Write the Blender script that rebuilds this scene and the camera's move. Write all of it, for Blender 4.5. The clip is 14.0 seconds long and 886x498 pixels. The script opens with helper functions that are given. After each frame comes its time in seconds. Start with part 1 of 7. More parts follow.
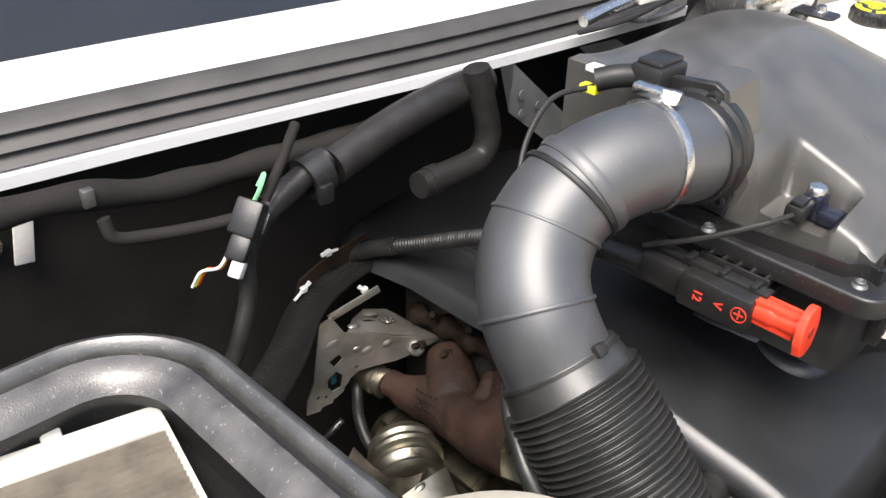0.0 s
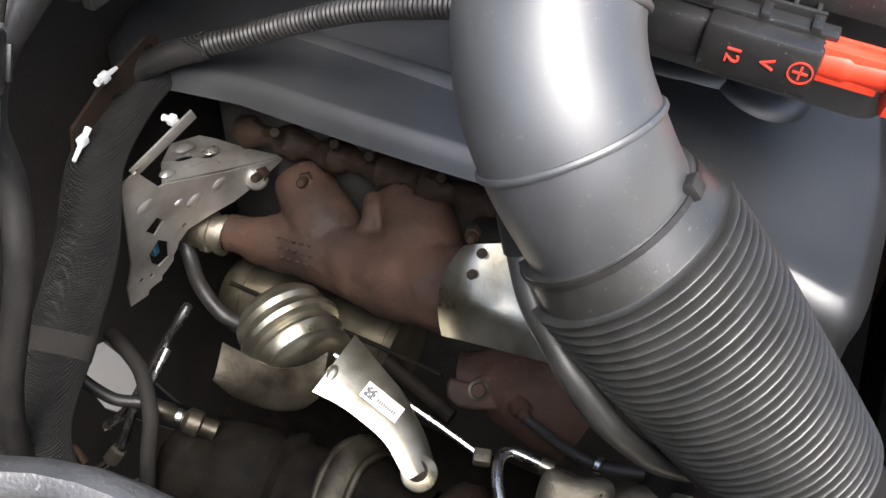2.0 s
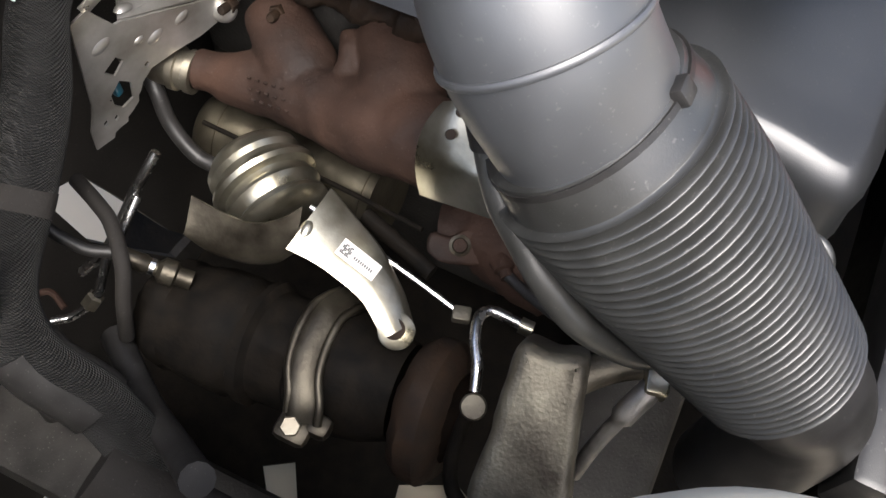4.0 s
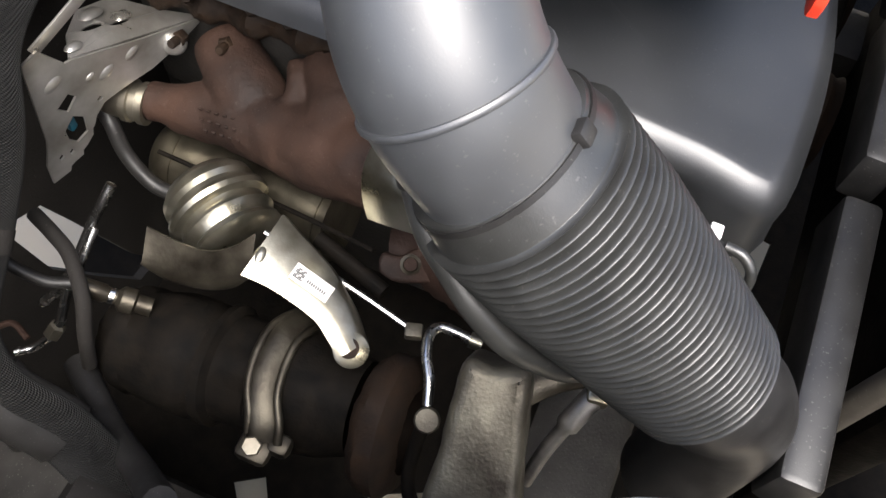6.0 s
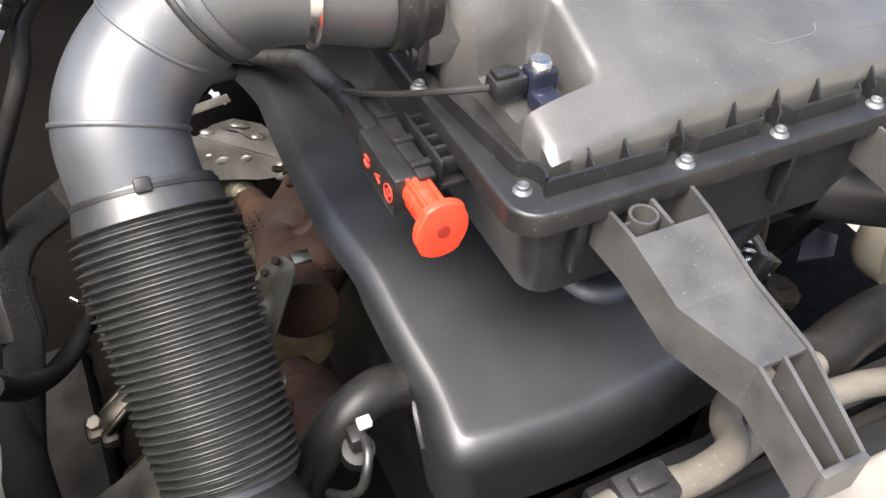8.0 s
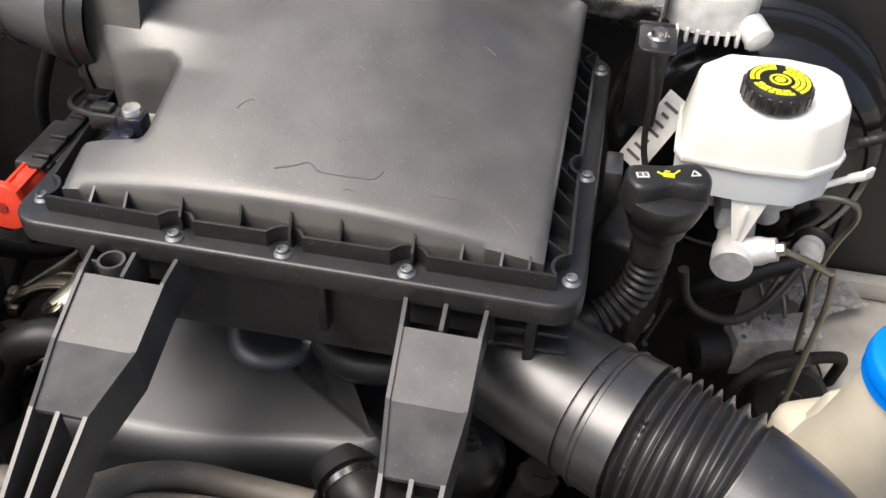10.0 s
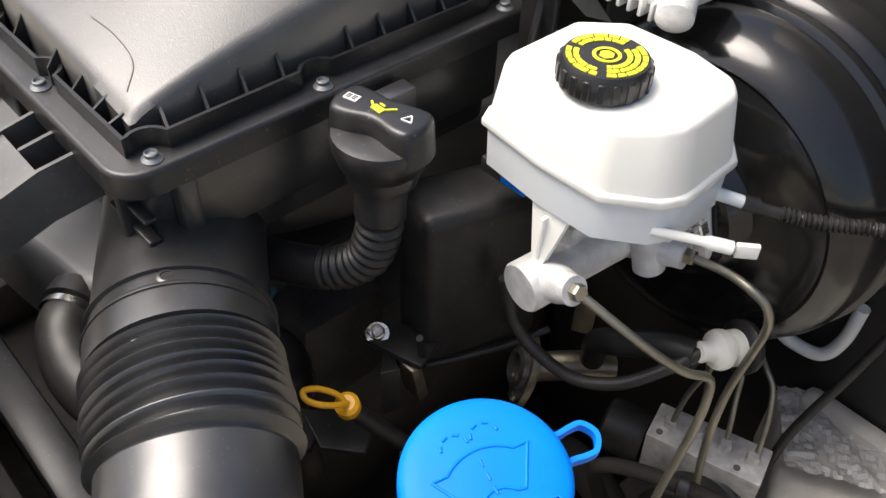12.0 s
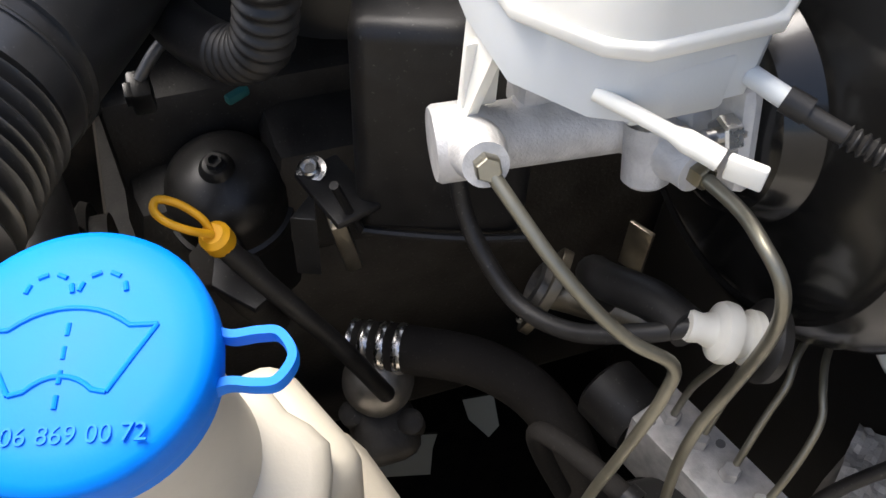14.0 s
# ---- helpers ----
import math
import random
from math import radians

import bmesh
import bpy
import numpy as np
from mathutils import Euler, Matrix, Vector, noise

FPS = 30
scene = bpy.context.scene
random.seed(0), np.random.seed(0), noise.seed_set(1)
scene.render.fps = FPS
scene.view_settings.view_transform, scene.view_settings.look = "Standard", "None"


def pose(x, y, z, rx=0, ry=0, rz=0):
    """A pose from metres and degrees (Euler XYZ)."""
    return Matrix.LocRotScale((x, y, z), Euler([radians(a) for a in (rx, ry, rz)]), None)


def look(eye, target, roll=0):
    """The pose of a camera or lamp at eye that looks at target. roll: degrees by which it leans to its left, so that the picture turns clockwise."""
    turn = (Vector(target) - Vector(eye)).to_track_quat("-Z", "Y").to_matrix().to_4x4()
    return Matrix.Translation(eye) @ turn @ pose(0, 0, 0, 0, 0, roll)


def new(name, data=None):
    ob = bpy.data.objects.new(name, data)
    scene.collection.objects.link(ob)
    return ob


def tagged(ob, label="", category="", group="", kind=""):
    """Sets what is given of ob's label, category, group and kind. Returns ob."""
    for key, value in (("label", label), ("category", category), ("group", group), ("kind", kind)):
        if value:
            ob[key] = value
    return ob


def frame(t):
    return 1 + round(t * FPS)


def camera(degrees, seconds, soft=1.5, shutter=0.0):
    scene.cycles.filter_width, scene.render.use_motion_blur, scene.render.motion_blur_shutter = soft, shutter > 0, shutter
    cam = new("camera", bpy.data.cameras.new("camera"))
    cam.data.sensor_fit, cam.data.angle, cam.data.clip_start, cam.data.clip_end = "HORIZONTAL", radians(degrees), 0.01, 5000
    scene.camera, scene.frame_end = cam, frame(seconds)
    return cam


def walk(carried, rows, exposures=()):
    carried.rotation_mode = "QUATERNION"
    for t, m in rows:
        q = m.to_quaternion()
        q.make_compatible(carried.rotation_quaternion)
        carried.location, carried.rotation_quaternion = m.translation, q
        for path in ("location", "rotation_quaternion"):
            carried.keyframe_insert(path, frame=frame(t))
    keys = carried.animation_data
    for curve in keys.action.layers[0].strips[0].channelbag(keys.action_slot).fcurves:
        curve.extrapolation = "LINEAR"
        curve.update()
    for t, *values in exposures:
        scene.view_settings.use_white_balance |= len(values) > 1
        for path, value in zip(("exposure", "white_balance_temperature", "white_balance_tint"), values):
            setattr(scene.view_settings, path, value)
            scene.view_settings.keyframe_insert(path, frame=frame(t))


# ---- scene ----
cam = camera(53.66, 14.0)
PATH = [
    (0, (-0.788, -0.151, 1.426), (0.405, 1.007, 0.314), 1.3),
    (0.5, (-0.724, -0.103, 1.387), (0.534, 0.977, 0.269), 1.8),
    (1, (-0.688, -0.018, 1.349), (0.728, 0.778, 0.182), 3.0),
    (1.5, (-0.685, 0.065, 1.325), (0.722, 0.577, -0.001), 4.1),
    (2, (-0.665, 0.09, 1.297), (0.541, 0.547, -0.232), 4.8),
    (2.5, (-0.659, 0.081, 1.294), (0.39, 0.518, -0.351), 5.0),
    (3, (-0.63, 0.091, 1.3), (0.363, 0.509, -0.385), 5.4),
    (3.2, (-0.621, 0.096, 1.293), (0.336, 0.487, -0.419), 5.7),
    (5.3, (-0.596, 0.095, 1.308), (0.192, 0.331, -0.515), 7.4),
    (5.5, (-0.601, 0.095, 1.317), (0.227, 0.32, -0.489), 8.5),
    (6, (-0.594, 0.079, 1.323), (0.277, 0.326, -0.46), 7.8),
    (6.5, (-0.605, 0.029, 1.346), (0.326, 0.367, -0.391), 6.8),
    (6.8, (-0.59, -0.048, 1.349), (0.395, 0.451, -0.319), 5.1),
    (7, (-0.567, -0.104, 1.352), (0.411, 0.527, -0.275), 3.5),
    (7.2, (-0.545, -0.154, 1.355), (0.422, 0.622, -0.215), 3.0),
    (9.3, (-0.038, -0.482, 1.42), (-0.117, 1.027, 0.11), 1.2),
    (9.5, (0.029, -0.467, 1.409), (-0.1, 1.046, 0.108), 1.3),
    (10, (0.175, -0.424, 1.434), (-0.085, 1.049, 0.106), 2.2),
    (10.5, (0.324, -0.377, 1.424), (-0.148, 1.035, 0.089), 2.3),
    (11, (0.496, -0.353, 1.417), (-0.229, 0.937, 0.072), 2.2),
    (11.5, (0.551, -0.241, 1.382), (-0.373, 0.907, 0.03), 2.3),
    (12, (0.571, -0.149, 1.341), (-0.48, 0.86, -0.029), 2.4),
    (12.5, (0.61, -0.071, 1.314), (-0.494, 0.746, -0.14), 2.6),
    (13, (0.62, 0.011, 1.278), (-0.466, 0.615, -0.289), 3.1),
    (13.5, (0.586, 0.063, 1.231), (-0.529, 0.559, -0.353), 3.6),
    (14, (0.585, 0.066, 1.205), (-0.601, 0.533, -0.336), 3.6),
]
# seconds, stops, kelvin, tint
EXPOSURE = [(0, 1.15, 6400, 10), (0.5, 0.8, 6400, 10), (1, 0.9, 6300, 10), (1.5, 1.3, 6250, 10), (2.0, 1.68, 6230, 10), (2.5, 1.6, 6230, 10), (6.0, 1.6, 6230, 10), (6.5, 1.8, 6230, 10),
            (7.0, 1.85, 6300, 10), (7.2, 1.85, 6300, 10), (9.3, 1.2, 6500, 10), (10.0, 0.72, 6500, 10), (10.5, 0.7, 6500, 10), (12, 0.9, 6500, 10), (13.5, 1.22, 6450, 10), (14, 1.26, 6400, 10)]
walk(cam, [(t, look(eye, target, roll)) for t, eye, target, roll in PATH], EXPOSURE)

# ---- world and light ----
world = bpy.data.worlds.new("sky_world")
scene.world = world
world.use_nodes = True
wt = world.node_tree
sky = wt.nodes.new("ShaderNodeTexSky")
sky.sky_type = "NISHITA"
sky.sun_disc = False
sky.sun_elevation = radians(62)
sky.sun_rotation = radians(236)
sky.air_density, sky.dust_density, sky.ozone_density = 1.0, 6.0, 1.0
wt.links.new(sky.outputs[0], wt.nodes["Background"].inputs["Color"])
wt.nodes["Background"].inputs["Strength"].default_value = 0.13
sun_data = bpy.data.lights.new("sun", "SUN")
sun_data.energy, sun_data.angle, sun_data.color = 2.1, radians(40), (1.0, 0.965, 0.92)
sun = new("sun", sun_data)
sun.matrix_world = look((-1.36, -0.92, 4.0), (0, 0, 0.9))


# ---- materials ----
def surface(name, color, rough, metal=0.0, scale=60.0, vary=0.25, bump=0.15, grain=900.0, coat=0.0, spot=None, sss=0.0, fleck=0.0, spec=0.5, coat_rough=0.16):
    """A worn surface: broad stains, fine grain, uneven gloss and fine relief."""
    m = bpy.data.materials.new(name)
    m.use_nodes = True
    t = m.node_tree
    b = t.nodes["Principled BSDF"]
    co = t.nodes.new("ShaderNodeTexCoord")
    broad = t.nodes.new("ShaderNodeTexNoise")
    broad.inputs["Scale"].default_value, broad.inputs["Detail"].default_value = scale, 6
    fine = t.nodes.new("ShaderNodeTexNoise")
    fine.inputs["Scale"].default_value, fine.inputs["Detail"].default_value = grain, 3
    for n in (broad, fine):
        t.links.new(co.outputs["Object"], n.inputs["Vector"])
    ramp = t.nodes.new("ShaderNodeValToRGB")
    lo, hi = ramp.color_ramp.elements
    lo.position, hi.position = 0.3, 0.7
    other = spot or tuple(c * (1 - vary) for c in color)
    lo.color, hi.color = (*other, 1), (*(min(1, c * (1 + vary * 0.5)) for c in color), 1)
    t.links.new(broad.outputs["Fac"], ramp.inputs["Fac"])
    tint = ramp.outputs["Color"]
    if fleck:
        dust = t.nodes.new("ShaderNodeTexNoise")
        dust.inputs["Scale"].default_value, dust.inputs["Detail"].default_value = 420, 2
        t.links.new(co.outputs["Object"], dust.inputs["Vector"])
        cut = t.nodes.new("ShaderNodeMapRange")
        cut.inputs[1].default_value, cut.inputs[2].default_value = 0.66, 0.74
        cut.inputs[4].default_value = fleck
        t.links.new(dust.outputs["Fac"], cut.inputs[0])
        mix = t.nodes.new("ShaderNodeMix")
        mix.data_type = "RGBA"
        mix.inputs[7].default_value = (0.42, 0.40, 0.36, 1)
        t.links.new(cut.outputs[0], mix.inputs[0])
        t.links.new(tint, mix.inputs[6])
        tint = mix.outputs[2]
    t.links.new(tint, b.inputs["Base Color"])
    b.inputs["Metallic"].default_value = metal
    b.inputs["Specular IOR Level"].default_value = spec
    gloss = t.nodes.new("ShaderNodeMapRange")
    gloss.inputs[3].default_value, gloss.inputs[4].default_value = max(0.04, rough - 0.1), min(1, rough + 0.12)
    t.links.new(broad.outputs["Fac"], gloss.inputs[0])
    t.links.new(gloss.outputs[0], b.inputs["Roughness"])
    if bump:
        relief = t.nodes.new("ShaderNodeBump")
        relief.inputs["Strength"].default_value, relief.inputs["Distance"].default_value = bump, 0.0006
        t.links.new(fine.outputs["Fac"], relief.inputs["Height"])
        t.links.new(relief.outputs[0], b.inputs["Normal"])
    if coat:
        b.inputs["Coat Weight"].default_value, b.inputs["Coat Roughness"].default_value = coat, coat_rough
    if sss:
        b.inputs["Subsurface Weight"].default_value = sss
        b.inputs["Subsurface Radius"].default_value = (0.012, 0.011, 0.009)
    return m


M = {
    "plastic": surface("black_plastic", (0.0165, 0.0162, 0.0158), 0.35, fleck=0.14, grain=1200, spec=0.52),
    "lid": surface("filter_lid_plastic", (0.072, 0.069, 0.063), 0.35, grain=1100, scale=25, vary=0.3, fleck=0.14, coat=0.2, bump=0.3, spec=0.7),
    "elbow": surface("smooth_grey_plastic", (0.041, 0.0428, 0.0448), 0.50, bump=0.06, scale=30, vary=0.25, fleck=0.10, coat=0.6, coat_rough=0.40, spec=1.0),
    "arm": surface("grey_moulded_plastic", (0.070, 0.067, 0.062), 0.38, grain=1400, scale=40, vary=0.35, fleck=0.16, coat=0.1, coat_rough=0.3, spec=0.6),
    "plate": surface("bright_steel_plate", (0.50, 0.49, 0.465), 0.30, metal=0.75, scale=24, spot=(0.27, 0.25, 0.215), bump=0.3, grain=250),
    "wall": surface("dusty_black_paint", (0.014, 0.0135, 0.013), 0.42, scale=9, vary=0.4, bump=0.2, grain=500, fleck=0.06),
    "sooty": surface("oily_cast_aluminium", (0.15, 0.138, 0.105), 0.48, metal=0.6, scale=35, spot=(0.05, 0.042, 0.032), bump=0.7, grain=400, fleck=0.06),
    "block": surface("machined_aluminium", (0.48, 0.47, 0.45), 0.42, metal=0.3, scale=90, vary=0.35, bump=0.35),
    "olive": surface("stained_heat_shield", (0.125, 0.112, 0.082), 0.36, metal=0.85, scale=30, spot=(0.045, 0.037, 0.026), bump=0.4, grain=200),
    "cover": surface("engine_cover_plastic", (0.0140, 0.0148, 0.0160), 0.42, scale=14, vary=0.4, grain=1300, fleck=0.05, bump=0.22, spec=1.0, coat=0.15, coat_rough=0.5),
    "rubber": surface("black_rubber", (0.020, 0.019, 0.018), 0.42, vary=0.35, fleck=0.10, spec=0.38),
    "hose": surface("ribbed_rubber", (0.026, 0.026, 0.024), 0.40, vary=0.3, fleck=0.10, coat=0.1, spec=0.8),
    "duct": surface("duct_plastic", (0.024, 0.0235, 0.023), 0.34, bump=0.06, fleck=0.10, coat=0.35, coat_rough=0.28, spec=0.8),
    "seal": surface("seal_rubber", (0.055, 0.052, 0.048), 0.42, scale=25, vary=0.2),
    "mat": surface("insulation_mat", (0.020, 0.018, 0.016), 0.8, scale=18, bump=0.6, grain=350, fleck=0.05, spec=0.2),
    "paint": surface("white_body_paint", (0.80, 0.80, 0.79), 0.25, scale=8, vary=0.05, bump=0, coat=0.6),
    "cream": surface("dirty_white_paint", (0.42, 0.40, 0.36), 0.55, scale=16, vary=0.3, fleck=0.35, bump=0.5, grain=300),
    "booster": surface("black_gloss_paint", (0.0085, 0.0083, 0.0080), 0.18, scale=12, bump=0.04, coat=0.35, fleck=0.015, spec=0.4, coat_rough=0.12),
    # blacker than soot: the shade deep in the bay is put into the colour
    "dark": surface("shaded_sooty_metal", (0.0045, 0.0042, 0.0038), 0.6, spot=(0.011, 0.009, 0.007), bump=0.9, grain=220, spec=0.04),
    "grime": surface("dusty_engine_metal", (0.034, 0.032, 0.029), 0.55, scale=30, spot=(0.014, 0.013, 0.012), bump=0.8, grain=260, fleck=0.12, spec=0.35),
    "iron": surface("dark_cast_iron", (0.013, 0.010, 0.008), 0.65, spot=(0.026, 0.016, 0.010), bump=0.9, grain=260, spec=0.12),
    "rust": surface("rusty_cast_iron", (0.040, 0.0215, 0.0145), 0.70, scale=18, spot=(0.014, 0.0088, 0.0070), bump=1.0, grain=300, fleck=0.06, spec=0.22),
    "zinc": surface("zinc_steel", (0.43, 0.41, 0.34), 0.30, metal=0.95, scale=28, spot=(0.20, 0.18, 0.125), bump=0.25, grain=300),
    "shield": surface("dirty_heat_shield", (0.30, 0.275, 0.22), 0.40, metal=0.9, scale=30, spot=(0.14, 0.12, 0.09), bump=0.5, grain=200),
    "worn": surface("worn_dark_steel", (0.090, 0.080, 0.060), 0.42, metal=0.8, scale=40, spot=(0.028, 0.023, 0.017), bump=0.5, grain=260),
    "galv": surface("galvanised_plate", (0.20, 0.21, 0.21), 0.5, metal=0.6, scale=30),
    "cast": surface("cast_aluminium", (0.64, 0.63, 0.61), 0.48, metal=0.2, scale=70, vary=0.25, bump=0.7, grain=700, fleck=0.1),
    "alu": surface("grey_aluminium", (0.27, 0.26, 0.245), 0.45, metal=0.85, scale=60, vary=0.4, bump=0.3),
    "line": surface("olive_brake_pipe", (0.26, 0.245, 0.19), 0.38, metal=0.75, scale=40, bump=0.05),
    "steel": surface("bright_steel", (0.66, 0.65, 0.63), 0.25, metal=1.0, scale=80, vary=0.2, bump=0.05),
    "tank": surface("milky_plastic", (0.83, 0.81, 0.73), 0.4, scale=12, vary=0.06, bump=0.1, sss=0.25),
    "tank2": surface("milky_plastic_lower", (0.66, 0.68, 0.67), 0.42, scale=12, vary=0.1, bump=0.1, sss=0.2),
    "oldtank": surface("aged_milky_plastic", (0.60, 0.55, 0.44), 0.5, scale=10, vary=0.22, bump=0.1, sss=0.1, fleck=0.2),
    "valve": surface("ivory_plastic", (0.72, 0.70, 0.62), 0.45, scale=60, vary=0.1, bump=0.05),
    "blue": surface("blue_plastic", (0.0, 0.185, 0.74), 0.46, scale=30, vary=0.10, bump=0.05, spec=0.15),
    "teal": surface("teal_plastic", (0.01, 0.09, 0.14), 0.4, vary=0.2, bump=0),
    "yellow": surface("yellow_plastic", (0.80, 0.40, 0.012), 0.4, scale=60, vary=0.12, bump=0.05),
    "print": surface("yellow_print", (0.78, 0.76, 0.03), 0.5, vary=0.05, bump=0),
    "red": surface("red_plastic", (0.80, 0.060, 0.025), 0.38, scale=60, vary=0.12, bump=0.05, sss=0.15),
    "redprint": surface("red_print", (0.62, 0.05, 0.03), 0.5, vary=0.1, bump=0),
    "white": surface("white_plastic", (0.76, 0.76, 0.74), 0.4, vary=0.05, bump=0),
    "green": surface("green_plastic", (0.25, 0.62, 0.32), 0.4, vary=0.1, bump=0),
    "label": surface("paper_label", (0.72, 0.70, 0.66), 0.55, scale=200, vary=0.08, bump=0),
    "ink": surface("grey_ink", (0.10, 0.10, 0.10), 0.6, vary=0.1, bump=0),
    "pleat": surface("dusty_filter_paper", (0.20, 0.175, 0.14), 0.9, scale=60, vary=0.35),
    "pipe": surface("dusty_grey_pipe", (0.135, 0.120, 0.096), 0.55, scale=30, vary=0.35, fleck=0.3),
    "clay": surface("dusty_panel", (0.27, 0.245, 0.21), 0.6, scale=25, vary=0.3, fleck=0.2),
    "ground": surface("concrete", (0.55, 0.48, 0.37), 0.85, scale=3, vary=0.2, bump=0.4, grain=120),
    "glass": surface("dark_windscreen", (0.02, 0.022, 0.025), 0.12, scale=4, bump=0),
}


def weave(name, color, pitch):
    """A braided sleeve: fine crossing threads with grey wear."""
    m = surface(name, color, 0.62, scale=45, vary=0.35, bump=0, fleck=0.08, spec=0.3)
    t = m.node_tree
    b = t.nodes["Principled BSDF"]
    co = t.nodes.new("ShaderNodeTexCoord")
    total = None
    for axis in ("X", "Z"):
        w = t.nodes.new("ShaderNodeTexWave")
        w.wave_type, w.bands_direction = "BANDS", axis
        w.inputs["Scale"].default_value, w.inputs["Distortion"].default_value = pitch, 0.8
        t.links.new(co.outputs["Object"], w.inputs["Vector"])
        if total is None:
            total = w.outputs["Fac"]
        else:
            add = t.nodes.new("ShaderNodeMath")
            add.operation = "ADD"
            t.links.new(total, add.inputs[0])
            t.links.new(w.outputs["Fac"], add.inputs[1])
            total = add.outputs[0]
    relief = t.nodes.new("ShaderNodeBump")
    relief.inputs["Strength"].default_value, relief.inputs["Distance"].default_value = 0.9, 0.0012
    t.links.new(total, relief.inputs["Height"])
    t.links.new(relief.outputs[0], b.inputs["Normal"])
    return m


M["sleeve"] = weave("woven_sleeve", (0.017, 0.0165, 0.0155), 210)


# ---- shapes ----
V = Vector
ROOT = {}
# the scuttle, the intake and the exhaust side are set out in a frame of their own, turned a little against the filter box
LEVEL, TURNED = Matrix(), pose(-0.0343, -0.0021, -0.0150, -0.32, 2.72, 0.49)
FRAME = [LEVEL]


def thing(name, base, label, category, group="", kind=""):
    ob = new(name)
    ob.empty_display_size = 0.02
    ob.matrix_world = FRAME[-1] @ Matrix.Translation(base)
    ROOT[ob.name] = V(base)
    return tagged(ob, label, category, group, kind)


def part(name, bm, material, parent=None, label="", sharp=38, base=(0, 0, 0)):
    """Links a bmesh as one mesh object under a thing or a part."""
    top = parent
    while top is not None and top.parent is not None:
        top = top.parent
    off = ROOT[top.name] if top is not None and top.name in ROOT else V(base)
    bmesh.ops.recalc_face_normals(bm, faces=bm.faces)
    me = bpy.data.meshes.new(name)
    bm.to_mesh(me)
    bm.free()
    me.transform(Matrix.Translation(-off))
    me.materials.append(M[material] if isinstance(material, str) else material)
    me.shade_smooth()
    me.set_sharp_from_angle(angle=radians(sharp))
    ob = new(name, me)
    if parent is None:
        ob.location = off
        ROOT[ob.name] = off
    else:
        ob.parent = parent
    if label:
        ob["label"] = label
    return ob


def join(bm, tmp, m=None):
    me = bpy.data.meshes.new("scrap")
    tmp.to_mesh(me)
    tmp.free()
    if m is not None:
        me.transform(m)
    bm.from_mesh(me)
    bpy.data.meshes.remove(me)
    return bm


def spline(ctrl, n):
    p = [V(c) for c in ctrl]
    p = [2 * p[0] - p[1]] + p + [2 * p[-1] - p[-2]]
    out = []
    for k in range(n):
        u = k / (n - 1) * (len(p) - 3)
        i = min(int(u), len(p) - 4)
        f = u - i
        a, b, c, d = p[i:i + 4]
        out.append(0.5 * (2 * b + (c - a) * f + (2 * a - 5 * b + 4 * c - d) * f * f + (3 * b - a - 3 * c + d) * f ** 3))
    return out


def sweep(bm, ctrl, rad, seg=14, n=0, caps=True, wide=1.0, hint=(0, 0, 1)):
    """A tube along a smooth line; rad is a number or a function of the way from 0 to 1; wide stretches it sideways."""
    pts = spline(ctrl, n) if n else [V(c) for c in ctrl]
    k = len(pts)
    tan = [(pts[min(i + 1, k - 1)] - pts[max(i - 1, 0)]).normalized() for i in range(k)]
    side = tan[0].cross(V(hint))
    if side.length < 1e-3:
        side = tan[0].cross(V((1, 0, 0)))
    side.normalize()
    rings, way = [], 0.0
    whole = sum((pts[i + 1] - pts[i]).length for i in range(k - 1))
    for i in range(k):
        if i:
            way += (pts[i] - pts[i - 1]).length
        side = (side - tan[i] * side.dot(tan[i])).normalized()
        up = side.cross(tan[i])
        r = rad(way / whole) if callable(rad) else rad
        rings.append([bm.verts.new(pts[i] + side * (r * wide * math.cos(a)) + up * (r * math.sin(a)))
                      for a in (2 * math.pi * s / seg for s in range(seg))])
    for a, b in zip(rings, rings[1:]):
        for s in range(seg):
            bm.faces.new((a[s], a[(s + 1) % seg], b[(s + 1) % seg], b[s]))
    if caps:
        bm.faces.new(rings[0])
        bm.faces.new(rings[-1][::-1])
    return bm


def turn_to(axis):
    return V((0, 0, 1)).rotation_difference(V(axis).normalized()).to_matrix().to_4x4()


def lathe(bm, prof, at, axis=(0, 0, 1), seg=32, squash=1.0):
    """A profile of (radius, height) turned about an axis; a radius of 0 closes it."""
    m = Matrix.Translation(at) @ turn_to(axis)
    rings = []
    for r, h in prof:
        if r <= 1e-6:
            rings.append([bm.verts.new(m @ V((0, 0, h)))])
        else:
            rings.append([bm.verts.new(m @ V((r * math.cos(2 * math.pi * s / seg), squash * r * math.sin(2 * math.pi * s / seg), h))) for s in range(seg)])
    for a, b in zip(rings, rings[1:]):
        for s in range(seg):
            f = [a[s % len(a)], a[(s + 1) % len(a)], b[(s + 1) % len(b)], b[s % len(b)]]
            f = list(dict.fromkeys(f))
            if len(f) > 2:
                bm.faces.new(f)
    return bm


def rbox(bm, at, size, bev=0.003, m=None, segs=2):
    """A box with rounded edges; m turns it about its middle."""
    t = bmesh.new()
    bmesh.ops.create_cube(t, size=1)
    bmesh.ops.scale(t, vec=size, verts=t.verts)
    if bev:
        bmesh.ops.bevel(t, geom=t.edges[:], offset=bev, segments=segs, affect="EDGES", profile=0.5)
    return join(bm, t, Matrix.Translation(at) @ (m or Matrix()))


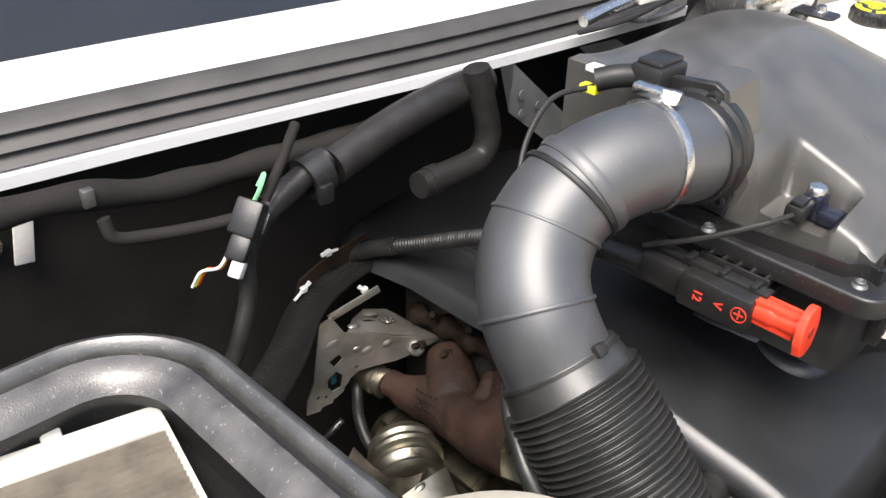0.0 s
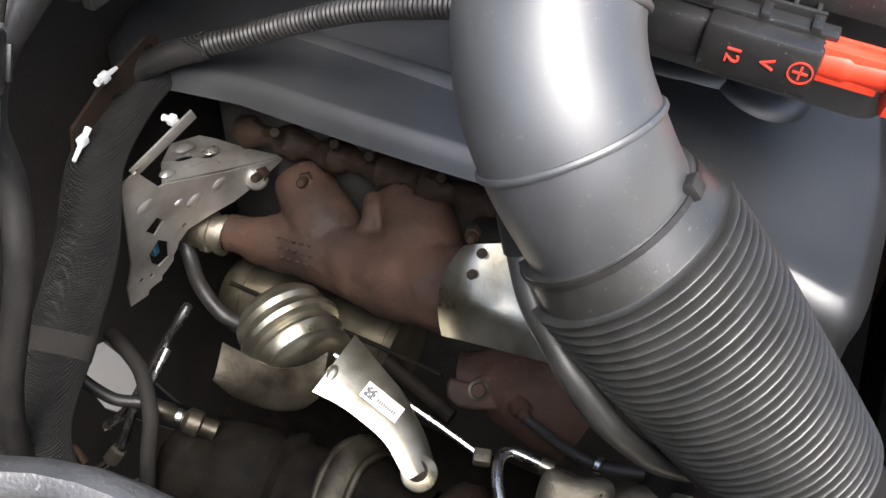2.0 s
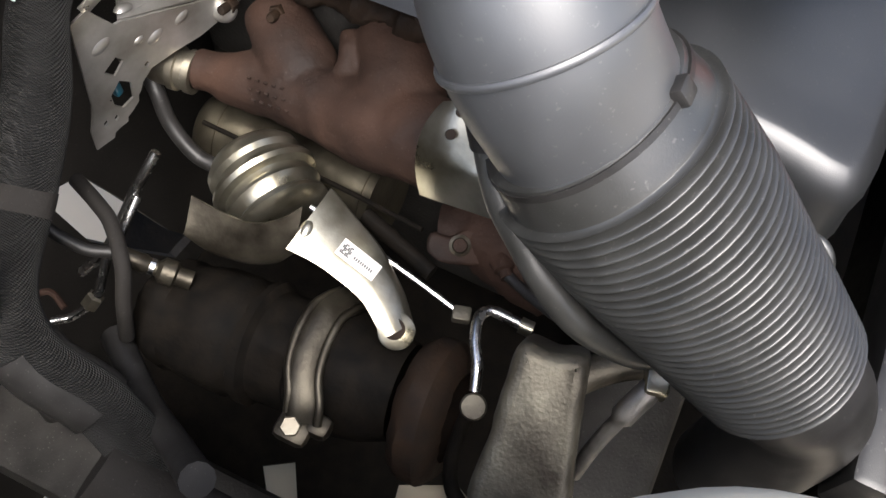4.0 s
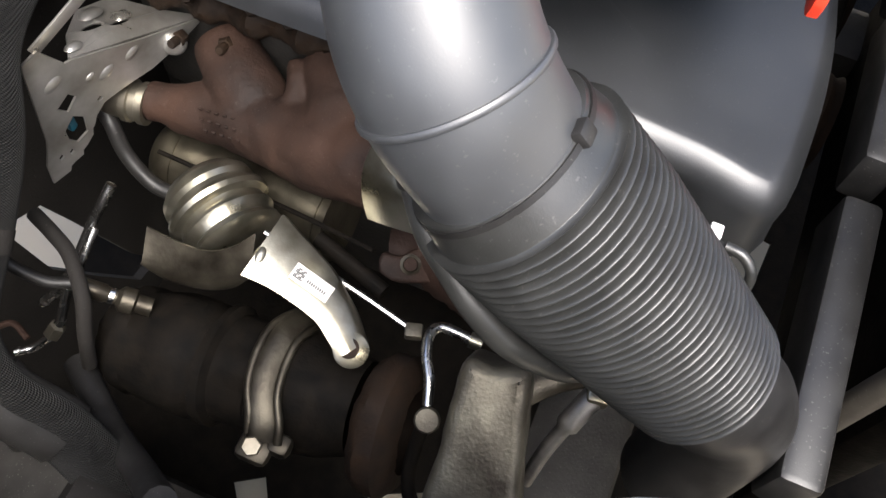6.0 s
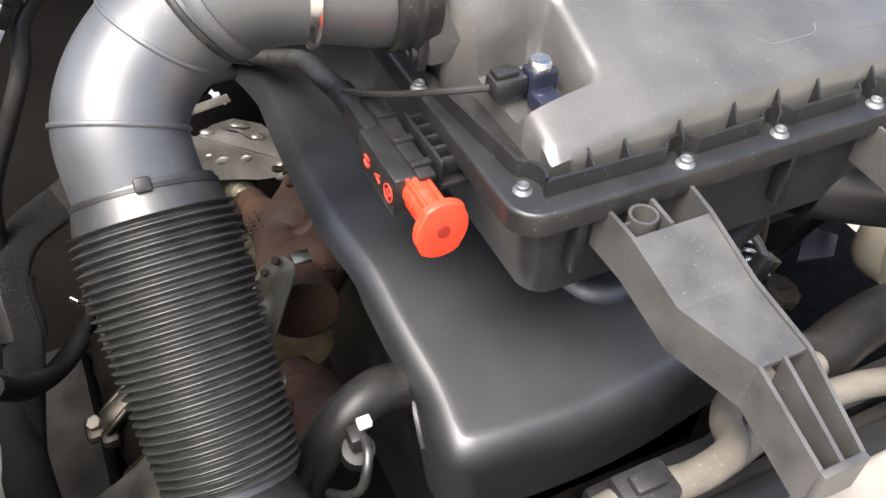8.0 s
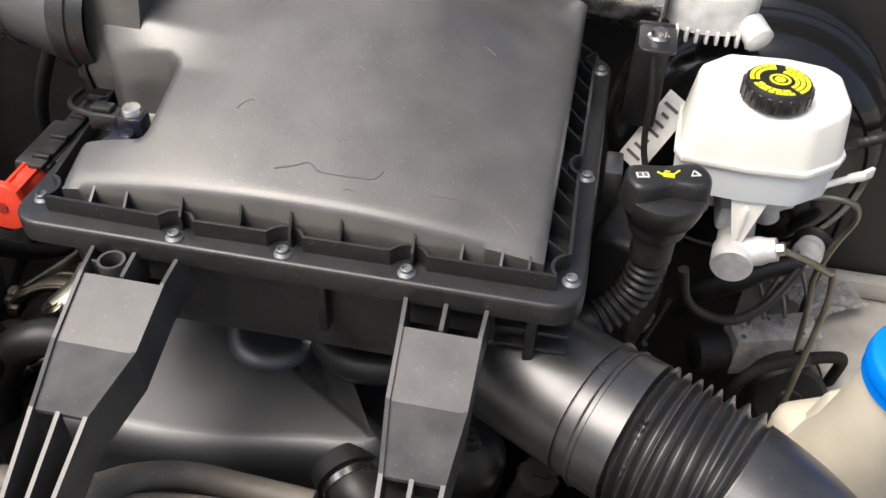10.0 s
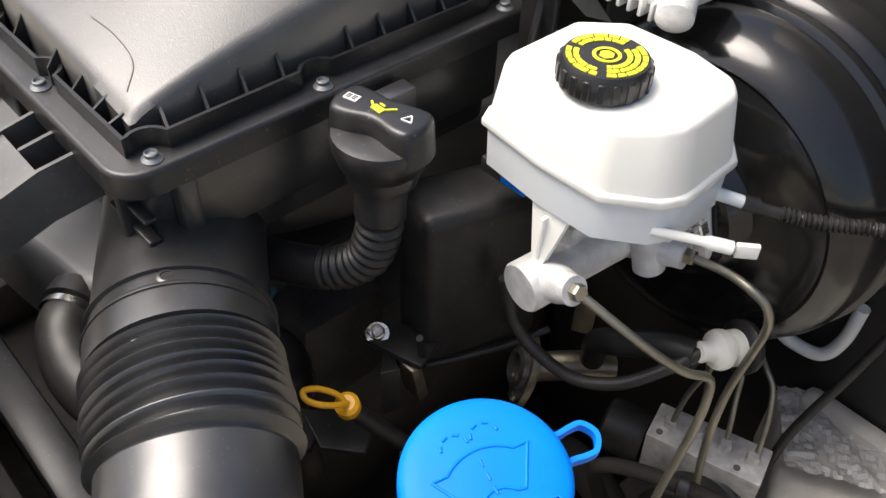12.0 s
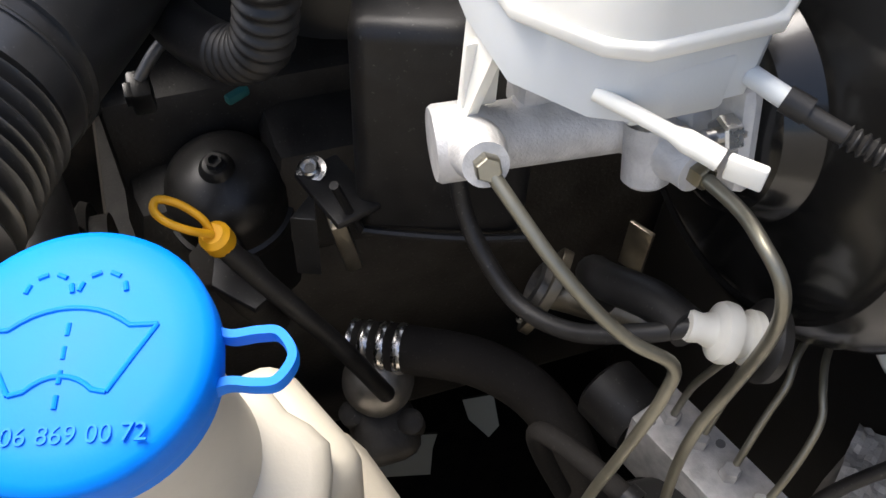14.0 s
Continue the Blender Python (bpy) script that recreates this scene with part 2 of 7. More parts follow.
def prism(bm, outline, z0, z1, bev=0.0, segs=3, m=None, low=False, taper=1.0):
    """An outline in plan, raised from z0 to z1, with rounded rims."""
    t = bmesh.new()
    c = sum((V((x, y)) for x, y in outline), V((0, 0))) / len(outline)
    lowv = [t.verts.new((c.x + (x - c.x) * taper, c.y + (y - c.y) * taper, z0)) for x, y in outline]
    topv = [t.verts.new((x, y, z1)) for x, y in outline]
    top = t.faces.new(topv)
    bot = t.faces.new(lowv[::-1])
    k = len(outline)
    for i in range(k):
        t.faces.new((lowv[i], lowv[(i + 1) % k], topv[(i + 1) % k], topv[i]))
    bmesh.ops.recalc_face_normals(t, faces=t.faces)
    if bev:
        edges = list(top.edges) + (list(bot.edges) if low else [])
        bmesh.ops.bevel(t, geom=edges, offset=bev, segments=segs, affect="EDGES", profile=0.5)
    return join(bm, t, m)


def rounded(x0, y0, x1, y1, r, k=6):
    out = []
    for cx, cy, a in ((x1 - r, y1 - r, 0), (x0 + r, y1 - r, 90), (x0 + r, y0 + r, 180), (x1 - r, y0 + r, 270)):
        out += [(cx + r * math.cos(radians(a + 90 * i / k)), cy + r * math.sin(radians(a + 90 * i / k))) for i in range(k + 1)]
    return out


def smooth_outline(ctrl, n):
    """A closed smooth outline through a few plan points."""
    p = [V((*c, 0)) for c in ctrl]
    pts = spline(p[-2:] + p + p[:3], (len(p) + 4) * n + 1)
    return [(q.x, q.y) for q in pts[2 * n:(len(p) + 2) * n]]


def writing(name, text, size, m, material, parent, depth=0.0006):
    cu = bpy.data.curves.new("letters", "FONT")
    cu.body, cu.size, cu.extrude = text, size, depth
    cu.align_x, cu.align_y = "CENTER", "CENTER"
    tmp = bpy.data.objects.new("letters", cu)
    scene.collection.objects.link(tmp)
    me = bpy.data.meshes.new_from_object(tmp.evaluated_get(bpy.context.evaluated_depsgraph_get()))
    bpy.data.objects.remove(tmp)
    bm = bmesh.new()
    bm.from_mesh(me)
    bpy.data.meshes.remove(me)
    bm.transform(m)
    return part(name, bm, material, parent)


def uneven(bm, amount, size):
    """Cast surface: pushes the vertices in and out by a smooth noise."""
    bm.normal_update()
    for v in bm.verts:
        v.co += v.normal * amount * (noise.noise(v.co / size) + 0.5 * noise.noise(v.co / size * 2.7))
    return bm


def basis(at, xdir, ydir):
    """A pose at a place with its own x and y ways."""
    x = V(xdir).normalized()
    z = x.cross(V(ydir)).normalized()
    y = z.cross(x)
    return Matrix.Translation(at) @ Matrix((x, y, z)).transposed().to_4x4()


def hexnut(bm, at, axis, r, h):
    return lathe(bm, [(0, 0), (r, 0), (r, h * 0.85), (r * 0.85, h), (0, h)], at, axis, 6)


def tube_part(name, ctrl, rad, material, parent=None, label="", seg=14, n=40, wide=1.0, base=(0, 0, 0)):
    return part(name, sweep(bmesh.new(), ctrl, rad, seg, n, True, wide), material, parent, label, base=base)


def ribs(r, depth, count, u0=0.0, u1=1.0, plain=None):
    """Radius along a corrugated hose."""
    plain = r if plain is None else plain
    return lambda u: r + depth * math.cos((u - u0) / (u1 - u0) * count * 2 * math.pi) if u0 <= u <= u1 else plain


def plate(outer, holes, facing, thick, material, name, parent):
    """A flat sheet with an outline and openings cut through it."""
    t = bmesh.new()
    edges = []
    for loop in [outer] + holes:
        v = [t.verts.new(p) for p in loop]
        edges += [t.edges.new((v[i], v[(i + 1) % len(v)])) for i in range(len(v))]
    bmesh.ops.triangle_fill(t, use_beauty=True, use_dissolve=False, edges=edges, normal=V(facing))
    bmesh.ops.recalc_face_normals(t, faces=t.faces)
    bmesh.ops.solidify(t, geom=t.faces[:], thickness=thick)
    return part(name, t, material, parent, sharp=20)


# ---- ground and the van's shell ----
bm = bmesh.new()
bmesh.ops.create_grid(bm, x_segments=8, y_segments=8, size=400)
tagged(part("ground", bm, "ground"), "light grey concrete ground under the van", "ground", kind="structure")

wall = plate([(-1.01, 0.59, 0.16), (0.91, 0.59, 0.16), (0.91, 0.59, 1.07), (-1.01, 0.59, 1.07)],
             [[(-0.378, 0.59, 0.56), (-0.33, 0.59, 0.53), (-0.305, 0.59, 0.445), (-0.265, 0.59, 0.30), (-0.235, 0.59, 0.23), (-0.275, 0.59, 0.24), (-0.32, 0.59, 0.34), (-0.362, 0.59, 0.44)]], (0, -1, 0), 0.012, "mat", "wall_firewall", None)
tagged(wall, "black insulated firewall behind the engine", "wall", kind="structure")
bm = bmesh.new()
rbox(bm, (0.50, 0.475, 0.74), (0.72, 0.05, 0.86), 0.01)
rbox(bm, (0.62, 0.50, 1.24), (0.66, 0.05, 0.30), 0.01)
tagged(part("wall_firewall_side", bm, "wall"), "black painted firewall behind the brake booster", "wall", kind="structure")
bm = bmesh.new()
rbox(bm, (-0.97, 0.1, 0.65), (0.06, 1.0, 0.9), 0.02)
tagged(part("inner_wing", bm, "mat"), "dark inner wing beside the filter housing", "wall", kind="structure")
bm = bmesh.new()
prism(bm, [(0.50, -0.5), (0.80, -0.5), (0.80, 0.45), (0.415, 0.45), (0.472, 0.345), (0.50, 0.24)], 0.60, 0.69, 0.012)
rbox(bm, (0.80, 0.0, 0.78), (0.08, 0.95, 0.5), 0.03)
rbox(bm, (0.62, 0.437, 0.705), (0.36, 0.025, 0.03), 0.01)
tagged(part("wheel_arch", bm, "cream"), "dirty white painted wheel arch", "wheel arch", kind="structure")

# ---- scuttle with its rubber seal ----
LIP = [(-1.05, 0.636), (-0.80, 0.588), (-0.596, 0.549), (-0.453, 0.522), (-0.293, 0.488), (-0.153, 0.459), (0.009, 0.432), (0.102, 0.418), (0.22, 0.402)]


def along_lip(bm, prof, closed=True):
    """A profile of (back, up) drawn along the scuttle's front edge."""
    line = spline([(x, y, 1.055) for x, y in LIP], 61)
    rows = [[bm.verts.new((p.x + 0.12 * d, p.y + d, p.z + h)) for d, h in prof] for p in line]
    k = len(prof)
    for a, b in zip(rows, rows[1:]):
        for i in range(k if closed else k - 1):
            bm.faces.new((a[i], a[(i + 1) % k], b[(i + 1) % k], b[i]))
    if closed:
        bm.faces.new(rows[0])
        bm.faces.new(rows[-1][::-1])
    return bm


scuttle = thing("scuttle_panel", (-0.2, 0.55, 1.05), "white painted scuttle panel with a black rubber bonnet seal", "scuttle", kind="structure")
part("lip", along_lip(bmesh.new(), [(0.0, 0.0), (-0.001, 0.012), (0.012, 0.014), (0.012, 0.0)]), "paint", scuttle)
seal = [(0.004, 0.0145)] + [(0.002 + 0.016 * (1 - math.cos(a)) * 0.5 + 0.004 * k, 0.015 + 0.0125 * k + 0.007 * (1 - math.cos(a)))
                             for k, a in ((0, 0.5), (0, 1.6), (0, 2.8), (1, 0.6), (1, 1.6), (1, 2.8), (2, 0.9), (2, 2.2))] + [(0.036, 0.052), (0.045, 0.048), (0.05, 0.012)]
part("rubber_seal", along_lip(bmesh.new(), seal), "seal", scuttle, "black rubber bonnet seal")
part("panel", along_lip(bmesh.new(), [(0.032, 0.049), (0.07, 0.058), (0.112, 0.066), (0.118, 0.064), (0.118, 0.03), (0.05, 0.03)]), "paint", scuttle)
part("underside", along_lip(bmesh.new(), [(0.013, -0.004), (0.22, -0.004), (0.22, 0.008), (0.013, 0.008)]), "mat", scuttle)
part("cowl", along_lip(bmesh.new(), [(0.120, 0.064), (0.20, 0.085), (0.24, 0.10), (0.6, 0.38), (0.6, 0.3), (0.13, 0.02)]), "glass", scuttle, "dark plastic cowl under the windscreen")

# ---- cab of the van above the scuttle ----
cab = thing("van_cab", (-0.1, 1.1, 1.4), "white van cab with a dark windscreen behind the scuttle", "van cab", kind="structure")


def across(prof):
    """A profile of (back, up) drawn straight across the van."""
    t = bmesh.new()
    ends = [[t.verts.new((x, y + d, 1.055 + h)) for d, h in prof] for x, y in ((-1.05, 0.585), (0.86, 0.36))]
    k = len(prof)
    for i in range(k):
        t.faces.new((ends[0][i], ends[0][(i + 1) % k], ends[1][(i + 1) % k], ends[1][i]))
    t.faces.new(ends[0])
    t.faces.new(ends[1][::-1])
    return t


part("windscreen", across([(0.615, 0.36), (1.12, 1.20), (1.13, 1.19), (0.63, 0.35)]), "glass", cab, "dark laminated windscreen")
part("roof", across([(1.125, 1.20), (1.30, 1.34), (1.60, 1.42), (2.60, 1.44), (2.60, 1.38), (1.60, 1.36), (1.14, 1.18)]), "paint", cab)

# ---- air filter box ----
box = thing("air_filter_box", (0, 0.12, 0.95), "black plastic air filter box with ribbed rim and two arms", "filter box")


def lid_height(x, y):
    zc = 1.075 + 0.070 * min(1, y / 0.18) - 0.02 * max(0, (y - 0.22) / 0.07) ** 2
    zr = 1.058 + 0.042 * min(1, max(0, y) / 0.22) ** 0.7
    zl = zr + (0.042 * min(1, max(0, (y - 0.088) / 0.03)) if y > 0.088 else 0.0)
    if x > 0:
        return zr + (zc - zr) * (1 - (x / 0.168) ** 2)
    s = min(1.0, -x / 0.175)
    return zl + (zc - zl) * (1 - s ** (2 + 2.5 * min(1, y / 0.05)))


def lid_recess(x, y):
    """How far the lid sinks for the sensor: 0 on the dome, 1 on the floor of the recess."""
    a = (-0.117 - x) / 0.011
    b = min(y - 0.030, 0.101 - y) / 0.010
    return max(0.0, min(1.0, a)) * max(0.0, min(1.0, b))


bm = bmesh.new()
nx, ny = 90, 76
grid = []
for j in range(ny):
    row = []
    y = -0.004 + 0.289 * j / (ny - 1)
    for i in range(nx):
        left = -0.168 - 0.018 * min(1, max(0, (y - 0.095) / 0.015))
        x = left + (0.167 - left) * i / (nx - 1)
        z = lid_height(x, y)
        k = lid_recess(x, y)
        k = k * k * (3 - 2 * k)
        edge = min(x - left, 0.167 - x, y + 0.004, 0.285 - y)
        z -= 0.003 * (1 - min(1, edge / 0.006)) ** 2
        row.append(bm.verts.new((x, y, z * (1 - k) + 1.058 * k)))
    grid.append(row)
for j in range(ny - 1):
    for i in range(nx - 1):
        bm.faces.new((grid[j][i], grid[j][i + 1], grid[j + 1][i + 1], grid[j + 1][i]))
rim = grid[0] + [r[-1] for r in grid[1:]] + grid[-1][-2::-1] + [r[0] for r in grid[-2:0:-1]]
foot = [bm.verts.new((v.co.x, v.co.y, 1.036)) for v in rim]
for i in range(len(rim)):
    j = (i + 1) % len(rim)
    bm.faces.new((rim[i], foot[i], foot[j], rim[j]))
lid = part("lid", bm, "lid", box, "smooth domed lid with a scratch", sharp=50)

bm = bmesh.new()
prism(bm, rounded(-0.201, -0.0285, 0.196, 0.299, 0.022), 1.026, 1.043, 0.003)
part("flange", bm, "plastic", box, "flat flange round the lid")


def arc(cx, cy, r, a0, a1, k=10):
    return [(cx + r * math.cos(radians(a0 + (a1 - a0) * i / k)), cy + r * math.sin(radians(a0 + (a1 - a0) * i / k))) for i in range(k + 1)]


# the upright wall on the flange swings inwards round each screw
SCREWS = [(-0.080, -0.0205), (-0.004, -0.0195), (0.080, -0.0190), (0.186, -0.003), (0.187, 0.112), (0.187, 0.270), (-0.186, -0.003), (-0.1985, 0.118), (-0.193, 0.285)]
WALL = arc(-0.186, -0.003, 0.0135, 75, -45)
for x, y in SCREWS[:3]:
    WALL += arc(x, y + 0.001, 0.0135, 158, 22)
WALL += arc(0.186, -0.003, 0.0135, 225, 105) + arc(0.187, 0.112, 0.0135, 242, 118) + arc(0.187, 0.270, 0.0135, 242, 118) + arc(0.160, 0.275, 0.018, 20, 90) + arc(-0.175, 0.275, 0.018, 90, 180) + [(-0.193, 0.100)]
bm = bmesh.new()
loops = [[], [], [], []]
for i, p in enumerate(WALL):
    way = (V(WALL[(i + 1) % len(WALL)]) - V(WALL[i - 1])).normalized() * 0.0012
    for loop, sg, z in zip(loops, (1, 1, -1, -1), (1.040, 1.0555, 1.0555, 1.040)):
        loop.append(bm.verts.new((p[0] + sg * way.y, p[1] - sg * way.x, z)))
for a, b in zip(loops, loops[1:]):
    for i in range(len(a)):
        j = (i + 1) % len(a)
        bm.faces.new((a[i], a[j], b[j], b[i]))
part("flange_wall", bm, "plastic", box, "upright wall with cups round the screws", sharp=50)


def rib(x0, y0, x1, y1, z1, z2):
    """A thin upright web between the lid and its flange."""
    t = bmesh.new()
    d = V((x1 - x0, y1 - y0, 0))
    s = V((-d.y, d.x, 0)).normalized() * 0.0009
    a, b = V((x0, y0, 0)), V((x1, y1, 0))
    lowv = [t.verts.new((*(p + q).xy, 1.035)) for p, q in ((a, s), (b, s), (b, -s), (a, -s))]
    topv = [t.verts.new((*(p + q).xy, z)) for p, q, z in ((a, s, z1), (b, s, z2), (b, -s, z2), (a, -s, z1))]
    t.faces.new(topv)
    for i in range(4):
        t.faces.new((lowv[i], lowv[(i + 1) % 4], topv[(i + 1) % 4], topv[i]))
    part("rib", t, "plastic", lid)


for x in (-0.143, -0.118, -0.078, -0.036, -0.001, 0.033, 0.082, 0.114, 0.140, 0.158):
    rib(x, -0.0125, x, -0.002, 1.055, 1.055 + 0.78 * (lid_height(x, 0.0) - 1.055))
for k in range(10):
    y = 0.012 + 0.026 * k
    if abs(y - 0.112) > 0.012:
        rib(0.1805, y, 0.165, y + 0.004, 1.053, min(1.066, lid_height(0.166, y) - 0.003))

for x, y in SCREWS:
    t = bmesh.new()
    lathe(t, [(0.0062, 0), (0.0062, 0.0010), (0.0040, 0.0028), (0.0040, 0.0050), (0.0033, 0.0055), (0.0024, 0.0036), (0, 0.0036)], (x, y, 1.0428), seg=18)
    part("screw", t, "galv", lid)

bm = bmesh.new()
prism(bm, rounded(-0.180, -0.012, 0.180, 0.285, 0.02), 0.945, 1.028, 0.004, taper=0.96)
for x in (-0.15, 0.02, 0.165):
    part("web", rbox(bmesh.new(), (x, -0.016, 1.0), (0.008, 0.012, 0.05), 0.002), "plastic", box)
for z in (0.975, 0.99, 1.006):
    part("web", rbox(bmesh.new(), (0.165, -0.014, z), (0.05, 0.008, 0.003), 0.001), "plastic", box)
rbox(bm, (0.178, 0.14, 0.995), (0.014, 0.26, 0.05), 0.003)
rbox(bm, (0.207, 0.150, 1.018), (0.014, 0.030, 0.034), 0.002)
rbox(bm, (0.185, 0.012, 0.999), (0.014, 0.012, 0.05), 0.002)
part("lower_body", bm, "duct", box)


def support_arm(x0, x1, x2, x3, ring):
    """A moulded arm of plates and webs from the box forward to the front panel."""
    pts = [(-0.018, 1.030, x0, x1), (-0.050, 1.026, x0 + 0.003, x1 - 0.001), (-0.098, 1.011, x0 + 0.006, x1 - 0.001), (-0.150, 1.010, x2, x3), (-0.205, 0.985, x2 + 0.004, x3 - 0.002)]
    t = bmesh.new()
    up = [[t.verts.new((x, y, z)) for x in (a, c)] for y, z, a, c in pts[1:4]]
    low = [[t.verts.new((x, y, z - 0.003)) for x in (a, c)] for y, z, a, c in pts[1:4]]
    for i in (0, 1):
        t.faces.new((up[i][0], up[i][1], up[i + 1][1], up[i + 1][0]))
        t.faces.new((low[i][0], low[i + 1][0], low[i + 1][1], low[i][1]))
        for s in (0, 1):
            t.faces.new((up[i][s], up[i + 1][s], low[i + 1][s], low[i][s]))
    for i in (0, 2):
        t.faces.new((up[i][0], up[i][1], low[i][1], low[i][0]))
    arm = part("support_arm", t, "arm", box, "grey moulded support arm", sharp=15)

    def web(xa, xb, i, j, deep):
        (ya, za, *_), (yb, zb, *_) = pts[i], pts[j]
        t = bmesh.new()
        ends = [(xa, ya, za, -0.0014), (xb, yb, zb, -0.0014), (xb, yb, zb, 0.0014), (xa, ya, za, 0.0014)]
        lo = [t.verts.new((x + s, y, z - deep)) for x, y, z, s in ends]
        hi = [t.verts.new((x + s, y, z + 0.002)) for x, y, z, s in ends]
        t.faces.new(hi)
        t.faces.new(lo[::-1])
        for q in range(4):
            t.faces.new((lo[q], lo[(q + 1) % 4], hi[(q + 1) % 4], hi[q]))
        part("web", t, "arm", arm)

    for i in range(4):
        web(pts[i][2], pts[i + 1][2], i, i + 1, 0.035)
        web(pts[i][3], pts[i + 1][3], i, i + 1, 0.035)
    for i in (0, 3):
        web((pts[i][2] + pts[i][3]) / 2, (pts[i + 1][2] + pts[i + 1][3]) / 2, i, i + 1, 0.03)
        (ya, za, a0, a1), (yb, zb, b0, b1) = pts[i], pts[i + 1]
        t = bmesh.new()
        q = [t.verts.new(c) for c in ((a0, ya, za - 0.033), (a1, ya, za - 0.033), (b1, yb, zb - 0.033), (b0, yb, zb - 0.033))]
        t.faces.new(q)
        bmesh.ops.solidify(t, geom=t.faces[:], thickness=0.002)
        part("floor_plate", t, "plastic", arm)
    part("end_plate", rbox(bmesh.new(), ((pts[4][2] + pts[4][3]) / 2, -0.207, 0.972), (pts[4][3] - pts[4][2] + 0.003, 0.005, 0.03), 0.001), "arm", arm)
    if ring:
        part("ring", lathe(bmesh.new(), [(0.0075, 0), (0.0095, 0), (0.0095, 0.03), (0.0075, 0.03), (0.0075, 0)], (x0 + 0.019, -0.038, 1.000), seg=20), "arm", arm)
        part("web", rbox(bmesh.new(), (x0 + 0.0065, -0.038, 1.012), (0.010, 0.002, 0.03), 0.0005), "arm", arm)


support_arm(-0.139, -0.077, -0.118, -0.083, True)
support_arm(0.081, 0.136, 0.096, 0.132, False)

# hairline scratches on the lid
for ctrl in ([(-0.02, 0.0195), (-0.008, 0.023), (0.001, 0.027), (0.006, 0.025), (0.012, 0.0215), (0.035, 0.022), (0.048, 0.0235), (0.053, 0.030)],
             [(0.085, 0.020), (0.11, 0.022), (0.135, 0.019), (0.150, 0.006)], [(0.018, 0.046), (0.0195, 0.0475), (0.021, 0.047)], [(0.014, 0.105), (0.017, 0.1062), (0.021, 0.104)], [(0.095, 0.150), (0.100, 0.1515), (0.108, 0.148)], [(0.030, 0.012), (0.033, 0.0128), (0.037, 0.0118)], [(-0.060, 0.060), (-0.056, 0.066), (-0.050, 0.069)]):
    t = bmesh.new()
    sweep(t, [(p.x, p.y, lid_height(p.x, p.y) + 0.0001) for p in spline([(x, y, 0) for x, y in ctrl], 40)], 0.0006 if len(ctrl) > 5 else 0.0004, 5)
    part("scratch", t, "ink" if ctrl[0][0] == -0.02 else "pipe", lid)

# outlet neck at the side of the lid
bm = bmesh.new()
OUT = V((-0.215, 0.142, 1.113))
lathe(bm, [(0.044, -0.012), (0.046, 0.0), (0.048, 0.001), (0.048, 0.004), (0.045, 0.006), (0.045, 0.016), (0.043, 0.018), (0, 0.018)], OUT + V((0.012, 0, 0)), (-1, 0, 0), 40)
part("outlet_neck", bm, "plastic", box)
bm = bmesh.new()
FLAP = [(-0.047, -0.048), (0.036, -0.048), (0.040, -0.030), (0.026, 0.018), (0.018, 0.050), (0.008, 0.055), (-0.030, 0.050), (-0.047, 0.030)]
out_m = basis((-0.203, 0.142, 1.113), (0, -1, 0), (0, 0, 1))
prism(bm, FLAP, -0.003, 0.003, 0.0015, m=out_m)
part("outlet_plate", bm, "plastic", box)
bm = bmesh.new()
prism(bm, [(max(x, -0.022) * 0.985, y * 0.96) for x, y in FLAP], -0.050, -0.002, 0.006, m=out_m)
part("outlet_chamber", bm, "lid", box)
for dy, dz in ((-0.010, 0.043), (-0.030, -0.036), (0.04, 0.026)):
    t = bmesh.new()
    lathe(t, [(0.0068, 0), (0.0064, 0.003), (0.0042, 0.0035), (0.0036, 0.002), (0, 0.0024)], (-0.206, 0.142 + dy, 1.113 + dz), (-1, 0, 0), 16)
    part("screw", t, "plastic", box)

# ---- intake pipe: elbow, tie bands, ribbed hose, lower tube ----
FRAME.append(TURNED)
intake = thing("intake_pipe", (-0.39, 0.0, 0.75), "dark grey plastic intake elbow with a ribbed rubber hose", "intake pipe")
ELB = [(-0.220, 0.141, 1.118), (-0.250, 0.142, 1.122), (-0.285, 0.149, 1.125), (-0.318, 0.160, 1.119), (-0.346, 0.168, 1.105), (-0.371, 0.168, 1.086), (-0.393, 0.157, 1.066), (-0.405, 0.140, 1.045), (-0.404, 0.123, 1.019), (-0.400, 0.110, 0.998)]
part("elbow", sweep(bmesh.new(), ELB, lambda u: 0.0408 + 0.002 * math.exp(-((u - 0.06) / 0.05) ** 2), 44, 80), "elbow", intake)
line_e = spline(ELB, 101)


def band(i, r, thick, width, material, name, tilt=(0, 0, 0)):
    a = (line_e[min(100, i + 2)] - line_e[max(0, i - 2)]).normalized() + V(tilt)
    t = bmesh.new()
    lathe(t, [(r - 0.004, -width), (r + thick * 0.6, -width), (r + thick, -width * 0.4), (r + thick, width * 0.4), (r + thick * 0.6, width), (r - 0.004, width)], line_e[i], a, 44)
    return part(name, t, material, intake)


band(39, 0.0411, 0.0022, 0.005, "elbow", "bead", (0.0, 0.0, -0.15))
band(54, 0.0411, 0.0016, 0.0016, "elbow", "bead", (0.1, 0, -0.25))
band(77, 0.0411, 0.0016, 0.0016, "elbow", "bead")
band(20, 0.0423, 0.0014, 0.0036, "steel", "steel_clamp")
band(43, 0.0423, 0.0014, 0.0022, "rubber", "cable_tie", (0.0, 0.0, -0.15))
t = bmesh.new()
rbox(t, (-0.349, 0.143, 1.128), (0.009, 0.011, 0.008), 0.001)
part("tie_lock", t, "rubber", intake)
t = bmesh.new()
rbox(t, (-0.272, 0.158, 1.172), (0.011, 0.026, 0.009), 0.002)
